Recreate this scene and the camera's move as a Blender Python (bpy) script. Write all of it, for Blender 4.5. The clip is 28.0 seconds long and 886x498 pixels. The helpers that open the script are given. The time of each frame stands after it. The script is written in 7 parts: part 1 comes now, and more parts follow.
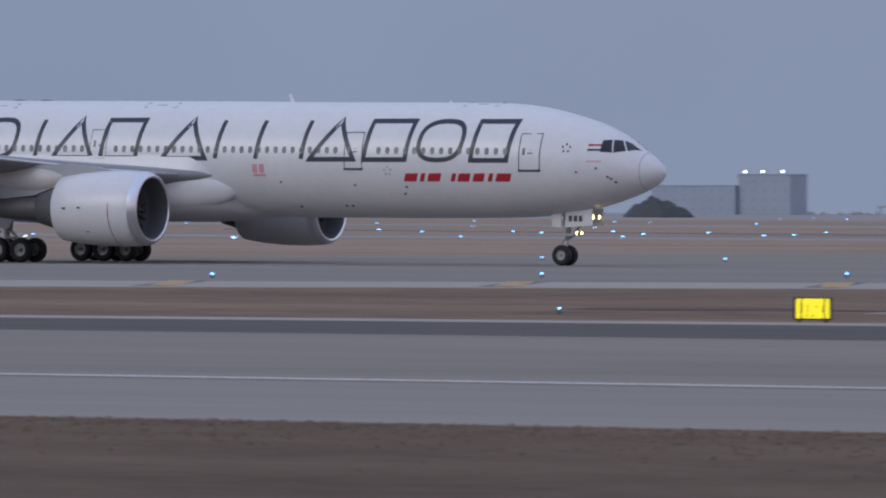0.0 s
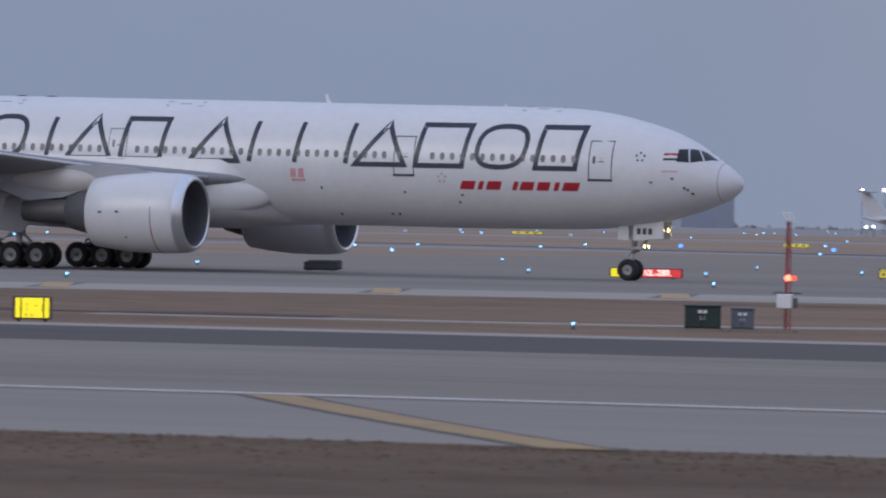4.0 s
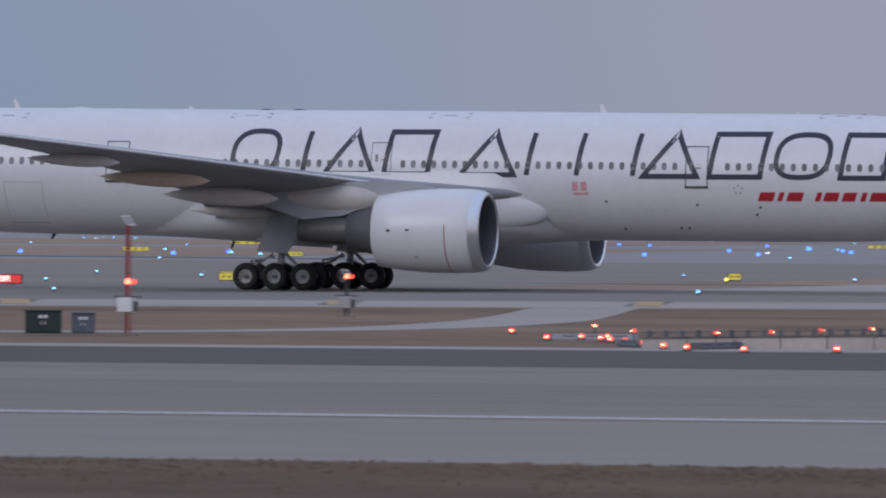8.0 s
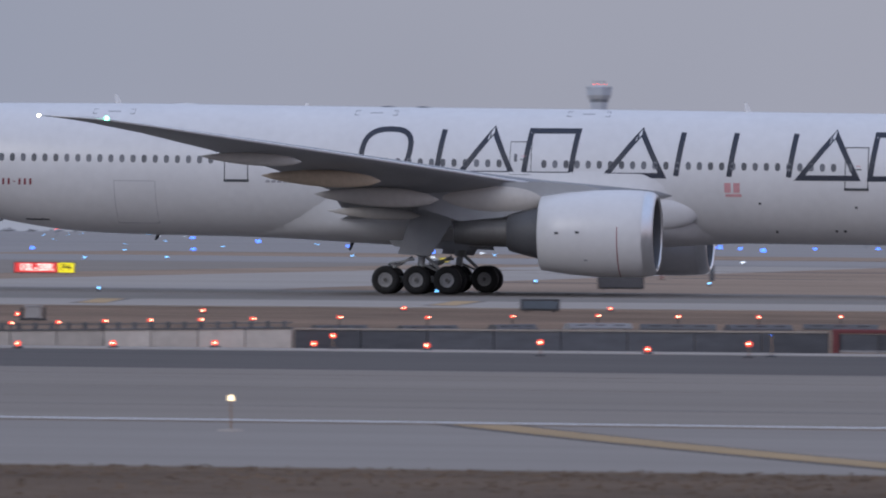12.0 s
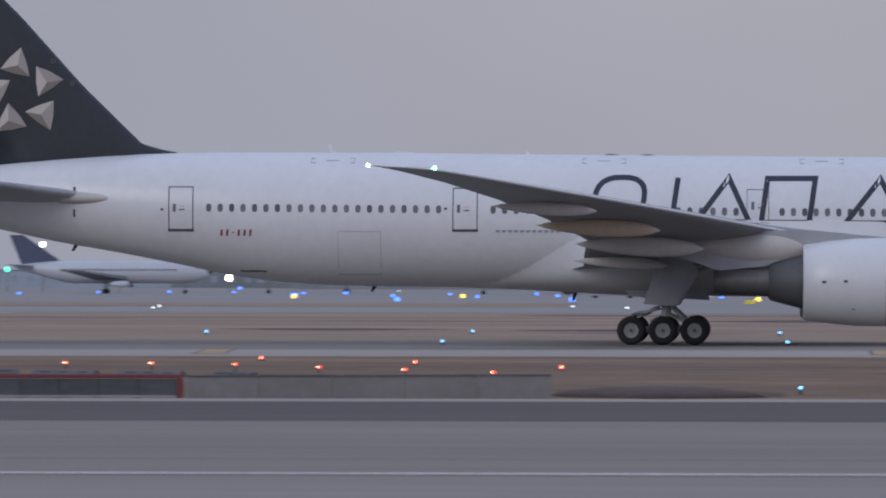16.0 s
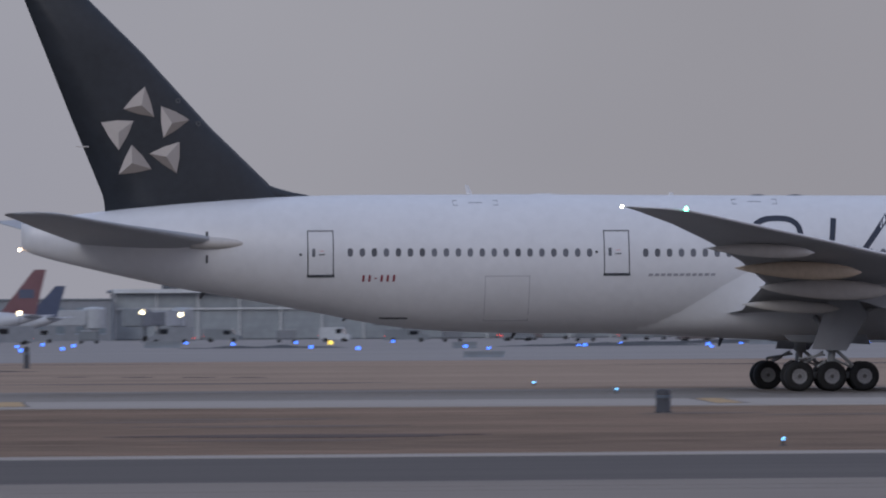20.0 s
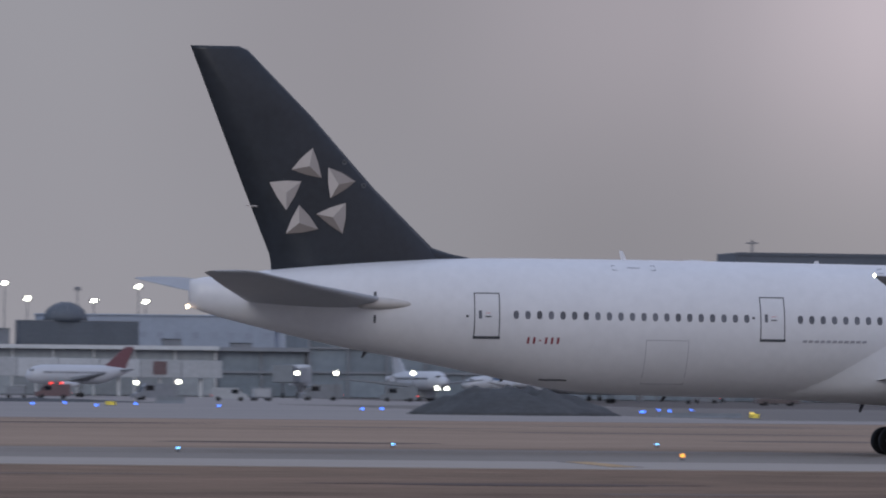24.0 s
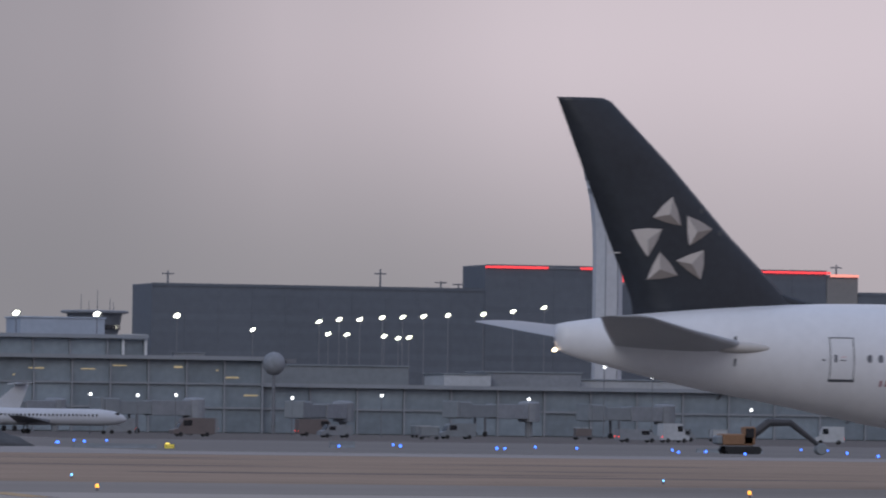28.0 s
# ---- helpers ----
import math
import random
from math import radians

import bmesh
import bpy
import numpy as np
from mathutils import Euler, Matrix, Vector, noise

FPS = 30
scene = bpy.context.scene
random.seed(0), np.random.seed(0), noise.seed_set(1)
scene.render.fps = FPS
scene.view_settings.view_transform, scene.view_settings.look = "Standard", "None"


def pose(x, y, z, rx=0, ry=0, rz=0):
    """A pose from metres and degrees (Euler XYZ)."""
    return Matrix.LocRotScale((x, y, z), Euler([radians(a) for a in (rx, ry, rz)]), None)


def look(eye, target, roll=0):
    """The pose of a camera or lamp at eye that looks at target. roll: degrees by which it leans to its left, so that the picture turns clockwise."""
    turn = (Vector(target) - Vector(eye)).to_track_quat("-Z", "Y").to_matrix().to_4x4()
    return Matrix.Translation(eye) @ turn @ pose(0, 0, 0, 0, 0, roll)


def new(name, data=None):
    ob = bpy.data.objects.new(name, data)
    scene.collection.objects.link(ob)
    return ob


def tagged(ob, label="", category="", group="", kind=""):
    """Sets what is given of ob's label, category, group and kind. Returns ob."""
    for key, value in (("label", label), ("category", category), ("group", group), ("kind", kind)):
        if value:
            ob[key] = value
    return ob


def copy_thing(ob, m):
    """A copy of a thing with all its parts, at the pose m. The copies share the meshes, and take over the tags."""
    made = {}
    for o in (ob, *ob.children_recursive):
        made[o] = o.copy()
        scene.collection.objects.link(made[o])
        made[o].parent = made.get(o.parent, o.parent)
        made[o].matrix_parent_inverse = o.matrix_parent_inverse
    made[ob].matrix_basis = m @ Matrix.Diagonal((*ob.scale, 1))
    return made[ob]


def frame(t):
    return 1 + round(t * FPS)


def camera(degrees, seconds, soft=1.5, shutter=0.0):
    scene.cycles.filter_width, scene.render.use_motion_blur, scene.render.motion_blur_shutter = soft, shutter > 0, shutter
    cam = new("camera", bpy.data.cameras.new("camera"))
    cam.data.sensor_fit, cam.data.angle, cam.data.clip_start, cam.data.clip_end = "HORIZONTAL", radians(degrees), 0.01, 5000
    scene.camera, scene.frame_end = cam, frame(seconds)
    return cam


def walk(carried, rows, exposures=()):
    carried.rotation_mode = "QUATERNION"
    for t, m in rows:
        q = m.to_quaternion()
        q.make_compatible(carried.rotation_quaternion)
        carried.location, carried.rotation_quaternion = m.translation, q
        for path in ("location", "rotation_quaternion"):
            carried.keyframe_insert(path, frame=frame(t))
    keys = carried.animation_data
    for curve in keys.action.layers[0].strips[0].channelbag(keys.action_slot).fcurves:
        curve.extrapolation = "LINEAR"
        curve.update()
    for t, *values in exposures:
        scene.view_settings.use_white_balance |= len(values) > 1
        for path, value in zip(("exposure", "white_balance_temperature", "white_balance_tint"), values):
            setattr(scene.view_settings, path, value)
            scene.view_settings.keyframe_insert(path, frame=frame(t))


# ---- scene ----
cam = camera(7.17, 28.0, soft=2.0, shutter=0.5)
# a long lens at about f/5.6, focused on the airliner
cam.data.dof.use_dof, cam.data.dof.focus_distance, cam.data.dof.aperture_fstop = True, 335.0, 5.6

# seconds, metres forward, heading right of north, tilt up, lean (degrees)
CAMERA_ROWS = [
    (0.0, 0.00, -28.472, -0.317, 0.227),
    (0.5, 0.00, -27.582, -0.281, 0.355),
    (1.0, 0.00, -26.740, -0.236, 0.188),
    (1.5, 0.00, -25.959, -0.227, 0.230),
    (2.0, 0.00, -25.151, -0.251, 0.511),
    (2.5, 0.00, -24.371, -0.286, 0.705),
    (4.5, 0.00, -21.540, -0.229, 1.185),
    (5.0, 0.00, -20.993, -0.229, 1.080),
    (5.5, 0.00, -20.426, -0.209, 0.794),
    (6.0, 0.00, -19.790, -0.177, 0.604),
    (6.5, 0.00, -19.099, -0.150, 0.491),
    (7.0, 0.00, -18.389, -0.145, 0.540),
    (7.5, 0.00, -17.655, -0.145, 0.383),
    (8.0, 0.00, -16.815, -0.147, 0.310),
    (8.5, 0.00, -16.020, -0.128, 0.210),
    (9.0, 0.00, -15.280, -0.097, 0.188),
    (9.5, 0.00, -14.589, -0.080, 0.293),
    (10.0, 0.00, -13.878, -0.069, 0.386),
    (10.5, 0.00, -12.953, -0.075, 0.307),
    (11.0, 0.00, -11.638, -0.121, 0.330),
    (11.5, 0.00, -10.483, -0.169, 0.433),
    (13.5, 0.00, -6.704, 0.056, 0.652),
    (14.0, 0.00, -5.919, 0.095, 0.671),
    (14.5, 0.00, -5.137, 0.089, 0.471),
    (15.0, 0.00, -4.354, 0.134, 0.458),
    (15.5, 0.00, -3.479, 0.204, 0.375),
    (16.0, 0.00, -2.489, 0.260, 0.127),
    (16.5, 0.00, -1.458, 0.237, 0.129),
    (17.0, 0.60, -0.445, 0.215, 0.371),
    (17.5, 3.60, 0.503, 0.225, 0.382),
    (18.0, 5.90, 1.348, 0.294, 0.272),
    (18.5, 6.90, 2.109, 0.375, 0.106),
    (19.0, 8.60, 2.850, 0.435, -0.057),
    (19.5, 11.60, 3.735, 0.524, -0.150),
    (20.0, 12.90, 4.661, 0.639, -0.343),
    (20.5, 13.08, 5.643, 0.748, -0.232),
    (22.5, 13.08, 8.372, 1.140, 1.012),
    (23.0, 13.08, 9.204, 1.188, 0.950),
    (23.5, 13.08, 10.163, 1.175, 0.741),
    (24.0, 13.08, 11.145, 1.131, 0.575),
    (24.5, 13.08, 12.078, 1.128, 0.524),
    (25.0, 13.08, 12.852, 1.167, 0.616),
    (25.5, 13.08, 13.371, 1.241, 0.561),
    (26.0, 13.08, 13.916, 1.308, 0.850),
    (26.5, 13.08, 14.461, 1.365, 0.765),
    (27.0, 13.08, 15.017, 1.412, 0.764),
    (27.5, 13.08, 15.559, 1.431, 0.696),
    (28.0, 13.08, 15.874, 1.430, 0.723),
]


def aim(forward, heading, tilt, lean):
    eye = Vector((0.0, forward, 2.93))
    a, b = radians(heading), radians(tilt)
    return look(eye, eye + Vector((math.sin(a) * math.cos(b), math.cos(a) * math.cos(b), math.sin(b))) * 100, lean)


walk(cam, [(t, aim(*row)) for t, *row in CAMERA_ROWS],
     exposures=[(0.0, 0.0), (11.0, 0.0), (15.0, -0.03), (18.0, -0.2), (20.5, -0.3), (23.0, -0.2), (25.0, -0.27), (28.0, -0.28)])

# ---- world and sun: a dull dusk sky, blue to one side and rosy to the other ----
SUN_HEADING, SUN_HEIGHT = -150, 24


def dusk_sky():
    world = bpy.data.worlds.new("dusk")
    scene.world = world
    world.use_nodes = True
    n, l = world.node_tree.nodes, world.node_tree.links
    back = n["Background"]
    sky = n.new("ShaderNodeTexSky")
    sky.sky_type, sky.sun_disc = "NISHITA", False
    sky.sun_elevation, sky.sun_rotation = radians(SUN_HEIGHT), radians(SUN_HEADING)
    sky.dust_density, sky.ozone_density = 3.0, 2.0
    coord = n.new("ShaderNodeTexCoord")
    split = n.new("ShaderNodeSeparateXYZ")
    l.new(coord.outputs["Generated"], split.inputs[0])
    turn = n.new("ShaderNodeMath")
    turn.operation = "ARCTAN2"
    l.new(split.outputs["X"], turn.inputs[0])
    l.new(split.outputs["Y"], turn.inputs[1])
    span = n.new("ShaderNodeMapRange")
    span.inputs["From Min"].default_value, span.inputs["From Max"].default_value = radians(-60), radians(60)
    l.new(turn.outputs[0], span.inputs["Value"])
    def ramp(stops):
        r = n.new("ShaderNodeValToRGB")
        r.color_ramp.interpolation = "EASE"
        while len(r.color_ramp.elements) < len(stops):
            r.color_ramp.elements.new(0.5)
        for e, (heading, colour) in zip(r.color_ramp.elements, stops):
            e.position, e.color = (heading + 60) / 120, (*colour, 1)
        l.new(span.outputs[0], r.inputs[0])
        return r
    # colours round the horizon by heading, low and a little higher up
    near_horizon = ramp([(-60, (0.25, 0.31, 0.45)), (-22, (0.26, 0.315, 0.45)), (-8, (0.37, 0.385, 0.475)), (0, (0.43, 0.43, 0.505)), (4, (0.43, 0.425, 0.48)), (8, (0.395, 0.385, 0.43)), (10.5, (0.36, 0.352, 0.39)), (12.5, (0.33, 0.318, 0.35)), (15, (0.39, 0.37, 0.402)), (19, (0.58, 0.525, 0.57)), (60, (0.45, 0.4, 0.46))])
    above = ramp([(-60, (0.25, 0.31, 0.45)), (-22, (0.265, 0.32, 0.455)), (-8, (0.38, 0.395, 0.48)), (0, (0.45, 0.45, 0.52)), (4, (0.45, 0.445, 0.5)), (8, (0.40, 0.39, 0.435)), (10.5, (0.37, 0.35, 0.39)), (13, (0.46, 0.42, 0.468)), (14.8, (0.68, 0.6, 0.66)), (17, (0.86, 0.75, 0.82)), (60, (0.55, 0.48, 0.54))])
    rise = n.new("ShaderNodeMapRange")
    rise.interpolation_type = "SMOOTHSTEP"
    rise.inputs["From Min"].default_value, rise.inputs["From Max"].default_value = 0.016, 0.056
    l.new(split.outputs["Z"], rise.inputs["Value"])
    low = n.new("ShaderNodeMixRGB")
    l.new(rise.outputs[0], low.inputs["Fac"])
    l.new(near_horizon.outputs[0], low.inputs["Color1"])
    l.new(above.outputs[0], low.inputs["Color2"])
    # the cloud layer, thinner and brighter overhead
    high = n.new("ShaderNodeValToRGB")
    high.color_ramp.elements[0].position, high.color_ramp.elements[0].color = 0.06, (0, 0, 0, 1)
    high.color_ramp.elements[1].position, high.color_ramp.elements[1].color = 0.75, (1, 1, 1, 1)
    l.new(split.outputs["Z"], high.inputs[0])
    mix = n.new("ShaderNodeMixRGB")
    mix.inputs["Color2"].default_value = (0.55, 0.665, 0.97, 1)
    l.new(high.outputs[0], mix.inputs["Fac"])
    l.new(low.outputs[0], mix.inputs["Color1"])
    # soft unevenness of the cloud
    noise_tex = n.new("ShaderNodeTexNoise")
    noise_tex.inputs["Scale"].default_value, noise_tex.inputs["Detail"].default_value = 9.0, 3.0
    l.new(coord.outputs["Generated"], noise_tex.inputs["Vector"])
    even = n.new("ShaderNodeMapRange")
    even.inputs["To Min"].default_value, even.inputs["To Max"].default_value = 0.88, 1.12
    l.new(noise_tex.outputs["Fac"], even.inputs["Value"])
    cloud = n.new("ShaderNodeMixRGB")
    cloud.blend_type, cloud.inputs["Fac"].default_value = "MULTIPLY", 1.0
    l.new(mix.outputs[0], cloud.inputs["Color1"])
    l.new(even.outputs[0], cloud.inputs["Color2"])
    dim = n.new("ShaderNodeMixRGB")
    dim.blend_type, dim.inputs["Fac"].default_value = "MULTIPLY", 1.0
    dim.inputs["Color2"].default_value = (0.05, 0.05, 0.05, 1)
    l.new(sky.outputs[0], dim.inputs["Color1"])
    both = n.new("ShaderNodeMixRGB")
    both.inputs["Fac"].default_value = 0.9
    l.new(dim.outputs[0], both.inputs["Color1"])
    l.new(cloud.outputs[0], both.inputs["Color2"])
    l.new(both.outputs[0], back.inputs["Color"])
    back.inputs["Strength"].default_value = 1.0


dusk_sky()
sun = new("sun", bpy.data.lights.new("sun", "SUN"))
sun.data.energy, sun.data.angle, sun.data.color = 0.7, radians(25), (1.0, 0.96, 0.94)
a = radians(SUN_HEADING)
sun.matrix_world = look((math.sin(a) * 100, math.cos(a) * 100, 100 * math.tan(radians(SUN_HEIGHT))), (0, 0, 0))


# ---- materials ----
def material(name, colour, rough=0.6, metal=0.0, vary=0.15, scale=1.0, fine=None, bump=0.0, spec=0.5, stretch=(1, 1, 1), random_piece=0.0):
    """A surface whose colour varies at two scales, in metres, with a little relief."""
    m = bpy.data.materials.new(name)
    m.use_nodes = True
    n, l = m.node_tree.nodes, m.node_tree.links
    b = n["Principled BSDF"]
    b.inputs["Roughness"].default_value, b.inputs["Metallic"].default_value = rough, metal
    b.inputs["Specular IOR Level"].default_value = spec
    coord = n.new("ShaderNodeTexCoord")
    place = n.new("ShaderNodeMapping")
    place.inputs["Scale"].default_value = stretch
    l.new(coord.outputs["Object"], place.inputs["Vector"])
    big, small = n.new("ShaderNodeTexNoise"), n.new("ShaderNodeTexNoise")
    big.inputs["Scale"].default_value, big.inputs["Detail"].default_value = scale, 4
    small.inputs["Scale"].default_value, small.inputs["Detail"].default_value = fine or scale * 9, 3
    l.new(place.outputs[0], big.inputs["Vector"])
    l.new(place.outputs[0], small.inputs["Vector"])
    add = n.new("ShaderNodeMath")
    add.operation = "ADD"
    l.new(big.outputs["Fac"], add.inputs[0])
    l.new(small.outputs["Fac"], add.inputs[1])
    span = n.new("ShaderNodeMapRange")
    span.inputs["From Min"].default_value, span.inputs["From Max"].default_value = 0.6, 1.4
    span.inputs["To Min"].default_value, span.inputs["To Max"].default_value = 1 - vary, 1 + vary
    l.new(add.outputs[0], span.inputs["Value"])
    mul = n.new("ShaderNodeMixRGB")
    mul.blend_type, mul.inputs["Fac"].default_value = "MULTIPLY", 1.0
    mul.inputs["Color1"].default_value = (*colour, 1)
    l.new(span.outputs[0], mul.inputs["Color2"])
    last = mul
    if random_piece:
        info = n.new("ShaderNodeObjectInfo")
        r = n.new("ShaderNodeMapRange")
        r.inputs["To Min"].default_value, r.inputs["To Max"].default_value = 1 - random_piece, 1 + random_piece
        l.new(info.outputs["Random"], r.inputs["Value"])
        last = n.new("ShaderNodeMixRGB")
        last.blend_type, last.inputs["Fac"].default_value = "MULTIPLY", 1.0
        l.new(mul.outputs[0], last.inputs["Color1"])
        l.new(r.outputs[0], last.inputs["Color2"])
    l.new(last.outputs[0], b.inputs["Base Color"])
    if bump:
        relief = n.new("ShaderNodeBump")
        relief.inputs["Strength"].default_value, relief.inputs["Distance"].default_value = 0.5, bump
        l.new(small.outputs["Fac"], relief.inputs["Height"])
        l.new(relief.outputs[0], b.inputs["Normal"])
    return m


def glow(name, colour, strength):
    m = bpy.data.materials.new(name)
    m.use_nodes = True
    b = m.node_tree.nodes["Principled BSDF"]
    b.inputs["Base Color"].default_value = (*[0.5 * c for c in colour], 1)
    b.inputs["Emission Color"].default_value = (*colour, 1)
    b.inputs["Emission Strength"].default_value = strength
    return m


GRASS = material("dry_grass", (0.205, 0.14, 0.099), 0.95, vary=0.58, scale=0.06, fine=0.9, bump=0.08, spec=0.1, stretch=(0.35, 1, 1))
# the same dry grass farther off, paled in colour to stand for haze
GRASS_FAR = material("haze_pale_grass", (0.31, 0.228, 0.17), 0.95, vary=0.32, scale=0.035, fine=0.5, bump=0.08, spec=0.1, stretch=(0.3, 1, 1))
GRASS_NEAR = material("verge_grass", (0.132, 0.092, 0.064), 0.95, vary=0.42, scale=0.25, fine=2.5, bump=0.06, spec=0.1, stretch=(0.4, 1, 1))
CONCRETE = material("runway_concrete", (0.232, 0.197, 0.166), 0.85, vary=0.16, scale=0.07, fine=0.4, stretch=(0.16, 1, 1), spec=0.3)
CONCRETE_PALE = material("pale_concrete", (0.345, 0.305, 0.268), 0.8, vary=0.13, scale=0.06, fine=0.6, stretch=(0.15, 1, 1), spec=0.3)
APRON = material("apron_concrete", (0.272, 0.25, 0.236), 0.8, vary=0.16, scale=0.03, fine=0.25, stretch=(0.2, 1, 1), spec=0.3)
APRON_WORN = material("worn_apron_asphalt", (0.165, 0.15, 0.138), 0.85, vary=0.22, scale=0.03, fine=0.25, stretch=(0.2, 1, 1), spec=0.3)
CONCRETE_WORN = material("worn_concrete", (0.215, 0.188, 0.163), 0.75, vary=0.2, scale=0.06, fine=0.6, stretch=(0.12, 1, 1), spec=0.3)
ASPHALT = material("shoulder_asphalt", (0.09, 0.077, 0.069), 0.8, vary=0.22, scale=0.07, fine=0.6, stretch=(0.12, 1, 1), spec=0.3)
LINE_WHITE = material("white_line_paint", (0.62, 0.63, 0.65), 0.7, vary=0.15, scale=0.3)
LINE_YELLOW = material("yellow_line_paint", (0.345, 0.222, 0.095), 0.7, vary=0.2, scale=0.3)
BAR_EDGE = material("bar_dark_edge", (0.15, 0.13, 0.115), 0.8, vary=0.2, scale=0.3)
BAR_YELLOW = material("bar_yellow_paint", (0.42, 0.275, 0.125), 0.7, vary=0.2, scale=0.3)
LINE_BLACK = material("black_line_border", (0.07, 0.058, 0.052), 0.8, vary=0.2, scale=0.3)
CONCRETE_NEAR = material("near_shoulder_concrete", (0.258, 0.227, 0.2), 0.85, vary=0.12, scale=0.08, fine=0.5, stretch=(0.16, 1, 1), spec=0.3)
FAIRING_GREY = material("pale_grey_fairing_paint", (0.5, 0.475, 0.45), 0.45, vary=0.08, scale=0.5)
# warm light on the flap underside, put into the colour
FLAP_LIT = material("lit_flap_beige", (0.5, 0.4, 0.3), 0.5, vary=0.15, scale=0.6)
PAINT = material("white_fuselage_paint", (0.68, 0.68, 0.695), 0.32, vary=0.055, scale=0.3, fine=2.2, spec=0.5)
PAINT_GREY = material("grey_wing_paint", (0.34, 0.35, 0.37), 0.4, vary=0.08, scale=0.3, fine=2.5)
WING_GREY = material("wing_underside_grey", (0.255, 0.26, 0.275), 0.42, vary=0.1, scale=0.3, fine=2.5)
PAINT_COWL = material("white_cowl_paint", (0.66, 0.66, 0.675), 0.33, vary=0.04, scale=0.5, fine=3)
NAVY = material("navy_letter_paint", (0.022, 0.027, 0.045), 0.4, vary=0.1, scale=1)
TAIL_BLACK = material("black_tail_paint", (0.022, 0.026, 0.033), 0.38, vary=0.25, scale=0.35, fine=3)
RED_PAINT = material("red_letter_paint", (0.42, 0.02, 0.035), 0.4, vary=0.1, scale=1)
METAL = material("bare_metal", (0.74, 0.75, 0.77), 0.3, 1.0, vary=0.08, scale=2)
SLAT = material("pale_slat_metal", (0.8, 0.8, 0.82), 0.35, 0.15, vary=0.06, scale=0.6)
METAL_DARK = material("heat_stained_metal", (0.15, 0.145, 0.14), 0.55, 0.5, vary=0.2, scale=1.5)
CORE_GREY = material("core_cowl_grey", (0.095, 0.097, 0.105), 0.6, 0.1, vary=0.15, scale=1.2)
STEEL_GREY = material("grey_gear_paint", (0.4, 0.41, 0.42), 0.45, vary=0.12, scale=2)
RUBBER = material("tyre_rubber", (0.017, 0.017, 0.018), 0.75, vary=0.3, scale=3)
RIM = material("wheel_rim", (0.36, 0.36, 0.37), 0.4, 0.4, vary=0.2, scale=6)
GLASS_DARK = material("dark_window_glass", (0.012, 0.014, 0.018), 0.12, vary=0.2, scale=1)
DARK_RED = material("dark_red_print", (0.25, 0.045, 0.06), 0.45, vary=0.1, scale=2)
SEAM = material("dark_seam", (0.06, 0.065, 0.075), 0.6, vary=0.1, scale=2)
BLACK_IN = material("inlet_lining", (0.11, 0.115, 0.127), 0.5, vary=0.15, scale=2)
GREY_PORT = material("port_rim_grey", (0.12, 0.125, 0.13), 0.5, vary=0.1, scale=2)
STAR_LIGHT = material("pale_star_facet", (0.52, 0.47, 0.43), 0.45, vary=0.05, scale=1)
STAR_MID = material("grey_star_facet", (0.34, 0.305, 0.285), 0.45, vary=0.05, scale=1)
STAR_DARK = material("brown_grey_star_facet", (0.2, 0.17, 0.15), 0.45, vary=0.05, scale=1)


# ---- mesh helpers ----
def mesh_of(bm, name, *mats, smooth=False):
    me = bpy.data.meshes.new(name)
    bmesh.ops.recalc_face_normals(bm, faces=bm.faces)
    bm.to_mesh(me)
    bm.free()
    for m in mats:
        me.materials.append(m)
    if smooth:
        for p in me.polygons:
            p.use_smooth = True
    return me


def part(name, bm, mat, parent, label="", smooth=False, at=None):
    mats = mat if isinstance(mat, (list, tuple)) else (mat,)
    ob = new(name, mesh_of(bm, name, *mats, smooth=smooth) if isinstance(bm, bmesh.types.BMesh) else bm)
    ob.parent = parent
    if at is not None:
        ob.matrix_basis = at
    if label:
        ob["label"] = label
    return ob


def thing(name, label, category, at=None, group="", kind=""):
    ob = new(name)
    ob.empty_display_size = 0.3
    if at is not None:
        ob.matrix_basis = at
    return tagged(ob, label, category, group, kind)


def block(bm, x0, x1, y0, y1, z0, z1, bevel=0.0, m=None, mat=0):
    vs = [bm.verts.new(Vector(p)) for p in ((x0, y0, z0), (x1, y0, z0), (x1, y1, z0), (x0, y1, z0), (x0, y0, z1), (x1, y0, z1), (x1, y1, z1), (x0, y1, z1))]
    fs = [bm.faces.new([vs[i] for i in f]) for f in ((0, 3, 2, 1), (4, 5, 6, 7), (0, 1, 5, 4), (1, 2, 6, 5), (2, 3, 7, 6), (3, 0, 4, 7))]
    for f in fs:
        f.material_index = mat
    if bevel:
        es = list({e for f in fs for e in f.edges})
        out = bmesh.ops.bevel(bm, geom=es, offset=bevel, segments=1, affect="EDGES", clamp_overlap=True)
        vs = list({v for f in out["faces"] for v in f.verts} | {v for v in vs if v.is_valid})
    if m is not None:
        bmesh.ops.transform(bm, matrix=m, verts=vs)
    return bm


def box(x0, x1, y0, y1, z0, z1, bevel=0.0):
    return block(bmesh.new(), x0, x1, y0, y1, z0, z1, bevel)


def loft(bm, rings, close=True, caps=(True, True), mat=0):
    made = [[bm.verts.new(Vector(p)) for p in ring] for ring in rings]
    for a, b in zip(made, made[1:]):
        k = len(a)
        for i in range(k if close else k - 1):
            j = (i + 1) % k
            f = bm.faces.new((a[i], a[j], b[j], b[i]))
            f.material_index = mat
    if close and caps[0]:
        bm.faces.new(made[0][::-1]).material_index = mat
    if close and caps[1]:
        bm.faces.new(made[-1]).material_index = mat
    return bm


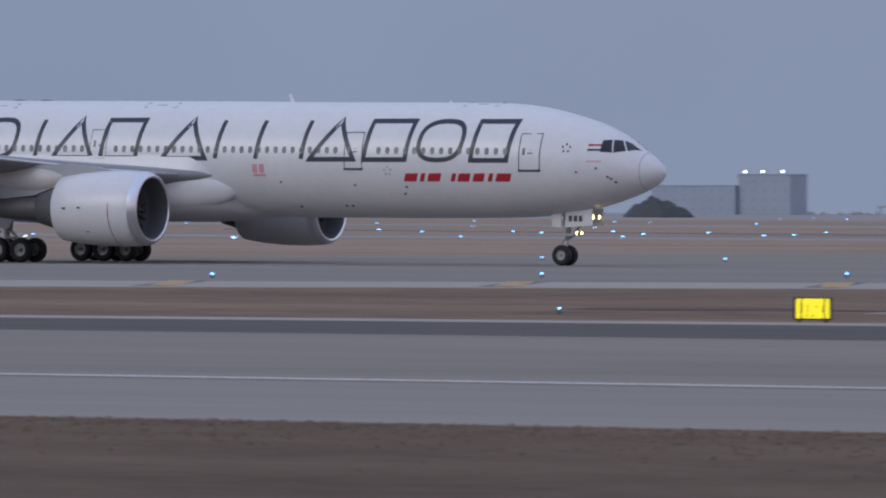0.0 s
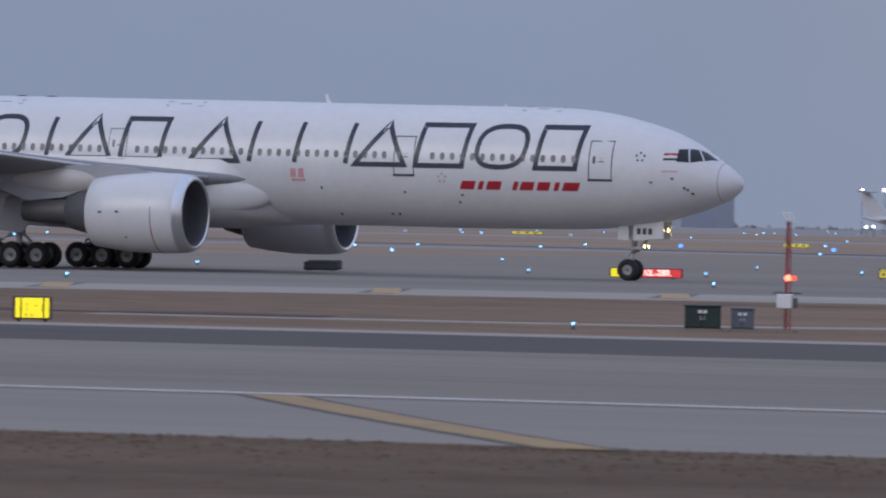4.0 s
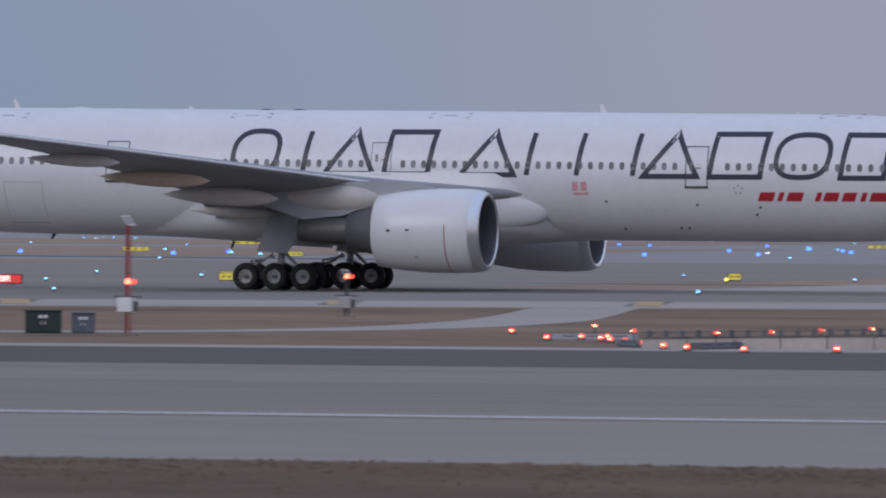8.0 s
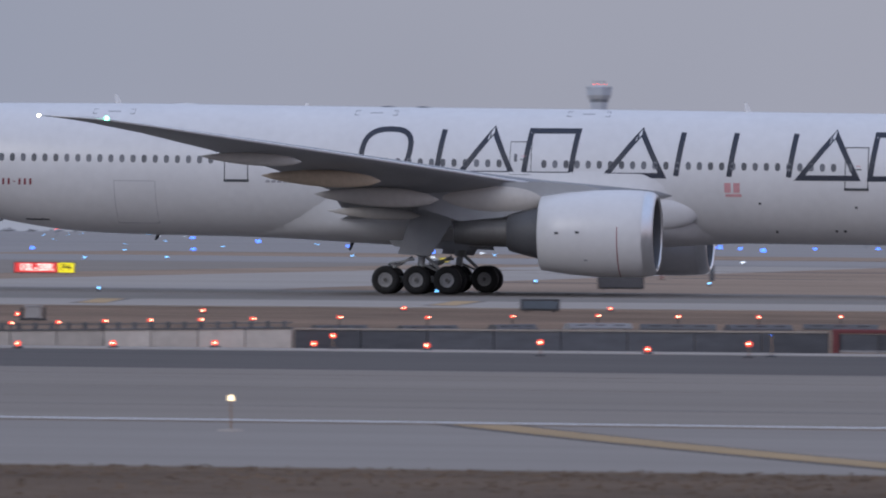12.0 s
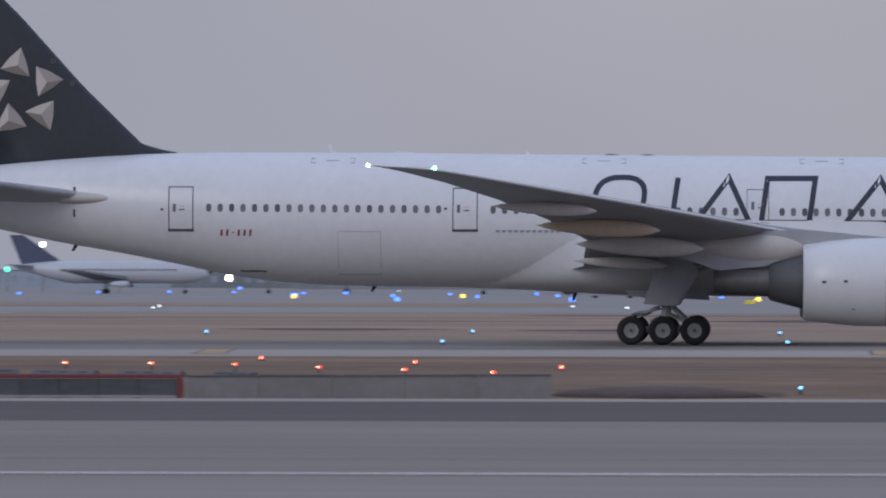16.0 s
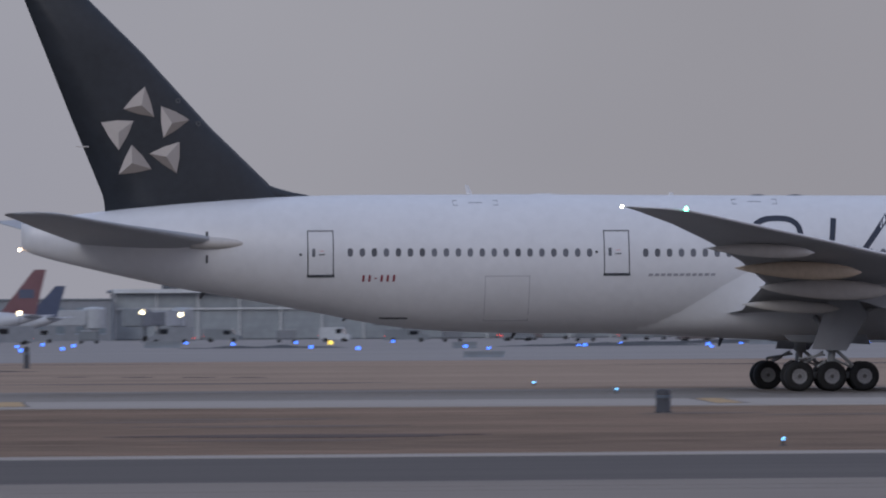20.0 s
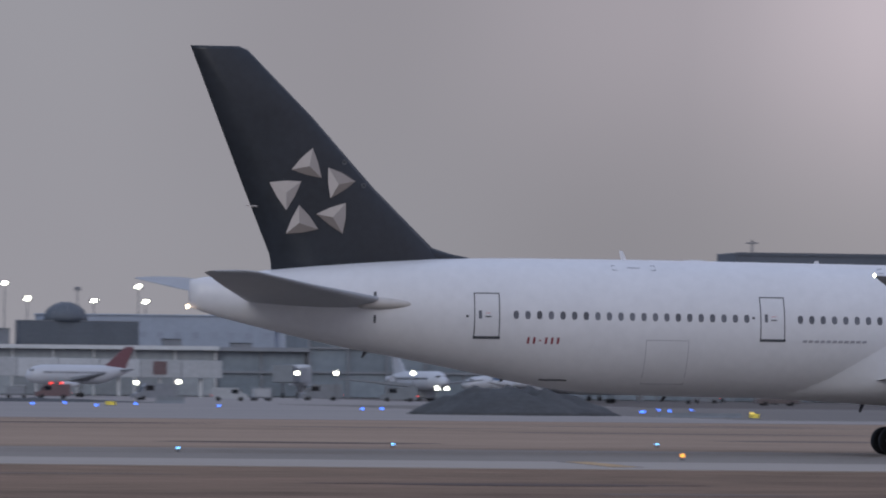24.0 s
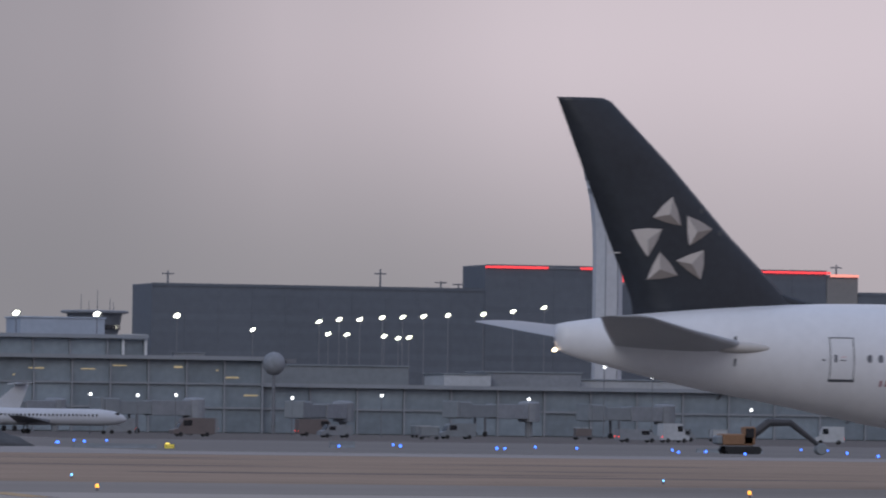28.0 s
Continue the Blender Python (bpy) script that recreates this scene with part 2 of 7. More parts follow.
def tube(bm, p, q, r0, r1=None, sides=10, mat=0):
    p, q = Vector(p), Vector(q)
    r1 = r0 if r1 is None else r1
    w = (q - p).normalized()
    u = w.cross(Vector((0, 0, 1)) if abs(w.z) < 0.9 else Vector((1, 0, 0))).normalized()
    v = w.cross(u)
    ring = lambda c, r: [c + (u * math.cos(k * math.tau / sides) + v * math.sin(k * math.tau / sides)) * r for k in range(sides)]
    return loft(bm, [ring(p, r0), ring(q, r1)], mat=mat)


def lathe(bm, profile, sides=24, axis="x", mat=0, closed=False, caps=(False, False)):
    """Turn (along, radius) pairs round an axis."""
    rings = []
    for a, r in profile:
        ring = []
        for k in range(sides):
            c, s = math.cos(k * math.tau / sides) * r, math.sin(k * math.tau / sides) * r
            ring.append((a, c, s) if axis == "x" else (c, a, s) if axis == "y" else (c, s, a))
        rings.append(ring)
    if closed:
        rings.append(rings[0])
        made = [[bm.verts.new(Vector(p)) for p in ring] for ring in rings[:-1]]
        for a, b in zip(made, made[1:] + made[:1]):
            for i in range(sides):
                j = (i + 1) % sides
                bm.faces.new((a[i], a[j], b[j], b[i])).material_index = mat
        return bm
    return loft(bm, rings, mat=mat, caps=caps)


def smooth_curve(xs, ys, x):
    """A soft curve through points, by cubic pieces."""
    i = max(0, min(len(xs) - 2, int(np.searchsorted(xs, x)) - 1))
    def slope(k):
        if k == 0:
            return (ys[1] - ys[0]) / (xs[1] - xs[0])
        if k == len(xs) - 1:
            return (ys[-1] - ys[-2]) / (xs[-1] - xs[-2])
        a, b = (ys[k] - ys[k - 1]) / (xs[k] - xs[k - 1]), (ys[k + 1] - ys[k]) / (xs[k + 1] - xs[k])
        return 0.0 if a * b <= 0 else 2 * a * b / (a + b)
    w = xs[i + 1] - xs[i]
    u = min(max((x - xs[i]) / w, 0), 1)
    return ((2 * u**3 - 3 * u**2 + 1) * ys[i] + (u**3 - 2 * u**2 + u) * w * slope(i)
            + (-2 * u**3 + 3 * u**2) * ys[i + 1] + (u**3 - u**2) * w * slope(i + 1))


# ---- ground, runway, taxiways ----
def sheet(name, near, far, mat, label, z=0.03, x0=-900, x1=900, step=12.0, category="pavement"):
    """A paved band with thickness between two edges, each a function of x."""
    bm = bmesh.new()
    n = max(2, int((x1 - x0) / step))
    rows = []
    for i in range(n + 1):
        x = x0 + (x1 - x0) * i / n
        rows.append([(x, near(x), -0.2), (x, near(x), z), (x, far(x), z), (x, far(x), -0.2)])
    loft(bm, rows)
    ob = new(name, mesh_of(bm, name, mat))
    return tagged(ob, label, category, kind="structure")


def flat(y):
    return lambda x: y


def clamp(x, lo, hi):
    return min(max(x, lo), hi)


ground = new("ground", mesh_of(box(-4600, 4600, -400, 4600, -1.0, 0.0), "ground", GRASS))
tagged(ground, "dry brown winter grass of the airfield", "grass", kind="structure")


def edge_line(x):
    return 105.2 + 0.02 * clamp(x, -110, 60)


def dark_near(x):
    x = clamp(x, -110, 60)
    return 145.2 + 0.03 * x


def dark_far(x):
    x = clamp(x, -130, 60)
    return 173.8 + 0.08 * x - 0.00033 * x * x


def grass_near(x):
    return 85.6 + 0.03 * clamp(x, -80, 40)


def taxi_near(x):
    x = clamp(x, -150, 52)
    return 273.5 + 0.0026 * x - 0.0026 * x * x


sheet("verge", flat(-60), lambda x: grass_near(x) + 0.05, GRASS_NEAR, "short brown verge grass before the runway shoulder", 0.02, -400, 400, 12, category="grass")
sheet("runway_shoulder_near", grass_near, edge_line, CONCRETE_NEAR, "pale concrete runway shoulder with faint streaks", 0.03)
sheet("runway", edge_line, dark_near, CONCRETE, "grey concrete runway with long rubber streaks", 0.05)
sheet("runway_shoulder_far", dark_near, dark_far, ASPHALT, "dark asphalt runway shoulder", 0.03)
sheet("runway_shoulder_edge", lambda x: dark_far(x) - 3.2, lambda x: dark_far(x) + 0.6, CONCRETE_PALE, "thin pale strip along the shoulder", 0.036, category="pavement")
sheet("runway_edge_line", lambda x: edge_line(x) + 0.3, lambda x: edge_line(x) + 0.75, LINE_WHITE, "long white painted runway edge line", 0.056, category="marking")
sheet("taxiway_shoulder", taxi_near, lambda x: taxi_near(x) + 26, CONCRETE_PALE, "pale concrete taxiway shoulder", 0.03)
sheet("taxiway", lambda x: taxi_near(x) + 26, flat(343), CONCRETE_WORN, "worn grey concrete taxiway under the airliner", 0.03)
sheet("far_grass", flat(342.5), flat(660), GRASS_FAR, "dry grass beyond the taxiway, paled by painted haze", 0.012, -1500, 1500, 60, category="grass")
sheet("taxiway_connector", flat(343), flat(690), CONCRETE, "grey connecting taxiway", 0.02, -215, -104, 30)
sheet("taxiway_connector_small", flat(343), flat(690), CONCRETE_PALE, "pale connecting taxiway", 0.02, -92, -66, 13)


# the apron rises slightly towards the terminals
def apron_z(y):
    return 0.0 if y < 680 else min(1.6, 0.0016 * (y - 680))


bm = bmesh.new()
loft(bm, [[(x, y, apron_z(y) + dz) for y, dz in ((640, -0.6), (640, 0.025), (680, 0.025), (1000, 0.025), (1680, 0.025), (3200, 0.025), (3200, -2.0))] for x in (-2400, 0, 2400)])
tagged(new("apron", mesh_of(bm, "apron", APRON)), "wide pale concrete apron before the terminals", "pavement", kind="structure")
for x0, x1, y0, y1 in ((-1200, -240, 700, 960), (-1100, -300, 1040, 1300), (-180, -20, 760, 840)):
    bm = bmesh.new()
    loft(bm, [[(x, y, apron_z(y) + dz) for y, dz in ((y0, -0.3), (y0, 0.06), (y1, 0.06), (y1, -0.3))] for x in np.linspace(x0, x1, 6)])
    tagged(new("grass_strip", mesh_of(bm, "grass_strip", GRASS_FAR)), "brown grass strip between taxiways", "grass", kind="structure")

# curved service road through the near grass, from the shoulder side up to the taxiway
ROAD = ((-86, 184.5), (-81, 185.2), (-75, 186.5), (-69, 189), (-64, 195), (-62.4, 204), (-63.6, 218), (-67, 235), (-71, 252), (-75, 270))
bm = bmesh.new()
rings = []
for i in range(46):
    u = i / 45 * (len(ROAD) - 1)
    k = list(range(len(ROAD)))
    c = Vector((smooth_curve(k, [p[0] for p in ROAD], u), smooth_curve(k, [p[1] for p in ROAD], u)))
    d = Vector((smooth_curve(k, [p[0] for p in ROAD], min(u + 0.05, 9)), smooth_curve(k, [p[1] for p in ROAD], min(u + 0.05, 9)))) - Vector((smooth_curve(k, [p[0] for p in ROAD], max(u - 0.05, 0)), smooth_curve(k, [p[1] for p in ROAD], max(u - 0.05, 0))))
    side = Vector((-d.y, d.x)).normalized() * (0.9 + 1.1 * min(1, u / 6))
    rings.append([(*(c + side), -0.1), (*(c + side), 0.02), (*(c - side), 0.02), (*(c - side), -0.1)])
loft(bm, rings)
tagged(new("service_road", mesh_of(bm, "service_road", CONCRETE_PALE)), "narrow pale service road curving through grass", "road", kind="structure")
sheet("side_taxiway", flat(182), lambda x: min(taxi_near(x) + 0.5, 224 + (x - 59) * 4.1), CONCRETE_PALE, "pale side taxiway joining beyond the grass", 0.025, 58, 170, 4)


def slanted(name, corners, mat, label, z, category="marking"):
    """A painted strip with four corners on the pavement."""
    bm = bmesh.new()
    loft(bm, [[(x, y, h) for x, y in corners] for h in (0.0, z)])
    return tagged(new(name, mesh_of(bm, name, mat)), label, category, kind="structure")


# long slanted yellow stripes on the near runway shoulder, with dark borders
def slanted_stripe(name, start, lean, bend, half, z, mat, label):
    bm = bmesh.new()
    rows = []
    for k in range(17):
        d = k / 16 * 21.6
        x, y = start + lean * d + bend * d * d, 105.45 - d
        rows.append([(x - half, y, 0.0), (x - half, y, z), (x + half, y, z), (x + half, y, 0.0)])
    loft(bm, rows)
    tagged(new(name, mesh_of(bm, name, mat)), label, "marking", kind="structure")


for start, lean, bend in ((-46.1, 0.6, 0.002), (-17.1, 0.43, 0.003)):
    slanted_stripe("shoulder_stripe_border", start, lean, bend, 0.66, 0.036, LINE_BLACK, "dark border of the shoulder stripe")
    slanted_stripe("shoulder_stripe", start, lean, bend, 0.46, 0.042, LINE_YELLOW, "long slanted yellow stripe on the runway shoulder")
# short yellow bars across the taxiway shoulder
for x in (-152, -141, -130, -119.3, -108, -97.8, -86, -74.5, -60.6, -46.7, -21.9, 5.55, 33.1, 59.5):
    y0, y1 = taxi_near(x) + 7, taxi_near(x) + 25.8
    far_off = clamp((-x - 50) / 30, 0, 1)
    w, k = 0.52 + 0.1 * far_off, -(0.38 + 0.27 * far_off) * (0.0026 - 0.0052 * clamp(x, -150, 52)) * (y1 - y0) / 2
    slanted("taxiway_bar_border", ((x - w - 0.15 - k, y0), (x + w + 0.15 - k, y0), (x + w + 0.15 + k, y1), (x - w - 0.15 + k, y1)), BAR_EDGE, "dark edge of the taxiway shoulder bar", 0.036)
    slanted("taxiway_bar", ((x - w - k, y0 + 1), (x + w - k, y0 + 1), (x + w + k, y1 - 1), (x - w + k, y1 - 1)), BAR_YELLOW, "yellow painted bar on the taxiway shoulder", 0.044)

# dark asphalt working area before the glass concourse
bm = bmesh.new()
loft(bm, [[(x, y, apron_z(y) + dz) for y, dz in ((985, -0.3), (985, 0.05), (1290, 0.05), (1290, -0.3))] for x in (222, 330, 520)])
tagged(new("apron_asphalt", mesh_of(bm, "apron_asphalt", ASPHALT)), "dark asphalt stand area before the glass concourse", "pavement", kind="structure")

# worn grey asphalt along the apron's edge before the glass concourse
bm = bmesh.new()
loft(bm, [[(x, y, apron_z(y) + dz) for y, dz in ((704, -0.3), (704, 0.045), (984.5, 0.045), (984.5, -0.3))] for x in (168, 300, 520)])
tagged(new("apron_edge", mesh_of(bm, "apron_edge", APRON_WORN)), "worn grey asphalt at the apron edge", "pavement", kind="structure")

# dark rubber and tar streaks along the pavements
STREAK = material("rubber_streak", (0.2, 0.17, 0.146), 0.8, vary=0.3, scale=0.05, stretch=(0.1, 1, 1))
rng = random.Random(4)
for k in range(9):
    y, x, n = rng.uniform(112, 143), rng.uniform(-70, 20), rng.uniform(18, 60)
    w = rng.uniform(0.25, 0.9)
    slanted("rubber_streak", ((x, y), (x + n * 0.5, y - w * 0.4), (x + n, y + w * 0.2), (x + n * 0.5, y + w)), STREAK, "dark rubber streak on the runway", 0.053 + 0.0002 * k, "marking")
for k in range(8):
    y, x, n = rng.uniform(312, 332), rng.uniform(-150, 60), rng.uniform(30, 90)
    w = rng.uniform(0.6, 1.6)
    slanted("rubber_streak", ((x, y), (x + n * 0.5, y - w * 0.4), (x + n, y + w * 0.2), (x + n * 0.5, y + w)), STREAK, "dark rubber streak on the taxiway", 0.033 + 0.0002 * k, "marking")


# ---- the airliner: s runs aft from the nose, v towards the camera, z up ----
GEAR_S, PLANE_Y = 37.1, 329.83
FUS_S = [0.0, 0.15, 0.41, 0.82, 1.3, 2.2, 3.0, 3.7, 4.4, 5.2, 6.4, 8.1, 9.8, 14, 20, 27, 42, 49, 52, 55, 57.3, 59.5, 62.9, 65.4, 67.5, 69.7, 72.0, 72.75]
FUS_TOP = [4.88, 5.22, 5.49, 5.80, 6.13, 6.75, 7.17, 7.47, 7.70, 7.92, 8.21, 8.47, 8.57, 8.61, 8.65, 8.72, 8.82, 8.88, 8.90, 8.90, 8.90, 8.87, 8.75, 8.58, 8.38, 8.14, 7.86, 7.72]
FUS_BOT = [4.86, 4.55, 4.31, 4.05, 3.84, 3.50, 3.25, 3.06, 2.90, 2.77, 2.63, 2.52, 2.48, 2.45, 2.47, 2.51, 2.58, 2.63, 2.68, 2.84, 3.16, 3.60, 4.25, 4.68, 5.12, 5.63, 6.22, 6.50]
FUS_W = [0.02, 0.40, 0.70, 1.06, 1.38, 1.84, 2.16, 2.41, 2.60, 2.75, 2.94, 3.06, 3.10, 3.10, 3.10, 3.10, 3.10, 3.10, 3.10, 3.03, 2.87, 2.64, 2.17, 1.76, 1.40, 1.0, 0.52, 0.34]


def hull(s):
    """Middle height, half height and half width of the fuselage."""
    t, b, w = (smooth_curve(FUS_S, ys, s) for ys in (FUS_TOP, FUS_BOT, FUS_W))
    return (t + b) / 2, (t - b) / 2, w


def skin(s, z, out=0.0):
    """The place on the near skin at a station and height, pushed out."""
    c, r, w = hull(s)
    k = min(max((z - c) / r, -0.999), 0.999)
    v = w * math.sqrt(1 - k * k)
    n = Vector((v / (w * w), (z - c) / (r * r)))
    n.normalize()
    return loc(s, v + n.x * out, z + n.y * out)


def loc(s, v, z):
    return Vector((GEAR_S - s, -v, z))


def decal(bm, corners, out=0.012, steps=6, thick=0.02):
    """A thin plate on the near skin: corners (s, z) bottom aft, bottom fore, top fore, top aft."""
    (a, b, c, d) = [Vector(p) for p in corners]
    rows = []
    for i in range(steps + 1):
        u = i / steps
        p, q = a.lerp(d, u), b.lerp(c, u)
        rows.append([skin(p.x, p.y, out), skin(q.x, q.y, out), skin(q.x, q.y, -thick), skin(p.x, p.y, -thick)])
    return loft(bm, rows)


def foil(v, s_le, chord, z, thick, n=11, rise=0.0):
    """A ring of wing section points at one span station, both sides of a section with a rounded nose."""
    pts = []
    for k in range(n):
        u = 0.5 - 0.5 * math.cos(math.pi * k / (n - 1))
        t = thick * chord * (1.48 * math.sqrt(u) - 0.63 * u - 1.758 * u * u + 1.4215 * u**3 - 0.5075 * u**4) * 1.02
        pts.append((u, t))
    up = [loc(s_le + u * chord, v, z + t * 1.05 + rise * u) for u, t in pts]
    dn = [loc(s_le + u * chord, v, z - t * 0.9 + rise * u) for u, t in pts[::-1][1:-1]]
    return up + dn


def airliner():
    plane = thing("airliner", "large white twin-engine airliner with a black tail, taxiing", "airplane")
    # fuselage
    ss = list(np.concatenate([[0.0, 0.04, 0.1, 0.2, 0.32, 0.45, 0.6], np.arange(0.8, 10, 0.4), np.arange(10, 50, 2.0), np.arange(50, 72.6, 0.6), [72.75]]))
    rings = []
    for s in ss:
        c, r, w = hull(s)
        rings.append([loc(s, w * math.sin(k * math.tau / 56), c + r * math.cos(k * math.tau / 56)) for k in range(56)])
    fuselage = part("fuselage", loft(bmesh.new(), rings), PAINT, plane, "white painted tube fuselage with a rounded nose", smooth=True)
    # belly fairing: swells out of the lower hull, its upper edge sinking to the keel fore and aft
    def ease(u):
        u = min(max(u, 0.0), 1.0)
        return u * u * (3 - 2 * u)
    rings = []
    for i in range(49):
        s = 22.6 + i * 0.5
        c, r, w = hull(s)
        grow = ease((s - 22.6) / 5.5) * ease((46.6 - s) / 9.0)
        reach = radians(10 + 82 * ease((s - 22.6) / 4.5) * ease((46.9 - s) / 8.5) ** 0.8)
        ring = []
        for k in range(45):
            a = radians(-105 + k * 210 / 44)
            q = abs(a) / reach
            swell = grow * (0.3 + 0.62 * math.sin(min(1.0, abs(a) / radians(52)) * math.pi / 2) ** 2) * (1 - ease((q - 0.55) / 0.45))
            swell += 0.015 if q < 1 else -0.09 * ease((q - 1) / 0.12)
            ring.append(loc(s, (w + swell) * math.sin(a), c - (r + swell) * math.cos(a)))
        ring += [loc(s, v, c + 0.3) for v in (0.8, 0.0, -0.8)]
        rings.append(ring)
    part("belly_fairing", loft(bmesh.new(), rings), PAINT, plane, "white swollen belly fairing under the wing root", smooth=True)
    # white root fairings that flow from the fuselage into the leading edges
    for side in (1, -1):
        rings = []
        for i in range(15):
            u = i / 14
            r = 0.12 + 0.95 * math.sin(math.pi / 2 * min(1, u * 1.25)) ** 0.55
            rings.append([loc(24.3 + u * 5.3, side * (2.3 + 0.7 * u + r * 0.75 * math.sin(a)), 3.98 + 0.45 * u + r * (0.85 - 0.15 * u if math.cos(a) > 0 else 1.3) * math.cos(a)) for a in (j * math.tau / 24 for j in range(24))])
        part("root_fairing", loft(bmesh.new(), rings), PAINT, plane, "white rounded wing root fairing", smooth=True)
    # wings, with the bent and raked tip
    span = [(1.5, 23.6, 18.1, 4.62, 0.055, -1.25), (2.9, 25.5, 15.8, 4.68, 0.06, -1.2), (3.9, 27.4, 13.4, 4.74, 0.09, -1.14), (6.5, 30.1, 10.6, 4.95, 0.11, -0.85), (10.0, 32.4, 8.1, 5.32, 0.1, -0.55), (15.0, 35.7, 6.5, 5.88, 0.095, -0.2),
            (20.0, 39.0, 5.2, 6.43, 0.09, 0.05), (25.0, 42.3, 4.0, 6.95, 0.085, 0.2), (29.0, 44.95, 3.1, 7.38, 0.08, 0.2), (31.2, 46.4, 2.45, 7.6, 0.075, 0.13), (31.9, 47.5, 1.55, 7.68, 0.07, 0.07), (32.4, 48.7, 0.5, 7.74, 0.07, 0.02)]
    for side in (1, -1):
        rings = [foil(v, s, c, z, t, 11, d) for v, s, c, z, t, d in span]
        if side < 0:
            rings = [[Vector((p.x, -p.y, p.z)) for p in ring] for ring in rings]
        wing = part("wing", loft(bmesh.new(), rings), WING_GREY, plane, "long grey swept wing with a raked tip", smooth=True)
        # pale slats along the leading edge
        beads = []
        for v, s, c, z, t, d in span[2:]:
            r = min(0.06, 0.02 + 0.012 * c)
            beads.append([loc(s - 0.015 + r * math.cos(a), v * side, z + 0.015 + r * math.sin(a)) for a in (k * math.tau / 8 for k in range(8))])
        bm = loft(bmesh.new(), beads)
        part("leading_edge", bm, SLAT, wing, "pale slat along the leading edge", smooth=True)
        # flap track fairings; beige at v 16 paints in the light caught there
        for v, s0, length, z, r in ((7.0, 36.8, 4.4, 3.64, 0.27), (11.5, 35.2, 5.8, 4.37, 0.43), (16.0, 37.1, 5.5, 5.17, 0.37), (21.0, 39.8, 4.6, 5.97, 0.28)):
            bm = bmesh.new()
            rings = []
            for i in range(13):
                u = i / 12
                k = max(0.03, math.sin(math.pi * u ** 0.8) ** 0.7)
                rings.append([loc(s0 + u * length, v * side + side * 0.55 * r * k * math.sin(a), z + 0.22 * u + r * 1.05 * k * math.cos(a)) for a in (j * math.tau / 16 for j in range(16))])
            part("flap_fairing", loft(bm, rings), FLAP_LIT if v == 16.0 else FAIRING_GREY, plane, "pointed flap track fairing, painted beige as if lit" if v == 16.0 else "pointed grey flap track fairing", smooth=True)
    # engines
    for side in (1, -1):
        v0 = 9.6 * side
        m = Matrix.Translation(loc(25.45, v0, 2.9))
        bm = bmesh.new()
        lathe(bm, [(0.0, 1.72), (-0.06, 1.83), (-0.25, 1.92), (-0.7, 1.98), (-1.5, 2.0), (-2.9, 1.98), (-4.1, 1.88), (-5.24, 1.71), (-5.29, 1.63), (-4.5, 1.6), (-3.2, 1.55)], 48)
        nacelle = part("nacelle", bm, PAINT_COWL, plane, "round white engine cowl", smooth=True, at=m)
        bm = bmesh.new()
        lathe(bm, [(-0.42, 1.962), (-0.15, 1.91), (0.03, 1.80), (0.09, 1.70), (0.05, 1.635), (0.0, 1.61)], 48)
        part("inlet_lip", bm, METAL, nacelle, "polished metal inlet lip", smooth=True)
        bm = bmesh.new()
        lathe(bm, [(0.01, 1.612), (-0.12, 1.575), (-0.34, 1.55), (-0.9, 1.56), (-1.5, 1.62), (-1.55, 0.4), (-1.1, 0.3), (-0.75, 0.02)], 40)
        part("inlet", bm, BLACK_IN, nacelle, "dark engine inlet with its spinner", smooth=True)
        for k in range(22):
            a = k * math.tau / 22
            bm = bmesh.new()
            rad, tan = Vector((0, math.cos(a), math.sin(a))), Vector((0, -math.sin(a), math.cos(a)))
            loft(bm, [[rad * r + Vector((-1.35 + dx, 0, 0)) + tan * dt for dx, dt in ((0.1, -w), (0.12, -w + 0.03), (-0.14, w), (-0.16, w - 0.03))] for r, w in ((0.4, 0.06), (1.0, 0.12), (1.58, 0.18))])
            part("fan_blade", bm, METAL_DARK, nacelle)
        bm = bmesh.new()
        lathe(bm, [(-4.4, 1.32), (-5.3, 1.22), (-6.1, 1.02), (-6.76, 0.84), (-6.81, 0.76), (-6.81, 0.5)], 36)
        core = part("core_cowl", bm, CORE_GREY, nacelle, "dull grey core cowl", smooth=True)
        bm = bmesh.new()
        lathe(bm, [(-6.4, 0.68), (-8.3, 0.61), (-9.3, 0.52), (-9.32, 0.48), (-8.8, 0.4)], 28)
        part("exhaust_nozzle", bm, METAL_DARK, nacelle, "dark exhaust nozzle", smooth=True)
        # dark red mark round the lower half of the cowl
        bm = bmesh.new()
        rows = []
        for k in range(19):
            a = radians(81 + k * 5)
            rows.append([(x, -side * math.sin(a) * r, math.cos(a) * r) for x, r in ((-1.52, 1.99), (-1.52, 2.006), (-1.56, 2.006), (-1.56, 1.99))])
        part("warning_stripe", loft(bm, rows), DARK_RED, nacelle, "thin dark red warning stripe on the cowl")
        for x, a in ((-3.37, 89), (-4.33, 90), (-3.0, 128)):
            bm = box(-0.09, 0.09, -0.02, 0.02, -0.05, 0.05)
            r = math.sin(0) + 1.95
            part("cowl_vent", bm, SEAM, nacelle, at=pose(x, -side * r * math.sin(radians(a)) * (1.0 if x > -4 else 0.955), r * math.cos(radians(a))))
        # pale fairing behind the pylon
        rings = []
        for i in range(13):
            u = i / 12
            k = max(0.04, math.sin(math.pi * u ** 0.9) ** 0.7)
            rings.append([loc(30.0 + u * 5.8, v0 + 0.55 * k * math.sin(a), 4.42 + 0.05 * u + 0.74 * k * math.cos(a)) for a in (j * math.tau / 16 for j in range(16))])
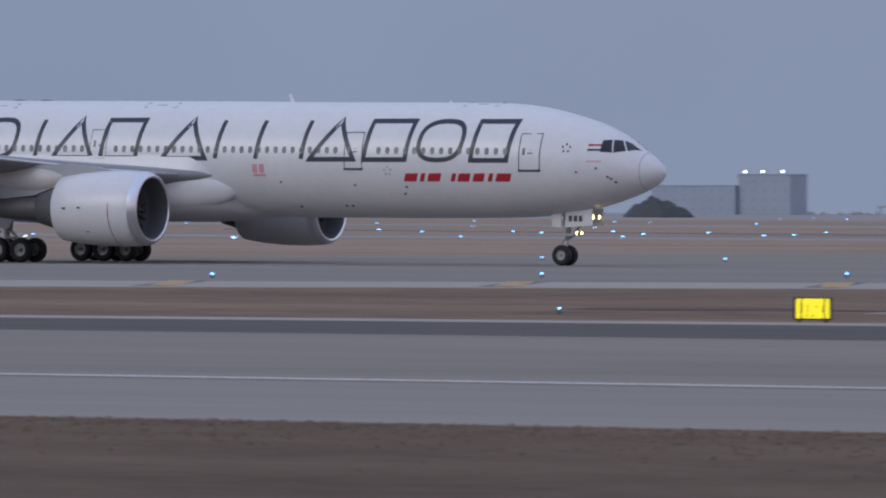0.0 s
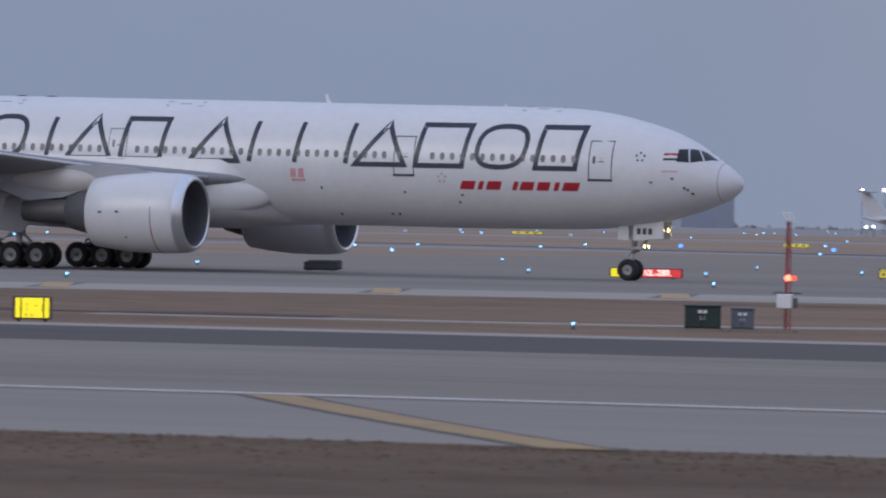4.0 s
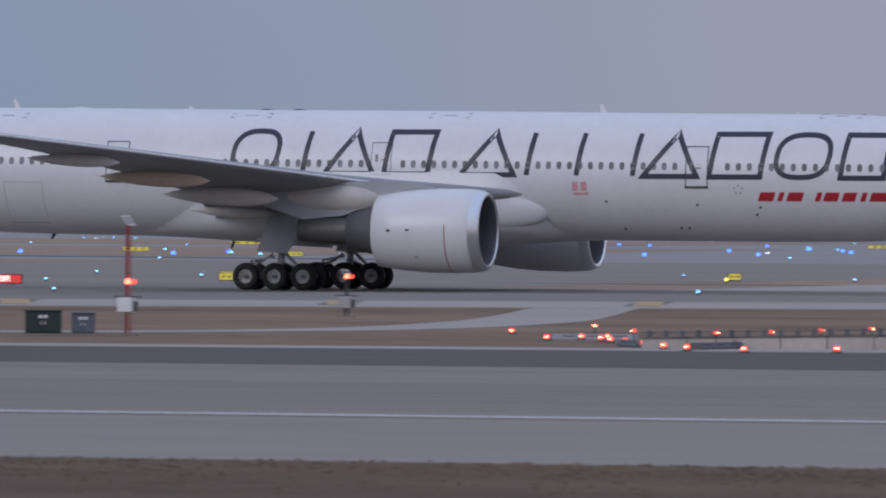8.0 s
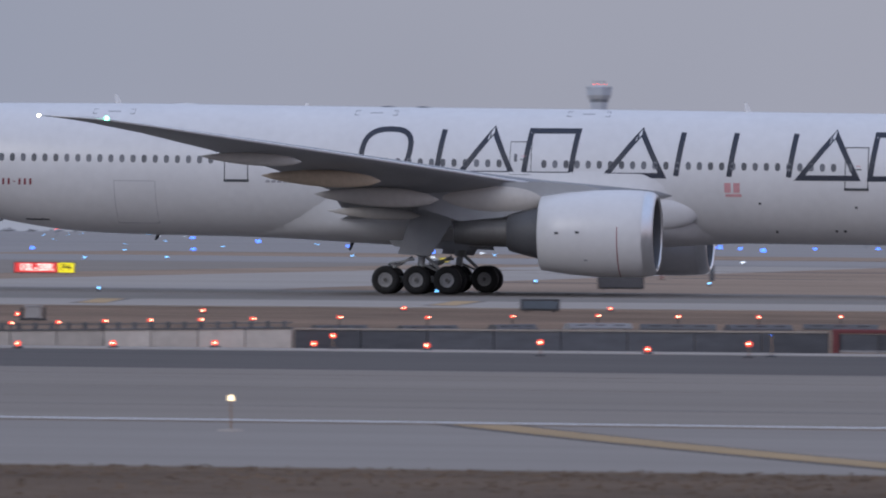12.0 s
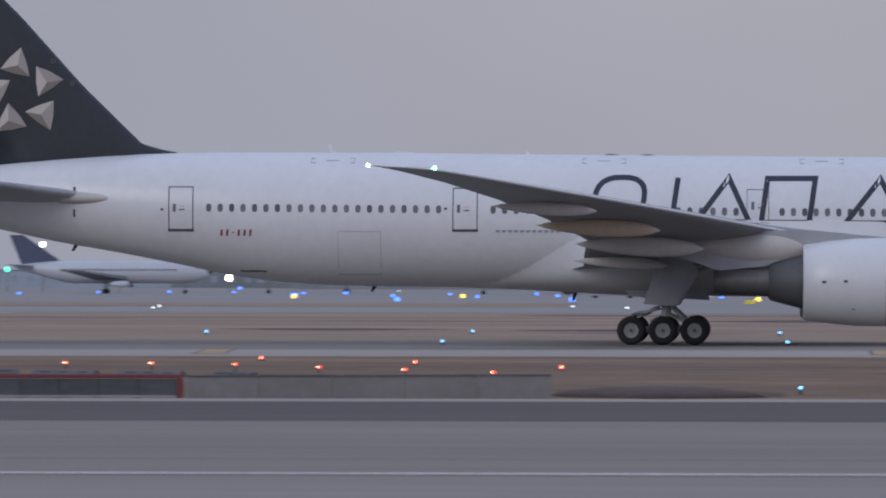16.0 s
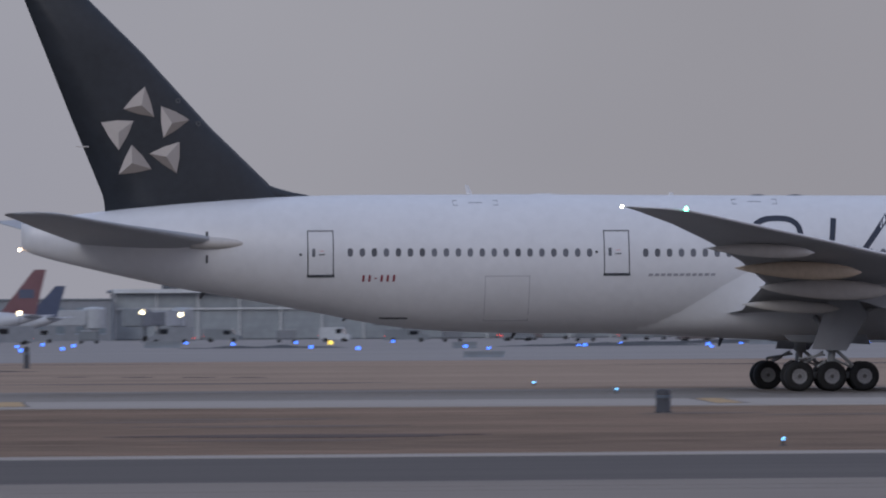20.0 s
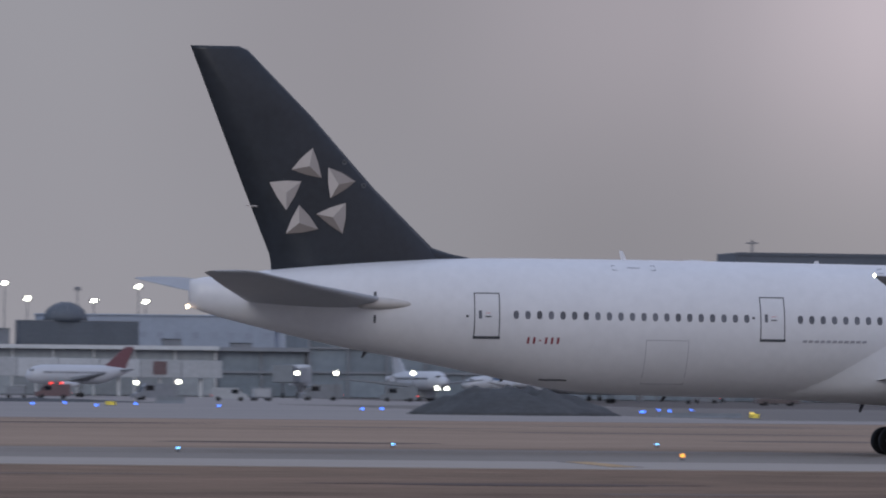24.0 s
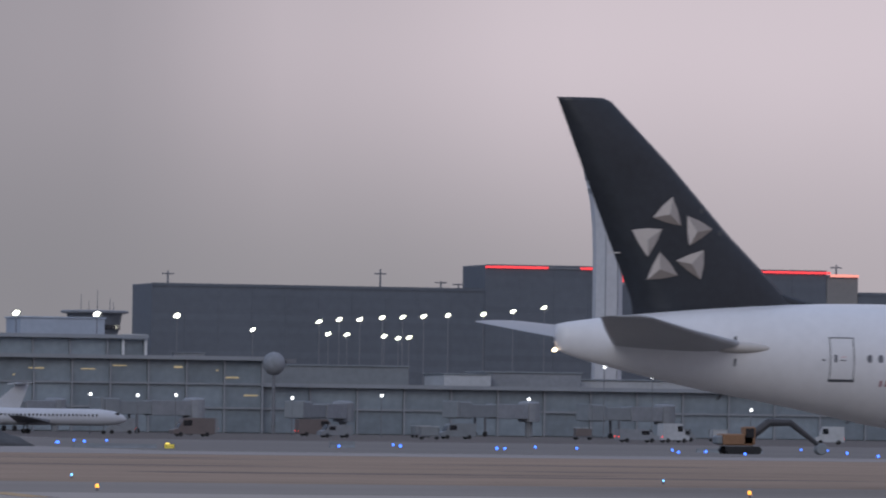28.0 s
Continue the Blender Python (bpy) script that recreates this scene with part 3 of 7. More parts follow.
        part("pylon_fairing", loft(bmesh.new(), rings), FAIRING_GREY, plane, "pale grey rounded fairing behind the pylon", smooth=True)
        # pylon
        bm = bmesh.new()
        rings = []
        for s, lo, hi, w in ((27.4, 4.6, 4.8, 0.05), (28.8, 4.5, 5.1, 0.22), (30.6, 4.3, 5.25, 0.3), (32.5, 3.6, 5.2, 0.33), (34.5, 3.4, 5.0, 0.25), (37.3, 4.3, 4.75, 0.05)):
            rings.append([loc(s, v0 + a * w, z) for a, z in ((-1, lo), (1, lo), (1, hi), (-1, hi))])
        part("pylon", loft(bm, rings), PAINT_GREY, plane, "grey engine pylon under the wing")
    # fin
    bm = bmesh.new()
    rings = []
    for z, s0, s1, w in ((7.9, 60.0, 69.0, 0.38), (8.6, 60.9, 69.05, 0.42), (8.95, 61.3, 69.12, 0.42), (9.4, 61.66, 69.3, 0.40), (12.0, 64.32, 70.35, 0.34), (15.2, 67.2, 71.6, 0.26), (18.2, 70.2, 72.77, 0.17), (18.36, 70.6, 72.84, 0.1)):
        c = s1 - s0
        ring = [loc(s0, 0, z), loc(s0 + c * 0.04, w * 0.5, z), loc(s0 + c * 0.16, w * 0.85, z), loc(s0 + c * 0.38, w, z), loc(s0 + c * 0.7, w * 0.66, z), loc(s1, 0.03, z)]
        ring += [Vector((p.x, -p.y, p.z)) for p in ring[::-1] if abs(p.y) > 1e-6]
        rings.append(ring)
    fin = part("vertical_fin", loft(bm, rings), TAIL_BLACK, plane, "tall swept tail fin painted black", smooth=True)
    # dorsal fillet
    bm = bmesh.new()
    rings = []
    for s, z in ((59.9, 8.9), (60.6, 9.02), (61.4, 9.25), (62.3, 9.62), (63.2, 10.35)):
        rings.append([loc(s, 0.16, 8.55), loc(s, 0.1, z - 0.12), loc(s, 0, z), loc(s, -0.1, z - 0.12), loc(s, -0.16, 8.55)])
    part("fin_fillet", loft(bm, rings), TAIL_BLACK, plane, "black fillet at the foot of the fin", smooth=True)
    # five faceted stars on the near face
    def fin_face(s, z):
        k = (z - 9.4) / (18.15 - 9.4)
        s0, s1 = 61.85 + k * 8.25, 69.3 + k * 3.45
        w = 0.40 - 0.23 * k
        u = (s - s0) / (s1 - s0)
        h = np.interp(u, [0, 0.04, 0.16, 0.38, 0.7, 1], [0, 0.5, 0.85, 1, 0.66, 0.03]) * w
        return loc(s, h + 0.05, z)
    stars = [((67.36, 12.95), ((67.21, 13.78), (68.18, 12.78), (66.8, 12.42))), ((66.0, 12.14), ((66.49, 12.91), (66.39, 11.49), (65.21, 12.29))),
             ((66.27, 10.64), ((65.67, 11.3), (67.02, 10.78), (65.81, 9.9))), ((67.8, 10.36), ((67.81, 11.18), (68.4, 9.86), (66.93, 10.09))),
             ((68.4, 11.74), ((69.17, 12.19), (68.39, 10.94), (67.72, 12.25)))]
    for (ox, oz), tips in stars:
        bm = bmesh.new()
        mid = bm.verts.new(fin_face(ox, oz) + Vector((0, -0.015, 0)))
        for j in range(3):
            (sa, za), (sb, zb) = tips[j], tips[(j + 1) % 3]
            # each outer edge is slightly bowed
            sm, zm = (sa + sb) / 2, (za + zb) / 2
            sm, zm = sm + (sm - ox) * 0.13, zm + (zm - oz) * 0.13
            f = bm.faces.new((mid, *[bm.verts.new(fin_face(*p)) for p in ((sa, za), (sm, zm), (sb, zb))]))
            g, a = (za + zb) / 2 - oz, (sa + sb) / 2 - ox
            f.material_index = 2 if g < -0.18 else (0 if a > -0.1 else 1)
        part("star_facet", bm, (STAR_LIGHT, STAR_MID, STAR_DARK), fin, "grey three-sided facet of the tail emblem")
    # small ports on the fin's leading edge, and a static wick
    for s, z in ((65.72, 13.15), (64.82, 12.12)):
        bm = bmesh.new()
        lathe(bm, [(-0.03, 0.07), (-0.03, 0.11), (0.0, 0.11), (0.0, 0.07)], 12, "y", closed=True)
        part("fin_port", bm, GREY_PORT, fin, "small round port", at=Matrix.Translation(fin_face(s, z) + Vector((0, 0.03, 0))))
    part("static_wick", tube(bmesh.new(), loc(69.72, 0.12, 11.1), loc(70.3, 0.05, 11.12), 0.035, 0.02, 6), STAR_LIGHT, fin, "pale static wick")
    # tailplane
    for side in (1, -1):
        rings = [foil(v, s, c, z, t, 9) for v, s, c, z, t in ((0.6, 62.7, 7.4, 6.72, 0.1), (1.6, 63.9, 6.6, 6.82, 0.1), (6.0, 67.8, 4.4, 7.36, 0.09), (10.2, 71.2, 2.55, 7.9, 0.08), (10.75, 71.95, 1.6, 7.97, 0.06))]
        if side < 0:
            rings = [[Vector((p.x, -p.y, p.z)) for p in ring] for ring in rings]
        fair = []
        for i in range(11):
            u = i / 10
            k = max(0.05, math.sin(math.pi * min(1.0, u * 0.62 + 0.02)) ** 0.7)
            fair.append([loc(62.4 + u * 2.9, side * (2.02 - 0.08 * u + 0.28 * k * math.sin(a)), 6.7 + 0.06 * u + 0.27 * k * math.cos(a)) for a in (j * math.tau / 18 for j in range(18))])
        part("tailplane_fairing", loft(bmesh.new(), fair), FAIRING_GREY, plane, "pale rounded fairing at the tailplane root", smooth=True)
        part("horizontal_stabilizer", loft(bmesh.new(), rings), PAINT_GREY, plane, "grey swept tailplane", smooth=True)
    return plane, fuselage, fin


plane, fuselage, fin = airliner()


# ---- airliner: doors, windows, lettering, gear ----
FLAG_GREEN = material("flag_green_paint", (0.02, 0.03, 0.035), 0.45, vary=0.1, scale=1)
PALE_RED = material("pale_red_print", (0.62, 0.32, 0.34), 0.45, vary=0.15, scale=3)
GREY_PRINT = material("grey_print", (0.33, 0.33, 0.36), 0.45, vary=0.1, scale=3)
WINDOW_GREY = material("cabin_window_grey", (0.12, 0.126, 0.145), 0.3, vary=0.2, scale=4, random_piece=0.35)
WHITE_LAMP = glow("white_lamp", (1.0, 0.86, 0.62), 14)
TAXI_LAMP = glow("taxi_lamp", (1.0, 0.8, 0.3), 9)
GREEN_LAMP = glow("green_lamp", (0.15, 1.0, 0.55), 16)
TAIL_LAMP = glow("tail_lamp", (1.0, 0.75, 0.5), 12)


def window_z(s):
    return 5.98 + 0.006 * (s - 8)


def cabin_window_mesh():
    bm = bmesh.new()
    ring = [Vector((0.125 * math.copysign(abs(math.cos(a)) ** 0.7, math.cos(a)), 0, 0.19 * math.copysign(abs(math.sin(a)) ** 0.8, math.sin(a)))) for a in (k * math.tau / 12 for k in range(12))]
    loft(bm, [[p + Vector((0, 0.05, 0)) for p in ring], [p * 1.0 for p in ring], [p * 0.85 + Vector((0, 0.004, 0)) for p in ring]])
    return mesh_of(bm, "cabin_window", WINDOW_GREY)


def on_skin(s, z, out=0.0):
    """A pose on the near skin, whose -y looks outwards."""
    p = skin(s, z, out)
    c, r, w = hull(s)
    n = (skin(s, z, 0.5) - skin(s, z, 0)).normalized()
    ahead = (skin(s - 0.2, z) - skin(s + 0.2, z)).normalized()
    up = n.cross(ahead).normalized() * -1
    if up.z < 0:
        up = -up
    y = -n
    x = y.cross(up).normalized()
    m = Matrix((x, y, up)).transposed().to_4x4()
    m.translation = p
    return m


def cabin_windows():
    me = cabin_window_mesh()
    for s0, s1 in ((7.9, 15.45), (18.05, 31.65), (33.77, 45.0), (47.52, 58.2)):
        n = round((s1 - s0) / 0.532)
        for k in range(n + 1):
            s = s0 + (s1 - s0) * k / n
            part("cabin_window", me, None, fuselage, at=on_skin(s, window_z(s), 0.012))


cabin_windows()


def cabin_door(s0, s1, z0, z1, faint=False):
    """A door outline: a thin dark seam round the panel, a sill, a window and a handle."""
    bm = bmesh.new()
    w = 0.028 if faint else 0.045
    decal(bm, ((s1, z0), (s1 - w, z0), (s1 - w, z1), (s1, z1)), 0.01, 8)
    decal(bm, ((s0 + w, z0), (s0, z0), (s0, z1), (s0 + w, z1)), 0.01, 8)
    decal(bm, ((s1, z1 - w), (s0, z1 - w), (s0, z1), (s1, z1)), 0.011, 1)
    door = part("cabin_door", bm, SEAM, fuselage, "closed cabin door with a dark outline")
    part("sill", decal(bmesh.new(), ((s1 + 0.02, z0 - 0.05), (s0 - 0.02, z0 - 0.05), (s0 - 0.02, z0 + (0.03 if faint else 0.06)), (s1 + 0.02, z0 + (0.03 if faint else 0.06))), 0.03, 1), SEAM, door, "dark door sill")
    zw, sw = (z0 + z1) / 2 + 0.0, s1 - 0.28
    part("pane", decal(bmesh.new(), ((sw + 0.07, zw - 0.16), (sw - 0.07, zw - 0.16), (sw - 0.07, zw + 0.2), (sw + 0.07, zw + 0.2)), 0.014, 2), WINDOW_GREY, door)
    part("handle", decal(bmesh.new(), ((sw - 0.22, zw - 0.09), (sw - 0.5, zw - 0.09), (sw - 0.5, zw - 0.04), (sw - 0.22, zw - 0.04)), 0.016, 1), SEAM, door)
    part("placard", decal(bmesh.new(), ((sw - 0.25, zw + 0.08), (sw - 0.47, zw + 0.08), (sw - 0.47, zw + 0.11), (sw - 0.25, zw + 0.11)), 0.012, 1), PALE_RED, door)


for s0, s1, z0, z1 in ((5.93, 7.13, 4.96, 6.92), (16.42, 17.53, 5.04, 7.01), (45.72, 46.88, 5.24, 7.22), (58.93, 60.1, 5.24, 7.27)):
    cabin_door(s0, s1, z0, z1)
cabin_door(32.25, 33.28, 5.6, 7.17, True)


def hatch(name, s0, s1, z0, z1, w=0.022):
    bm = bmesh.new()
    for a, b, c, d in ((s1, s1 - w, z0, z1), (s0 + w, s0, z0, z1), (s1, s0, z1 - w, z1), (s1, s0, z0, z0 + w)):
        decal(bm, ((a, c), (b, c), (b, d), (a, d)), 0.008, 5)
    part(name, bm, GREY_PRINT, fuselage)


hatch("cargo_door", 50.2, 52.2, 3.2, 5.2)
hatch("service_hatch", 33.0, 33.6, 3.4, 3.9)

# the long title: plain leaning bars and frames in its dark blue, one a letter
LEAN = 0.13


def title():
    def outline(points, w):
        """One band of even width along an open or closed line, mitred at its corners."""
        pts = [Vector(p) for p in points]
        closed = (pts[0] - pts[-1]).length < 1e-6
        if closed:
            pts = pts[:-1]
        n = len(pts)
        sides = []
        for k, p in enumerate(pts):
            before = (p - pts[k - 1]).normalized() if closed or k else None
            after = (pts[(k + 1) % n] - p).normalized() if closed or k < n - 1 else None
            d0, d1 = before or after, after or before
            n0, n1 = Vector((-d0.y, d0.x)), Vector((-d1.y, d1.x))
            mid = (n0 + n1).normalized()
            sides.append(mid * (w / 2 / max(0.4, mid.dot(n0))))
        rows = []
        for k in range(n if closed else n - 1):
            a, b, u, v = pts[k], pts[(k + 1) % n], sides[k], sides[(k + 1) % n]
            steps = max(1, int((b - a).length / 0.25))
            for q in range(steps + (0 if closed or k < n - 2 else 1)):
                c, h = a.lerp(b, q / steps), u.lerp(v, q / steps)
                rows.append([skin(*(c + h), 0.012), skin(*(c - h), 0.012), skin(*(c - h), -0.02), skin(*(c + h), -0.02)])
        bm = bmesh.new()
        if closed:
            loft(bm, rows + rows[:1], caps=(False, False))
            bmesh.ops.remove_doubles(bm, verts=bm.verts, dist=1e-5)
            return bm
        return loft(bm, rows)

    def shape(kind, s0, s1, z0, z1, w):
        """Plain leaning shapes: a bar, a frame, a triangle or a ring within the slot."""
        h = w / 2
        at = lambda u, v: (s1 - h - u * (s1 - s0 - w) - LEAN * (v - 0.5) * (z1 - z0) + 0.5 * LEAN * (z1 - z0) * (1 - 2 * u), z0 + h + v * (z1 - z0 - w))
        if kind == "bar":
            return outline([at(0.5, 0), at(0.5, 1)], w)
        if kind == "first":
            return outline([at(0.0, 0), at(0.0, 1)], w)
        if kind == "frame":
            return outline([at(0, 0), at(0, 1), at(1, 1), at(1, 0), at(0, 0)], w)
        if kind == "triangle":
            return outline([at(0, 0), at(0.5, 1), at(1, 0), at(0, 0)], w)
        return outline([at(0.5 + 0.5 * math.copysign(abs(math.cos(a)) ** 0.75, math.cos(a)), 0.5 + 0.5 * math.copysign(abs(math.sin(a)) ** 0.75, math.sin(a))) for a in (k * math.tau / 24 for k in range(25))], w)
    slots = ((38.05, 40.29, "ring"), (35.7, 37.5, "bar"), (33.05, 35.45, "triangle"), (30.28, 32.44, "frame"), (25.95, 28.55, "triangle"), (23.9, 25.26, "first"),
             (21.4, 22.77, "first"), (19.6, 20.4, "bar"), (16.85, 19.45, "triangle"), (13.73, 16.18, "frame"), (10.5, 13.03, "ring"), (7.7, 9.75, "frame"))
    for s0, s1, kind in slots:
        z0, z1 = 5.38 + 0.0062 * (s0 - 8), 7.68 + 0.0056 * (s0 - 8)
        part("title_shape", shape(kind, s0, s1, z0, z1, 0.25), NAVY, fuselage, "dark blue leaning painted " + {"first": "bar"}.get(kind, kind))
    for k, (s0, s1) in enumerate(((13.15, 13.95), (12.7, 13.0), (11.75, 12.55), (10.85, 11.15), (10.0, 10.75), (9.15, 9.85), (8.65, 8.95), (7.6, 8.5))):
        bm = bmesh.new()
        bm = decal(bm, ((s1 + 0.05, 4.4), (s0 + 0.1, 4.4), (s0 - 0.06, 4.82), (s1 - 0.12, 4.82)), 0.012, 3)
        part("name_bar", bm, RED_PAINT, fuselage, "red slanted block of the airline name")
    for k in range(6):
        s = 57.7 - k * 0.27
        bm = decal(bmesh.new(), ((s - 0.02, 4.98 if k != 2 else 5.1), (s - 0.12, 4.98 if k != 2 else 5.1), (s - 0.15, 5.27 if k != 2 else 5.15), (s - 0.05, 5.27 if k != 2 else 5.15)), 0.012, 2)
        part("registration_bar", bm, DARK_RED, fuselage, "small dark red bar")
    for k in range(11):
        s = 44.9 - k * 0.28
        part("type_bar", decal(bmesh.new(), ((s, 5.16), (s - 0.2, 5.16), (s - 0.24, 5.27), (s - 0.04, 5.27)), 0.012, 1), GREY_PRINT, fuselage)
    # small badges
    for k in range(2):
        part("badge_bar", decal(bmesh.new(), ((23.15 - k * 0.42, 4.85), (22.85 - k * 0.42, 4.85), (22.85 - k * 0.42, 5.3), (23.15 - k * 0.42, 5.3)), 0.012, 2), PALE_RED, fuselage, "pale red anniversary badge")
    part("badge_bar", decal(bmesh.new(), ((23.1, 4.66), (22.35, 4.66), (22.35, 4.78), (23.1, 4.78)), 0.012, 1), PALE_RED, fuselage)
    for k in range(6):
        s = 3.5 - k * 0.13
        part("name_mark", decal(bmesh.new(), ((s, 5.42), (s - 0.09, 5.42), (s - 0.09, 5.5), (s, 5.5)), 0.012, 1), PALE_RED, fuselage)
    for k in range(5):
        a = math.tau * k / 5
        for cs, cz, mat in ((4.57, 6.15, NAVY), (14.92, 4.95, GREY_PRINT)):
            s, z = cs + math.sin(a) * 0.2, cz + math.cos(a) * 0.2
            part("emblem_point", decal(bmesh.new(), ((s + 0.06, z - 0.05), (s - 0.06, z - 0.05), (s - 0.02, z + 0.06), (s + 0.02, z + 0.06)), 0.012, 1), mat, fuselage)
    for z, mat, lab in ((6.25, RED_PAINT, "red stripe of the flag"), (6.0, FLAG_GREEN, "dark green stripe of the flag")):
        part("flag_stripe", decal(bmesh.new(), ((3.5, z), (2.78, z + 0.01), (2.8, z + 0.11), (3.48, z + 0.11)), 0.012, 1), mat, fuselage, lab)
    for s, z in ((17.0, 4.2), (14.1, 3.75), (13.9, 4.1), (4.0, 4.9), (3.0, 5.1), (2.45, 4.65), (2.3, 4.55), (2.1, 4.38), (18.0, 3.1), (17.6, 3.1), (21.5, 4.35), (20.8, 3.05), (60.4, 6.2), (47.2, 6.25)):
        part("port", decal(bmesh.new(), ((s + 0.06, z - 0.05), (s - 0.06, z - 0.05), (s - 0.06, z + 0.05), (s + 0.06, z + 0.05)), 0.012, 1), SEAM, fuselage)
    for s in (56.6, 56.2, 55.8):
        part("drain_mark", decal(bmesh.new(), ((s + 0.22, 3.33), (s - 0.22, 3.3), (s - 0.22, 3.36), (s + 0.22, 3.39)), 0.012, 1), SEAM, fuselage)


title()


def round_pane(bm, corners, out=0.014, nu=8, nv=6):
    """A thin pane that follows the round nose; corners (s, z) bottom aft, bottom fore, top fore, top aft."""
    def turn(s, z):
        c, r, w = hull(s)
        return math.acos(min(1.0, max(-1.0, (z - c) / r)))
    (a, b, c, d) = [Vector((s, turn(s, z))) for s, z in corners]
    def at(p, off):
        m, r, w = hull(p.x)
        n = Vector((math.sin(p.y) / w, math.cos(p.y) / r)).normalized()
        return loc(p.x, w * math.sin(p.y) + n.x * off, m + r * math.cos(p.y) + n.y * off)
    rows = []
    for i in range(nv + 1):
        p, q = a.lerp(d, i / nv), b.lerp(c, i / nv)
        line = [p.lerp(q, k / nu) for k in range(nu + 1)]
        rows.append([at(x, out) for x in line] + [at(x, -0.03) for x in line[::-1]])
    return loft(bm, rows)


def cockpit_glass():
    """Three dark panes a side with pale posts between them."""
    panes = (((2.86, 5.95), (2.3, 5.91), (2.51, 6.58), (2.89, 6.55)), ((2.24, 5.91), (1.72, 6.0), (2.1, 6.54), (2.44, 6.58)), ((1.65, 6.0), (1.2, 6.02), (1.76, 6.40), (2.05, 6.54)))
    for side in (1, -1):
        for corners in panes:
            bm = round_pane(bmesh.new(), corners)
            if side < 0:
                bmesh.ops.scale(bm, vec=(1, -1, 1), verts=bm.verts)
            part("cockpit_window", bm, GLASS_DARK, fuselage, "dark cockpit window pane", smooth=False)


cockpit_glass()
# nose cone joint
bm = bmesh.new()
c, r, w = hull(0.98)
rings = []
for s, out in ((0.965, -0.01), (0.965, 0.006), (0.99, 0.006), (0.99, -0.01)):
    c, r, w = hull(s)
    rings.append([loc(s, (w + out) * math.sin(k * math.tau / 40), c + (r + out) * math.cos(k * math.tau / 40)) for k in range(40)])
part("nose_joint", loft(bm, rings, caps=(False, False)), GREY_PRINT, fuselage, smooth=True)


def roof_fittings():
    for s, h, lean, wide in ((22.4, 0.42, 0.16, 0.28), (52.6, 0.42, 0.16, 0.28), (12.76, 0.12, 0.0, 0.16), (43.5, 0.12, 0.0, 0.3)):
        c, r, w = hull(s)
        bm = bmesh.new()
        z = c + r
        loft(bm, [[loc(s + a * wide + 0.0, b * 0.035, z - 0.05) for a, b in ((-0.5, 0), (0, 1), (0.5, 0), (0, -1))], [loc(s + a * wide * 0.6 + lean, b * 0.02, z + h) for a, b in ((-0.5, 0), (0, 1), (0.5, 0), (0, -1))]])
        part("antenna", bm, PAINT, fuselage, "white blade antenna")
    for s, length in ((37.9, 0.9), (39.6, 0.9), (49.3, 1.7)):
        c, r, w = hull(s)
        rings = []
        for k in range(7):
            u = k / 6
            h = 0.02 + 0.045 * math.sin(math.pi * u)
            rings.append([loc(s + (u - 0.5) * length, x * 0.3 * (0.3 + math.sin(math.pi * u)), c + r - 0.06 + y * h) for x, y in ((-1, 0), (-0.5, 1.6), (0.5, 1.6), (1, 0))])
        part("antenna_fairing", loft(bmesh.new(), rings), SEAM if length < 1 else PAINT, fuselage, smooth=True)
    for s in (29.8, 10.4, 39.9, 52.5):
        for ds in (-0.9, 0.9):
            for z, dz in ((8.38, 1), (8.6, -1)):
                e = -1 if ds > 0 else 1
                bm = decal(bmesh.new(), ((s + ds + 0.1, z - 0.012), (s + ds - 0.1, z - 0.012), (s + ds - 0.1, z + 0.012), (s + ds + 0.1, z + 0.012)), 0.01, 1)
                decal(bm, ((s + ds - e * 0.1 + 0.02, z), (s + ds - e * 0.1 - 0.02, z), (s + ds - e * 0.1 - 0.02, z + dz * 0.07), (s + ds - e * 0.1 + 0.02, z + dz * 0.07)), 0.01, 1)
                part("roof_mark", bm, GREY_PRINT, fuselage)
        part("roof_label", decal(bmesh.new(), ((s + 0.3, 8.48), (s - 0.3, 8.48), (s - 0.3, 8.51), (s + 0.3, 8.51)), 0.01, 1), GREY_PRINT, fuselage)
    for s, h in ((64.6, 0.32), (50.6, 0.3), (58.2, 0.15), (41.2, 0.5)):
        c, r, w = hull(s)
        z = c - r + 0.05 if s != 41.2 else 2.5
        bm = bmesh.new()
        loft(bm, [[loc(s + a * 0.22, b * 0.03, z) for a, b in ((-0.5, 0), (0, 1), (0.5, 0), (0, -1))], [loc(s + a * 0.12 + 0.18, b * 0.02, z - h) for a, b in ((-0.5, 0), (0, 1), (0.5, 0), (0, -1))]])
        part("belly_antenna", bm, SEAM, fuselage, "dark blade antenna under the belly")


roof_fittings()


def lamp_bulb(name, at, r, mat, parent, label):
    bm = bmesh.new()
    bmesh.ops.create_uvsphere(bm, u_segments=12, v_segments=8, radius=r)
    part(name, bm, mat, parent, label, smooth=True, at=Matrix.Translation(at))


lamp_bulb("tip_lamp", loc(49.2, 32.42, 7.77), 0.075, WHITE_LAMP, plane, "lit white wingtip lamp")
lamp_bulb("navigation_lamp", loc(46.45, 31.3, 7.68), 0.085, GREEN_LAMP, plane, "lit green navigation lamp")
lamp_bulb("tail_lamp", loc(72.85, 0.05, 6.5), 0.085, TAIL_LAMP, plane, "lit white tail lamp")
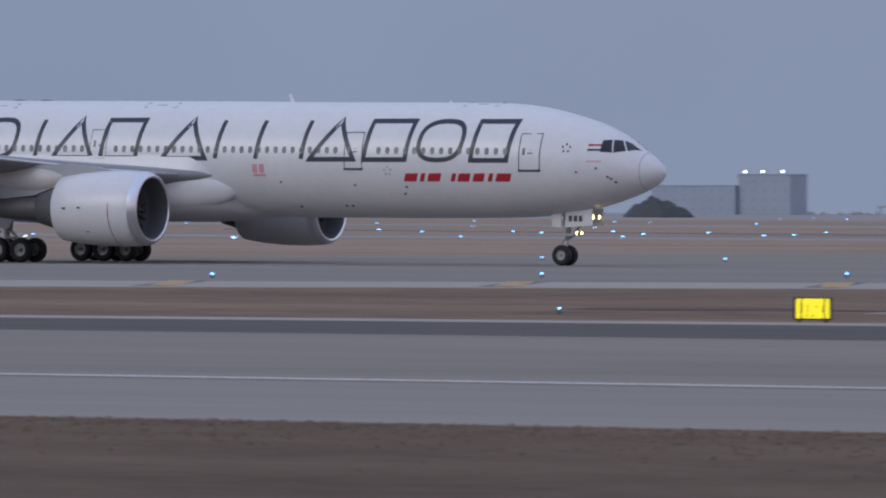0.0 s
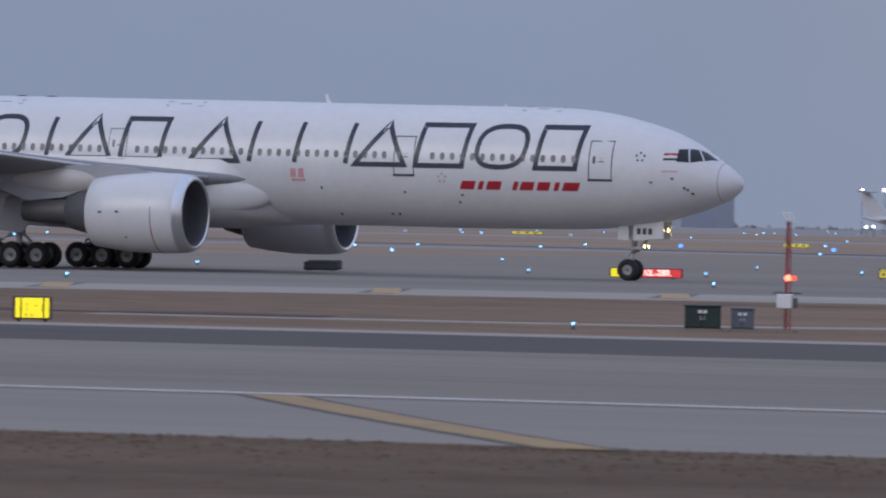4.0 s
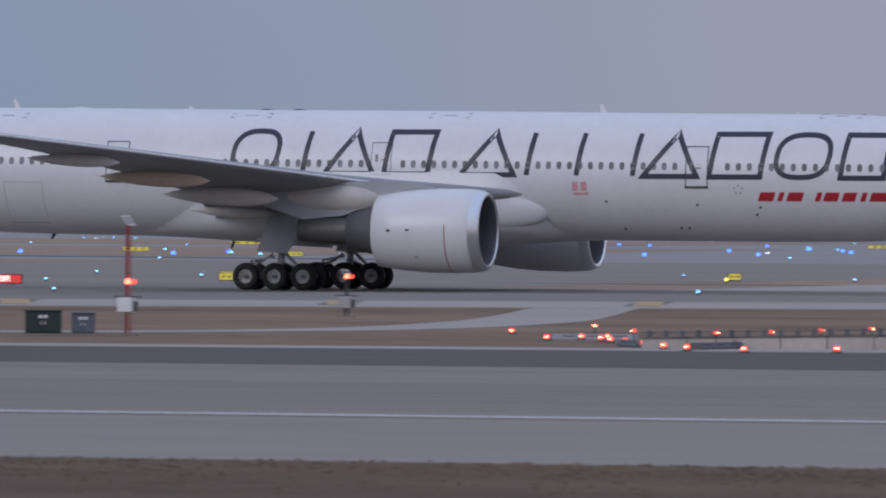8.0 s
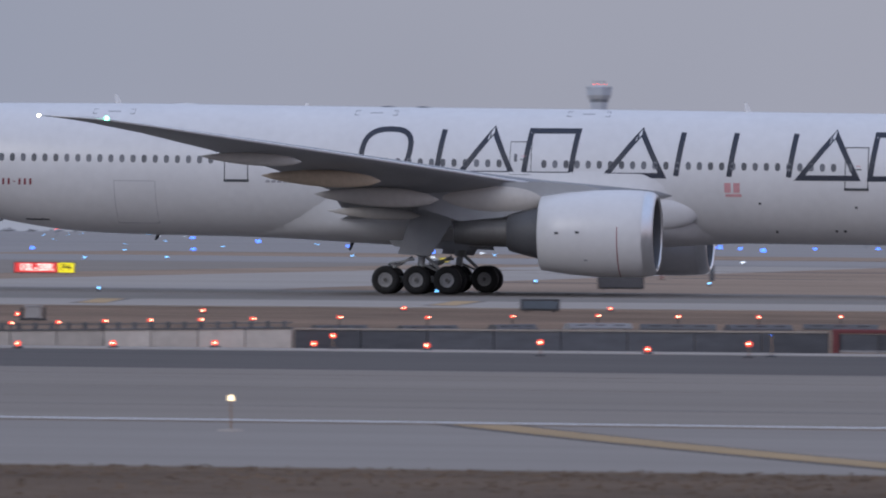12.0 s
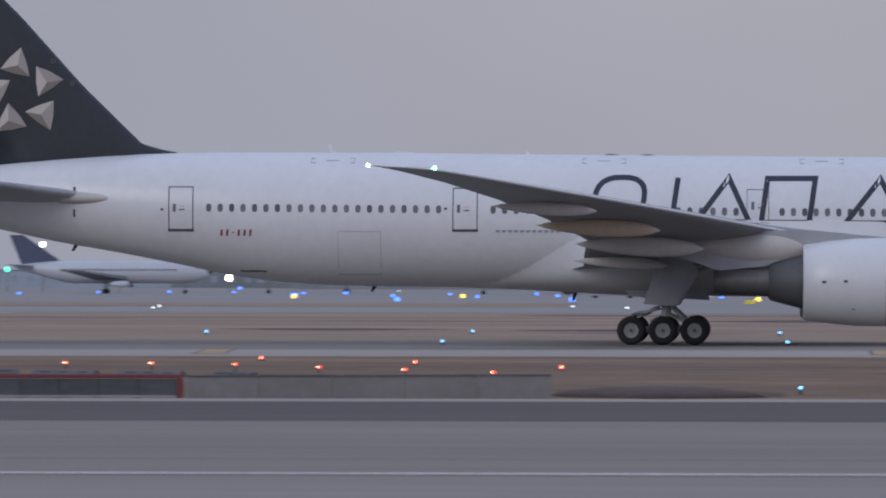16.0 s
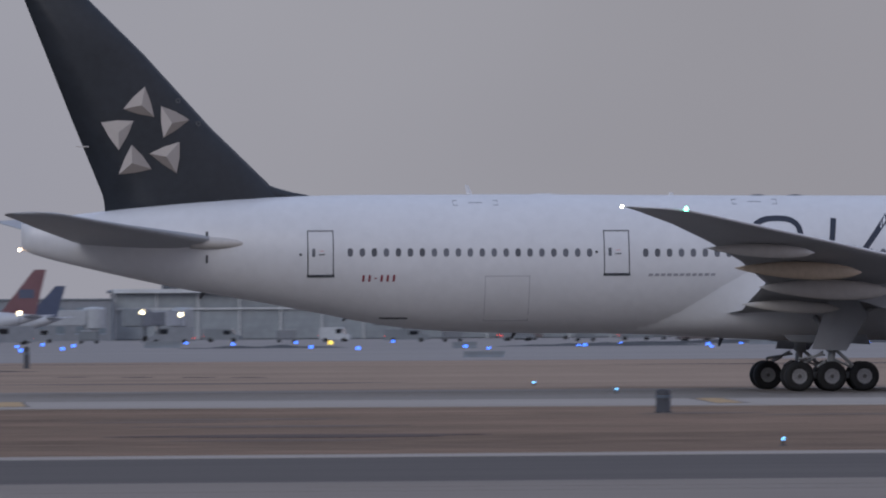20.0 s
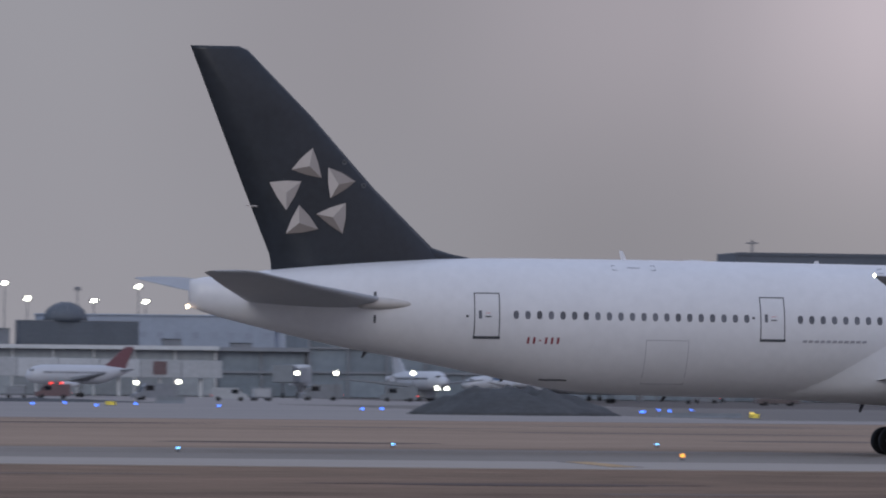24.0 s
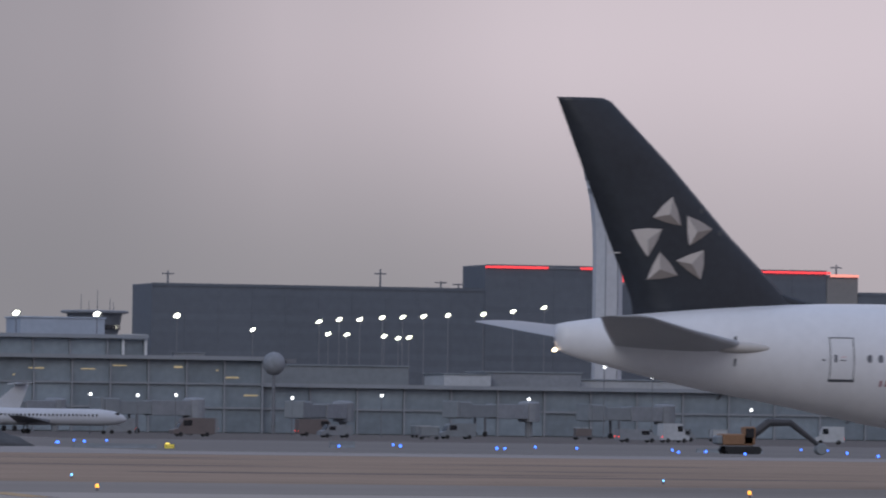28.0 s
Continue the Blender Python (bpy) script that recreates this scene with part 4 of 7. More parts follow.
# vertical mark and fin details at the tailplane root
part("tailplane_scale", decal(bmesh.new(), ((64.6, 6.88), (64.48, 6.88), (64.48, 7.25), (64.6, 7.25)), 0.012, 3), SEAM, fuselage, "dark trim scale at the tailplane root")
part("tailplane_scale", decal(bmesh.new(), ((64.6, 5.85), (64.5, 5.85), (64.5, 6.2), (64.6, 6.2)), 0.012, 3), SEAM, fuselage, "dark trim scale below the tailplane root")
for s, z in ((64.35, 6.95),):
    part("tail_smudge", decal(bmesh.new(), ((s + 0.5, z - 0.1), (s - 0.3, z - 0.12), (s - 0.2, z + 0.02), (s + 0.45, z + 0.02)), 0.006, 2), GREY_PRINT, fuselage)


# ---- landing gear ----
def wheel_parts(radius, width, rim_r):
    bm = bmesh.new()
    h = width / 2
    lathe(bm, [(-h * 0.7, rim_r), (-h, rim_r + 0.05), (-h, radius - 0.12), (-h * 0.8, radius - 0.03), (-h * 0.4, radius), (h * 0.4, radius), (h * 0.8, radius - 0.03), (h, radius - 0.12), (h, rim_r + 0.05), (h * 0.7, rim_r)], 32, "y", closed=True)
    tyre = mesh_of(bm, "tyre", RUBBER, smooth=True)
    bm = bmesh.new()
    lathe(bm, [(-h * 0.75, rim_r * 1.02), (-h * 0.75, rim_r * 0.86), (-h * 0.35, rim_r * 0.8), (-h * 0.3, rim_r * 0.42), (-h * 0.7, rim_r * 0.36), (-h * 0.72, 0.01), (h * 0.72, 0.01), (h * 0.7, rim_r * 0.36), (h * 0.3, rim_r * 0.42), (h * 0.35, rim_r * 0.8), (h * 0.75, rim_r * 0.86), (h * 0.75, rim_r * 1.02)], 28, "y", closed=True)
    rim = mesh_of(bm, "rim", RIM)
    bolt = mesh_of(lathe(bmesh.new(), [(-0.025, 0.04), (0.025, 0.036), (0.035, 0.02)], 8, "y", caps=(True, True)), "wheel_bolt", RIM)
    spots = [(math.cos(k * math.tau / 9) * rim_r * 0.6, -h * 0.3, math.sin(k * math.tau / 9) * rim_r * 0.6) for k in range(9)]
    return tyre, rim, bolt, spots


WHEELS = []


def add_wheel(name, meshes, s, v, r):
    hub = part(name, meshes[1], None, plane, "pale rimmed black landing wheel", at=Matrix.Translation(loc(s, v, r)))
    part("tyre", meshes[0], None, hub, "black rubber tyre")
    for x, y, z in meshes[3]:
        part("wheel_bolt", meshes[2], None, hub, at=pose(x, y, z))
    WHEELS.append((hub, loc(s, v, r), r))


MAIN_R, NOSE_R = 0.66, 0.54
main_meshes, nose_meshes = wheel_parts(MAIN_R, 0.5, 0.33), wheel_parts(NOSE_R, 0.38, 0.25)
for side in (1, -1):
    for s in (35.65, 37.1, 38.55):
        for v in (6.19, 4.79):
            add_wheel("main_wheel", main_meshes, s, side * v, MAIN_R)
for v in (0.36, -0.36):
    add_wheel("nose_wheel", nose_meshes, 5.9, v, NOSE_R)


def main_gear(side):
    v = 5.49 * side
    bm = bmesh.new()
    tube(bm, loc(37.1, v, 0.72), loc(36.95, v, 2.0), 0.17, 0.17, 14)
    tube(bm, loc(36.97, v, 1.75), loc(36.8, v * 0.97, 4.3), 0.27, 0.3, 14)
    strut = part("main_gear_leg", bm, STEEL_GREY, plane, "grey main landing gear leg", smooth=True)
    bm = bmesh.new()
    block(bm, GEAR_S - 38.75, GEAR_S - 35.45, -v - 0.14, -v + 0.14, 0.55, 0.85, 0.05)
    part("bogie_beam", bm, STEEL_GREY, strut, "grey bogie beam")
    for s in (35.65, 37.1, 38.55):
        part("axle", tube(bmesh.new(), loc(s, v - 0.95, MAIN_R), loc(s, v + 0.95, MAIN_R), 0.09, sides=10), METAL_DARK, strut)
    for a, b, r in (((38.5, 1.42), (37.3, 1.62), 0.055), ((38.6, 1.1), (38.4, 1.5), 0.04), ((37.4, 1.75), (38.35, 1.2), 0.06), ((36.0, 1.05), (36.75, 1.75), 0.08), ((35.9, 0.95), (36.9, 1.4), 0.05), ((37.3, 1.3), (37.7, 1.05), 0.07)):
        part("brace", tube(bmesh.new(), loc(a[0], v + 0.12 * side, a[1]), loc(b[0], v + 0.12 * side, b[1]), r), STEEL_GREY, strut)
    for a, b, r in (((36.8, v, 2.6), (34.6, v * 0.65, 3.9), 0.11), ((36.9, v, 2.3), (37.6, v * 0.45, 3.6), 0.12)):
        part("side_stay", tube(bmesh.new(), loc(*a), loc(*b), r), STEEL_GREY, strut)
    for k in range(3):
        part("hose", tube(bmesh.new(), loc(38.55 - k * 0.25, v + 0.2 * side, 1.38 - 0.04 * k), loc(38.15 - k * 0.2, v + 0.2 * side, 1.45), 0.025, sides=6), SEAM, strut)
    # the large leg door and its smaller hinged piece
    vo = (5.49 + 0.72) * side
    bm = bmesh.new()
    loft(bm, [[loc(s, vo + d * side, z) for s, z in ((38.0, 1.86), (36.45, 1.78), (35.45, 3.35), (36.0, 4.2), (37.2, 4.2))] for d in (0.0, 0.06)])
    part("gear_door", bm, PAINT_GREY, strut, "large grey slanted landing gear door")
    bm = bmesh.new()
    loft(bm, [[loc(s, (5.49 - 1.9) * side + d, z) for s, z in ((38.9, 2.5), (35.2, 2.5), (35.0, 2.05), (38.6, 2.2))] for d in (0.0, 0.05)])
    part("body_door", bm, PAINT_GREY, strut, "grey wheel well door")


main_gear(1)
main_gear(-1)


def nose_gear():
    bm = bmesh.new()
    tube(bm, loc(5.9, 0, 0.6), loc(5.75, 0, 1.6), 0.09, 0.09, 12)
    tube(bm, loc(5.78, 0, 1.35), loc(5.55, 0, 3.2), 0.14, 0.15, 12)
    leg = part("nose_gear_leg", bm, STEEL_GREY, plane, "grey nose gear leg", smooth=True)
    part("axle", tube(bmesh.new(), loc(5.9, -0.5, NOSE_R), loc(5.9, 0.5, NOSE_R), 0.07), METAL_DARK, leg)
    for a, b, r in (((6.15, 1.15), (5.85, 1.45), 0.045), ((6.15, 1.15), (5.95, 0.75), 0.045), ((5.4, 1.7), (4.3, 2.7), 0.07), ((5.7, 1.55), (5.45, 1.5), 0.1)):
        part("brace", tube(bmesh.new(), loc(a[0], 0, a[1]), loc(b[0], 0, b[1]), r), STEEL_GREY, leg)
    for v in (0.62, -0.62):
        bm = bmesh.new()
        loft(bm, [[loc(s, v + d, z) for s, z in ((5.55, 2.0), (3.95, 2.12), (3.95, 3.0), (5.55, 2.8))] for d in (0.0, 0.04)])
        door = part("nose_gear_door", bm, PAINT_COWL, leg, "white nose gear door")
        bm = bmesh.new()
        loft(bm, [[loc(s, v + d, z) for s, z in ((6.35, 2.05), (5.8, 2.0), (5.8, 2.75), (6.35, 2.75))] for d in (0.0, 0.04)])
        part("rear_gear_door", bm, PAINT_COWL, leg, "small white gear door")
        if v > 0:
            for k in range(3):
                s = 5.35 - k * 0.3
                part("code_bar", box(GEAR_S - s, GEAR_S - s + 0.2, -v - 0.06, -v - 0.045, 2.32, 2.62), SEAM, door)
    for s, z, v, r in ((5.1, 1.72, 0.3, 0.1), (5.1, 1.72, -0.3, 0.1), (4.1, 2.55, 0.35, 0.12), (4.1, 2.55, -0.35, 0.12)):
        bm = bmesh.new()
        lathe(bm, [(-0.16, 0.03), (-0.12, r * 0.8), (0.02, r), (0.03, r * 0.92)], 16, caps=(True, False))
        housing = part("taxi_light", bm, METAL, leg, "round taxi light housing", smooth=True, at=Matrix.Translation(loc(s, v, z)))
        bm = bmesh.new()
        lathe(bm, [(0.0, r * 0.95), (0.04, r * 0.7), (0.05, 0.01)], 16, caps=(True, True))
        part("lens", bm, TAXI_LAMP, housing, "lit warm lens", smooth=True)
    part("light_bracket", box(GEAR_S - 5.75, GEAR_S - 5.2, -0.34, 0.34, 1.55, 1.68, 0.02), STEEL_GREY, leg)


nose_gear()


# ---- things beside the runway ----
YELLOW_SIGN = glow("lit_yellow_sign", (1.0, 0.86, 0.03), 0.85)
FAR_SIGN = glow("dull_lit_yellow_sign", (0.9, 0.75, 0.12), 0.42)
RED_SIGN = glow("lit_red_sign", (0.9, 0.07, 0.07), 0.62)
WHITE_SIGN = glow("lit_white_legend", (1.0, 0.85, 0.8), 1.3)
RED_LAMP = glow("red_warning_lamp", (1.0, 0.09, 0.05), 1.5)
RED_BULB = glow("red_lamp_bulb", (1.0, 0.3, 0.18), 14)
MAST_BULB = glow("red_mast_bulb", (1.0, 0.16, 0.09), 4.5)
BLUE_LAMP = glow("blue_taxi_lamp", (0.06, 0.2, 1.0), 3.4)
CYAN_LAMP = glow("pale_blue_lamp", (0.16, 0.5, 1.0), 4.5)
YELLOW_LAMP = glow("yellow_lamp", (1.0, 0.72, 0.1), 2.2)
ORANGE_LAMP = glow("orange_lamp", (1.0, 0.42, 0.06), 2.4)
EDGE_LAMP = glow("runway_lamp", (1.0, 0.78, 0.5), 2.2)
HOUSING = material("dark_sign_housing", (0.05, 0.05, 0.055), 0.6, vary=0.15, scale=2)
LEGEND = material("black_legend", (0.02, 0.02, 0.02), 0.6, vary=0.1, scale=2)
GREEN_BOX = material("dark_green_cabinet", (0.018, 0.036, 0.032), 0.55, vary=0.2, scale=1.5)
SLATE_BOX = material("slate_grey_cabinet", (0.1, 0.125, 0.155), 0.55, vary=0.2, scale=1.5)
RED_MAST = material("red_mast_paint", (0.26, 0.04, 0.042), 0.5, vary=0.15, scale=2)
BOX_GREY = material("weathered_grey_box", (0.36, 0.35, 0.35), 0.5, vary=0.12, scale=2)
WHITE_BOX = material("white_box_paint", (0.7, 0.71, 0.73), 0.45, vary=0.08, scale=2)
BARRIER_WHITE = material("white_barrier_plastic", (0.24, 0.24, 0.25), 0.6, vary=0.2, scale=1.2, random_piece=0.2)
BARRIER_DARK = material("dark_barrier_plastic", (0.1, 0.1, 0.108), 0.6, vary=0.2, scale=1.2, random_piece=0.2)


def legend(text, size, mat, parent, at):
    curve = bpy.data.curves.new("legend", "FONT")
    curve.body, curve.size, curve.extrude, curve.offset, curve.align_x, curve.align_y = text, size, 0.008, size * 0.018, "CENTER", "CENTER"
    ob = bpy.data.objects.new("legend_source", curve)
    scene.collection.objects.link(ob)
    me = bpy.data.meshes.new_from_object(ob.evaluated_get(bpy.context.evaluated_depsgraph_get()))
    bpy.data.objects.remove(ob)
    me.materials.clear()
    me.materials.append(mat)
    return part("legend", me, None, parent, at=at)


def field_sign(x, y, turn, sections, height, label, z=0.0):
    """A lit airfield sign: a dark housing with faces, legends and short legs. sections: (width, material, text or bar count)."""
    sign = thing("airfield_sign", label, "sign", pose(x, y, z, 0, 0, turn), "airfield signs")
    total = sum(s[0] for s in sections)
    part("housing", box(-total / 2 - 0.05, total / 2 + 0.05, -0.1, 0.14, 0.08, height + 0.12, 0.02), HOUSING, sign)
    for k in (-0.38, 0.38):
        part("leg", box(k * total - 0.04, k * total + 0.04, -0.03, 0.05, 0.0, 0.1), HOUSING, sign)
    at = -total / 2
    for w, mat, words in sections:
        face = part("face", box(at + 0.02, at + w - 0.02, -0.13, -0.1, 0.12, height + 0.08, 0.006), mat, sign)
        if isinstance(words, str):
            legend(words, height * 0.95, WHITE_SIGN if mat == RED_SIGN else LEGEND, face, pose(at + w / 2, -0.142, height / 2 + 0.1, 90))
        else:
            for k in range(words):
                u = at + w * (k + 0.75) / (words + 0.5)
                part("legend_bar", box(u - w * 0.1 / words * 1.6, u + w * 0.1 / words * 1.6, -0.146, -0.13, 0.22, height - 0.02), WHITE_SIGN if mat == RED_SIGN else LEGEND, face)
        at += w
    return sign


near_sign = field_sign(-79.95, 167.8, 25, ((0.16, YELLOW_SIGN, 0), (0.6, YELLOW_SIGN, 0), (0.16, YELLOW_SIGN, 0)), 0.56, "bright yellow lit taxiway sign on the grass", 0.0)
for u, v in ((-0.29, 0.46), (-0.14, 0.46), (-0.29, 0.33), (-0.14, 0.33), (0.1, 0.44), (0.27, 0.42), (0.27, 0.32), (-0.16, 0.19), (0.0, 0.19)):
    part("legend_bar", box(u - 0.02, u + 0.02, -0.146, -0.13, v - 0.025, v + 0.025), LEGEND, near_sign)
field_sign(-127.2, 340.0, 18, ((1.05, YELLOW_SIGN, "P4"), (2.6, RED_SIGN, "10L-28R")), 0.45, "lit red and yellow runway holding sign", 0.03)
field_sign(-98.9, 440.0, 12, ((2.75, RED_SIGN, "10L-28R"), (1.05, YELLOW_SIGN, "P4")), 0.66, "lit red and yellow sign seen at an angle", 0.02)
for x, y, turn, w, h in ((-149.6, 350.5, 20, 1.8, 0.55), (-146.9, 343.6, 22, 1.8, 0.5), (-51.1, 363.6, 8, 2.4, 0.75), (-39.2, 257.6, 8, 1.45, 0.5)):
    sign = thing("airfield_sign", "dark back of an airfield sign", "sign", pose(x, y, 0.03 if x < -60 else 0.0, 0, 0, turn), "airfield signs")
    part("housing", box(-w / 2, w / 2, -0.1, 0.12, 0.06, h, 0.02), HOUSING, sign)
    part("back_panel", box(-w / 2 + 0.08, w / 2 - 0.08, -0.125, -0.1, 0.14, h - 0.08), SLATE_BOX if w < 1.5 else BARRIER_DARK, sign)
    for k in (-0.35, 0.35):
        part("leg", box(k * w - 0.04, k * w + 0.04, -0.03, 0.05, 0.0, 0.07), HOUSING, sign)
for x, y, w in ((-130.6, 389, 0.9), (-103.8, 402.8, 0.7), (-125.5, 373.6, 0.8)):
    field_sign(x, y, 15, ((w, FAR_SIGN, 2),), 0.4, "small lit yellow taxiway sign", 0.02)


def cabinet(x, y, w, h, mat, label):
    c = thing("equipment_cabinet", label, "cabinet", pose(x, y, 0, 0, 0, 18), "equipment cabinets")
    part("body", box(-w / 2, w / 2, -0.3, 0.3, 0.06, h, 0.02), mat, c)
    part("plinth", box(-w / 2 - 0.06, w / 2 + 0.06, -0.36, 0.36, 0.0, 0.06), CONCRETE, c)
    part("lid", box(-w / 2 - 0.03, w / 2 + 0.03, -0.33, 0.33, h, h + 0.04, 0.01), mat, c)
    for k in (-1, 1):
        d = part("door", box(k * w * 0.25 - w * 0.23, k * w * 0.25 + w * 0.23, -0.325, -0.3, 0.1, h - 0.04, 0.008), mat, c)
        part("handle", box(k * 0.05 - 0.015, k * 0.05 + 0.015, -0.35, -0.325, h * 0.45, h * 0.6), METAL, d)
    for k in range(2):
        part("label_plate", box(-0.12 + k * 0.14, -0.02 + k * 0.14, -0.335, -0.325, h * 0.72, h * 0.86), WHITE_BOX, c)
    return c


cabinet(-66.7, 182.8, 0.98, 0.66, GREEN_BOX, "dark green equipment cabinet on the grass")
cabinet(-65.75, 183.4, 0.62, 0.6, SLATE_BOX, "slate grey equipment cabinet with a pale notice")


def warning_mast(x, y, height, z_box, z_lamp, label, z=0.0, paint=RED_MAST, box_paint=WHITE_BOX):
    m = thing("warning_mast", label, "mast", pose(x, y, z), "red warning masts")
    for a in range(3):
        u, v = math.cos(a * math.tau / 3) * 0.09, math.sin(a * math.tau / 3) * 0.09
        part("rail", tube(bmesh.new(), (u, v, 0), (u * 0.6, v * 0.6, height), 0.02, sides=6), paint, m)
    for k in range(int(height / 0.25)):
        h0, a = 0.1 + k * 0.25, k * math.tau / 3
        f = lambda t, q: (math.cos(q) * 0.09 * (1 - 0.4 * t / height), math.sin(q) * 0.09 * (1 - 0.4 * t / height), t)
        part("lattice", tube(bmesh.new(), f(h0, a), f(h0 + 0.22, a + math.tau / 3), 0.01, sides=5), paint, m)
    part("footing", box(-0.25, 0.25, -0.25, 0.25, 0, 0.05), CONCRETE, m)
    b = part("control_box", box(-0.22, 0.22, -0.28, -0.1, z_box, z_box + 0.4, 0.02), box_paint, m, "square control box")
    part("side_box", box(0.24, 0.34, -0.2, -0.1, z_box + 0.02, z_box + 0.3, 0.02), BARRIER_DARK, m)
    part("cross_arm", box(-0.4, 0.4, -0.03, 0.03, z_box + 0.4, z_box + 0.44), HOUSING, m)
    lamp = bmesh.new()
    lathe(lamp, [(0, 0.08), (0.08, 0.09), (0.14, 0.06), (0.16, 0.005)], 14, "z", caps=(True, True))
    part("warning_lamp", lamp, MAST_BULB, m, "lit red obstruction lamp", smooth=True, at=pose(0.06, -0.16, z_lamp))
    lamp2 = bmesh.new()
    lathe(lamp2, [(0, 0.06), (0.08, 0.065), (0.13, 0.04), (0.14, 0.005)], 14, "z", caps=(True, True))
    part("warning_lamp", lamp2, RED_LAMP, m, "lit red obstruction lamp", smooth=True, at=pose(0.24, -0.16, z_lamp))
    for k in range(3):
        part("top_vane", tube(bmesh.new(), (-0.02 + k * 0.11, 0, height - 0.02), (-0.2 + k * 0.11, 0.0, height + 0.26), 0.014, sides=5), METAL, m)
    for dz in (0.0, 0.24):
        part("top_arm", box(-0.02 - dz * 0.64, 0.22 - dz * 0.64, -0.02, 0.02, height - 0.02 + dz, height + 0.01 + dz), METAL, m)
    return m


warning_mast(-64.6, 183.8, 3.05, 0.65, 1.42, "red lattice mast with a white box and lit lamp")
warning_mast(-72.3, 228.0, 1.35, 0.3, 1.3, "short grey mast with a box and a lit red lamp", 0.0, HOUSING, BOX_GREY)
warning_mast(-59.9, 445.0, 4.5, 0.95, 2.3, "tall red lattice mast far out on the grass")


# low barricades with red lamps round the closed connector
def barricade(dark):
    b = thing("barricade", ("dark" if dark else "white") + " low barricade with a lit red lamp", "barricade", None, "low barricades")
    bm = bmesh.new()
    loft(bm, [[(x, y, z) for y, z in ((-0.2, 0.0), (-0.2, 0.05), (-0.09, 0.18), (0.09, 0.18), (0.2, 0.05), (0.2, 0.0))] for x in (-1.15, -1.1, 1.1, 1.15)])
    part("body", bm, BARRIER_DARK if dark else BARRIER_WHITE, b)
    for k in (-0.7, 0.0, 0.7):
        part("stripe", box(k - 0.18, k + 0.18, -0.15, -0.12, 0.08, 0.14), HOUSING if dark else BARRIER_DARK, b)
    part("lamp_post", tube(bmesh.new(), (0, 0, 0.18), (0, 0, 0.38), 0.02, sides=6), HOUSING, b)
    bm = bmesh.new()
    lathe(bm, [(0.37, 0.035), (0.385, 0.06), (0.435, 0.06), (0.455, 0.035), (0.46, 0.004)], 14, "z", caps=(True, True))
    lamp = part("lamp", bm, RED_LAMP, b, "lit red lamp", smooth=True)
    part("bulb", lathe(bmesh.new(), [(0.39, 0.005), (0.395, 0.032), (0.425, 0.032), (0.43, 0.005)], 10, "z"), RED_BULB, lamp, at=pose(0, -0.045, 0))
    return b


first = {True: barricade(True), False: barricade(False)}
first[True].matrix_basis, first[False].matrix_basis = pose(-47.4, 173.7, 0.0, 0, 0, -62), pose(-51.0, 182.9, 0.0, 0, 0, 8)
far_row = ((-44.2, 169.7), (-43.5, 172.5), (-42.9, 175.3), (-42.5, 179.2), (-41.6, 181.1), (-41.0, 184.1), (-40.4, 187.2), (-39.8, 190.3), (-38.8, 192.4), (-38.0, 195.8), (-36.5, 201.3),
           (-34.2, 203.0), (-32.4, 207.5), (-30.5, 212.1), (-28.0, 211.7), (-25.7, 212.9), (-23.5, 215.7), (-20.7, 213.4), (-18.0, 212.4), (-15.3, 210.0), (-12.4, 203.5), (-9.7, 198.8), (-7.0, 193.0))
for k, (x, y) in enumerate(far_row):
    nx, ny = far_row[min(k + 1, len(far_row) - 1)]
    px, py = far_row[max(k - 1, 0)]
    copy_thing(first[k % 9 != 4], pose(x, y, 0.03, 0, 0, math.degrees(math.atan2(ny - py, nx - px))))
OUTER = ((-52.1, 227.8), (-49.0, 243.4), (-44.3, 257.7), (-37.4, 263.4), (-17.9, 258.8), (-11.7, 246.8), (-6.2, 232.5))


# red lamps set low along the shoulder
def ground_lamp():
    b = thing("ground_lamp", "low lit red lamp on a flat base", "lamp", None, "red ground lamps")
    bm = bmesh.new()
    lathe(bm, [(0, 0.14), (0.03, 0.13), (0.05, 0.06)], 12, "z", caps=(True, True))
    part("base", bm, HOUSING, b)
    bm = bmesh.new()
    lathe(bm, [(0.05, 0.05), (0.08, 0.07), (0.14, 0.07), (0.17, 0.04), (0.18, 0.004)], 14, "z", caps=(True, True))
    lamp = part("lamp", bm, RED_LAMP, b, "lit red lamp", smooth=True)
    part("bulb", lathe(bmesh.new(), [(0.09, 0.005), (0.095, 0.036), (0.125, 0.036), (0.13, 0.005)], 10, "z"), RED_BULB, lamp, at=pose(0, -0.046, 0))
    return b


lamp0 = ground_lamp()
lamp0.matrix_basis = pose(-56.3, 193.1, 0.0)
for x, y in ((-51.6, 180.3), (-51.2, 182.3), (-50.5, 182.4), (-50.0, 179.9), (-49.1, 177.6), (-48.1, 175.4), (-46.7, 172.0), (-45.3, 168.8), (-44.1, 166.5)):
    copy_thing(lamp0, pose(x, y, 0.03))
for x, y in OUTER:
    copy_thing(lamp0, pose(x, y, 0.0 if y > 205 else 0.03))
for x, y in ((-42.2, 164.7), (-40.2, 165.9), (-38.2, 167.1), (-36.3, 169.2), (-34.2, 171.4), (-31.8, 171.9), (-28.8, 170.9), (-23.1, 169.1)):
    copy_thing(lamp0, pose(x, y, 0.036))


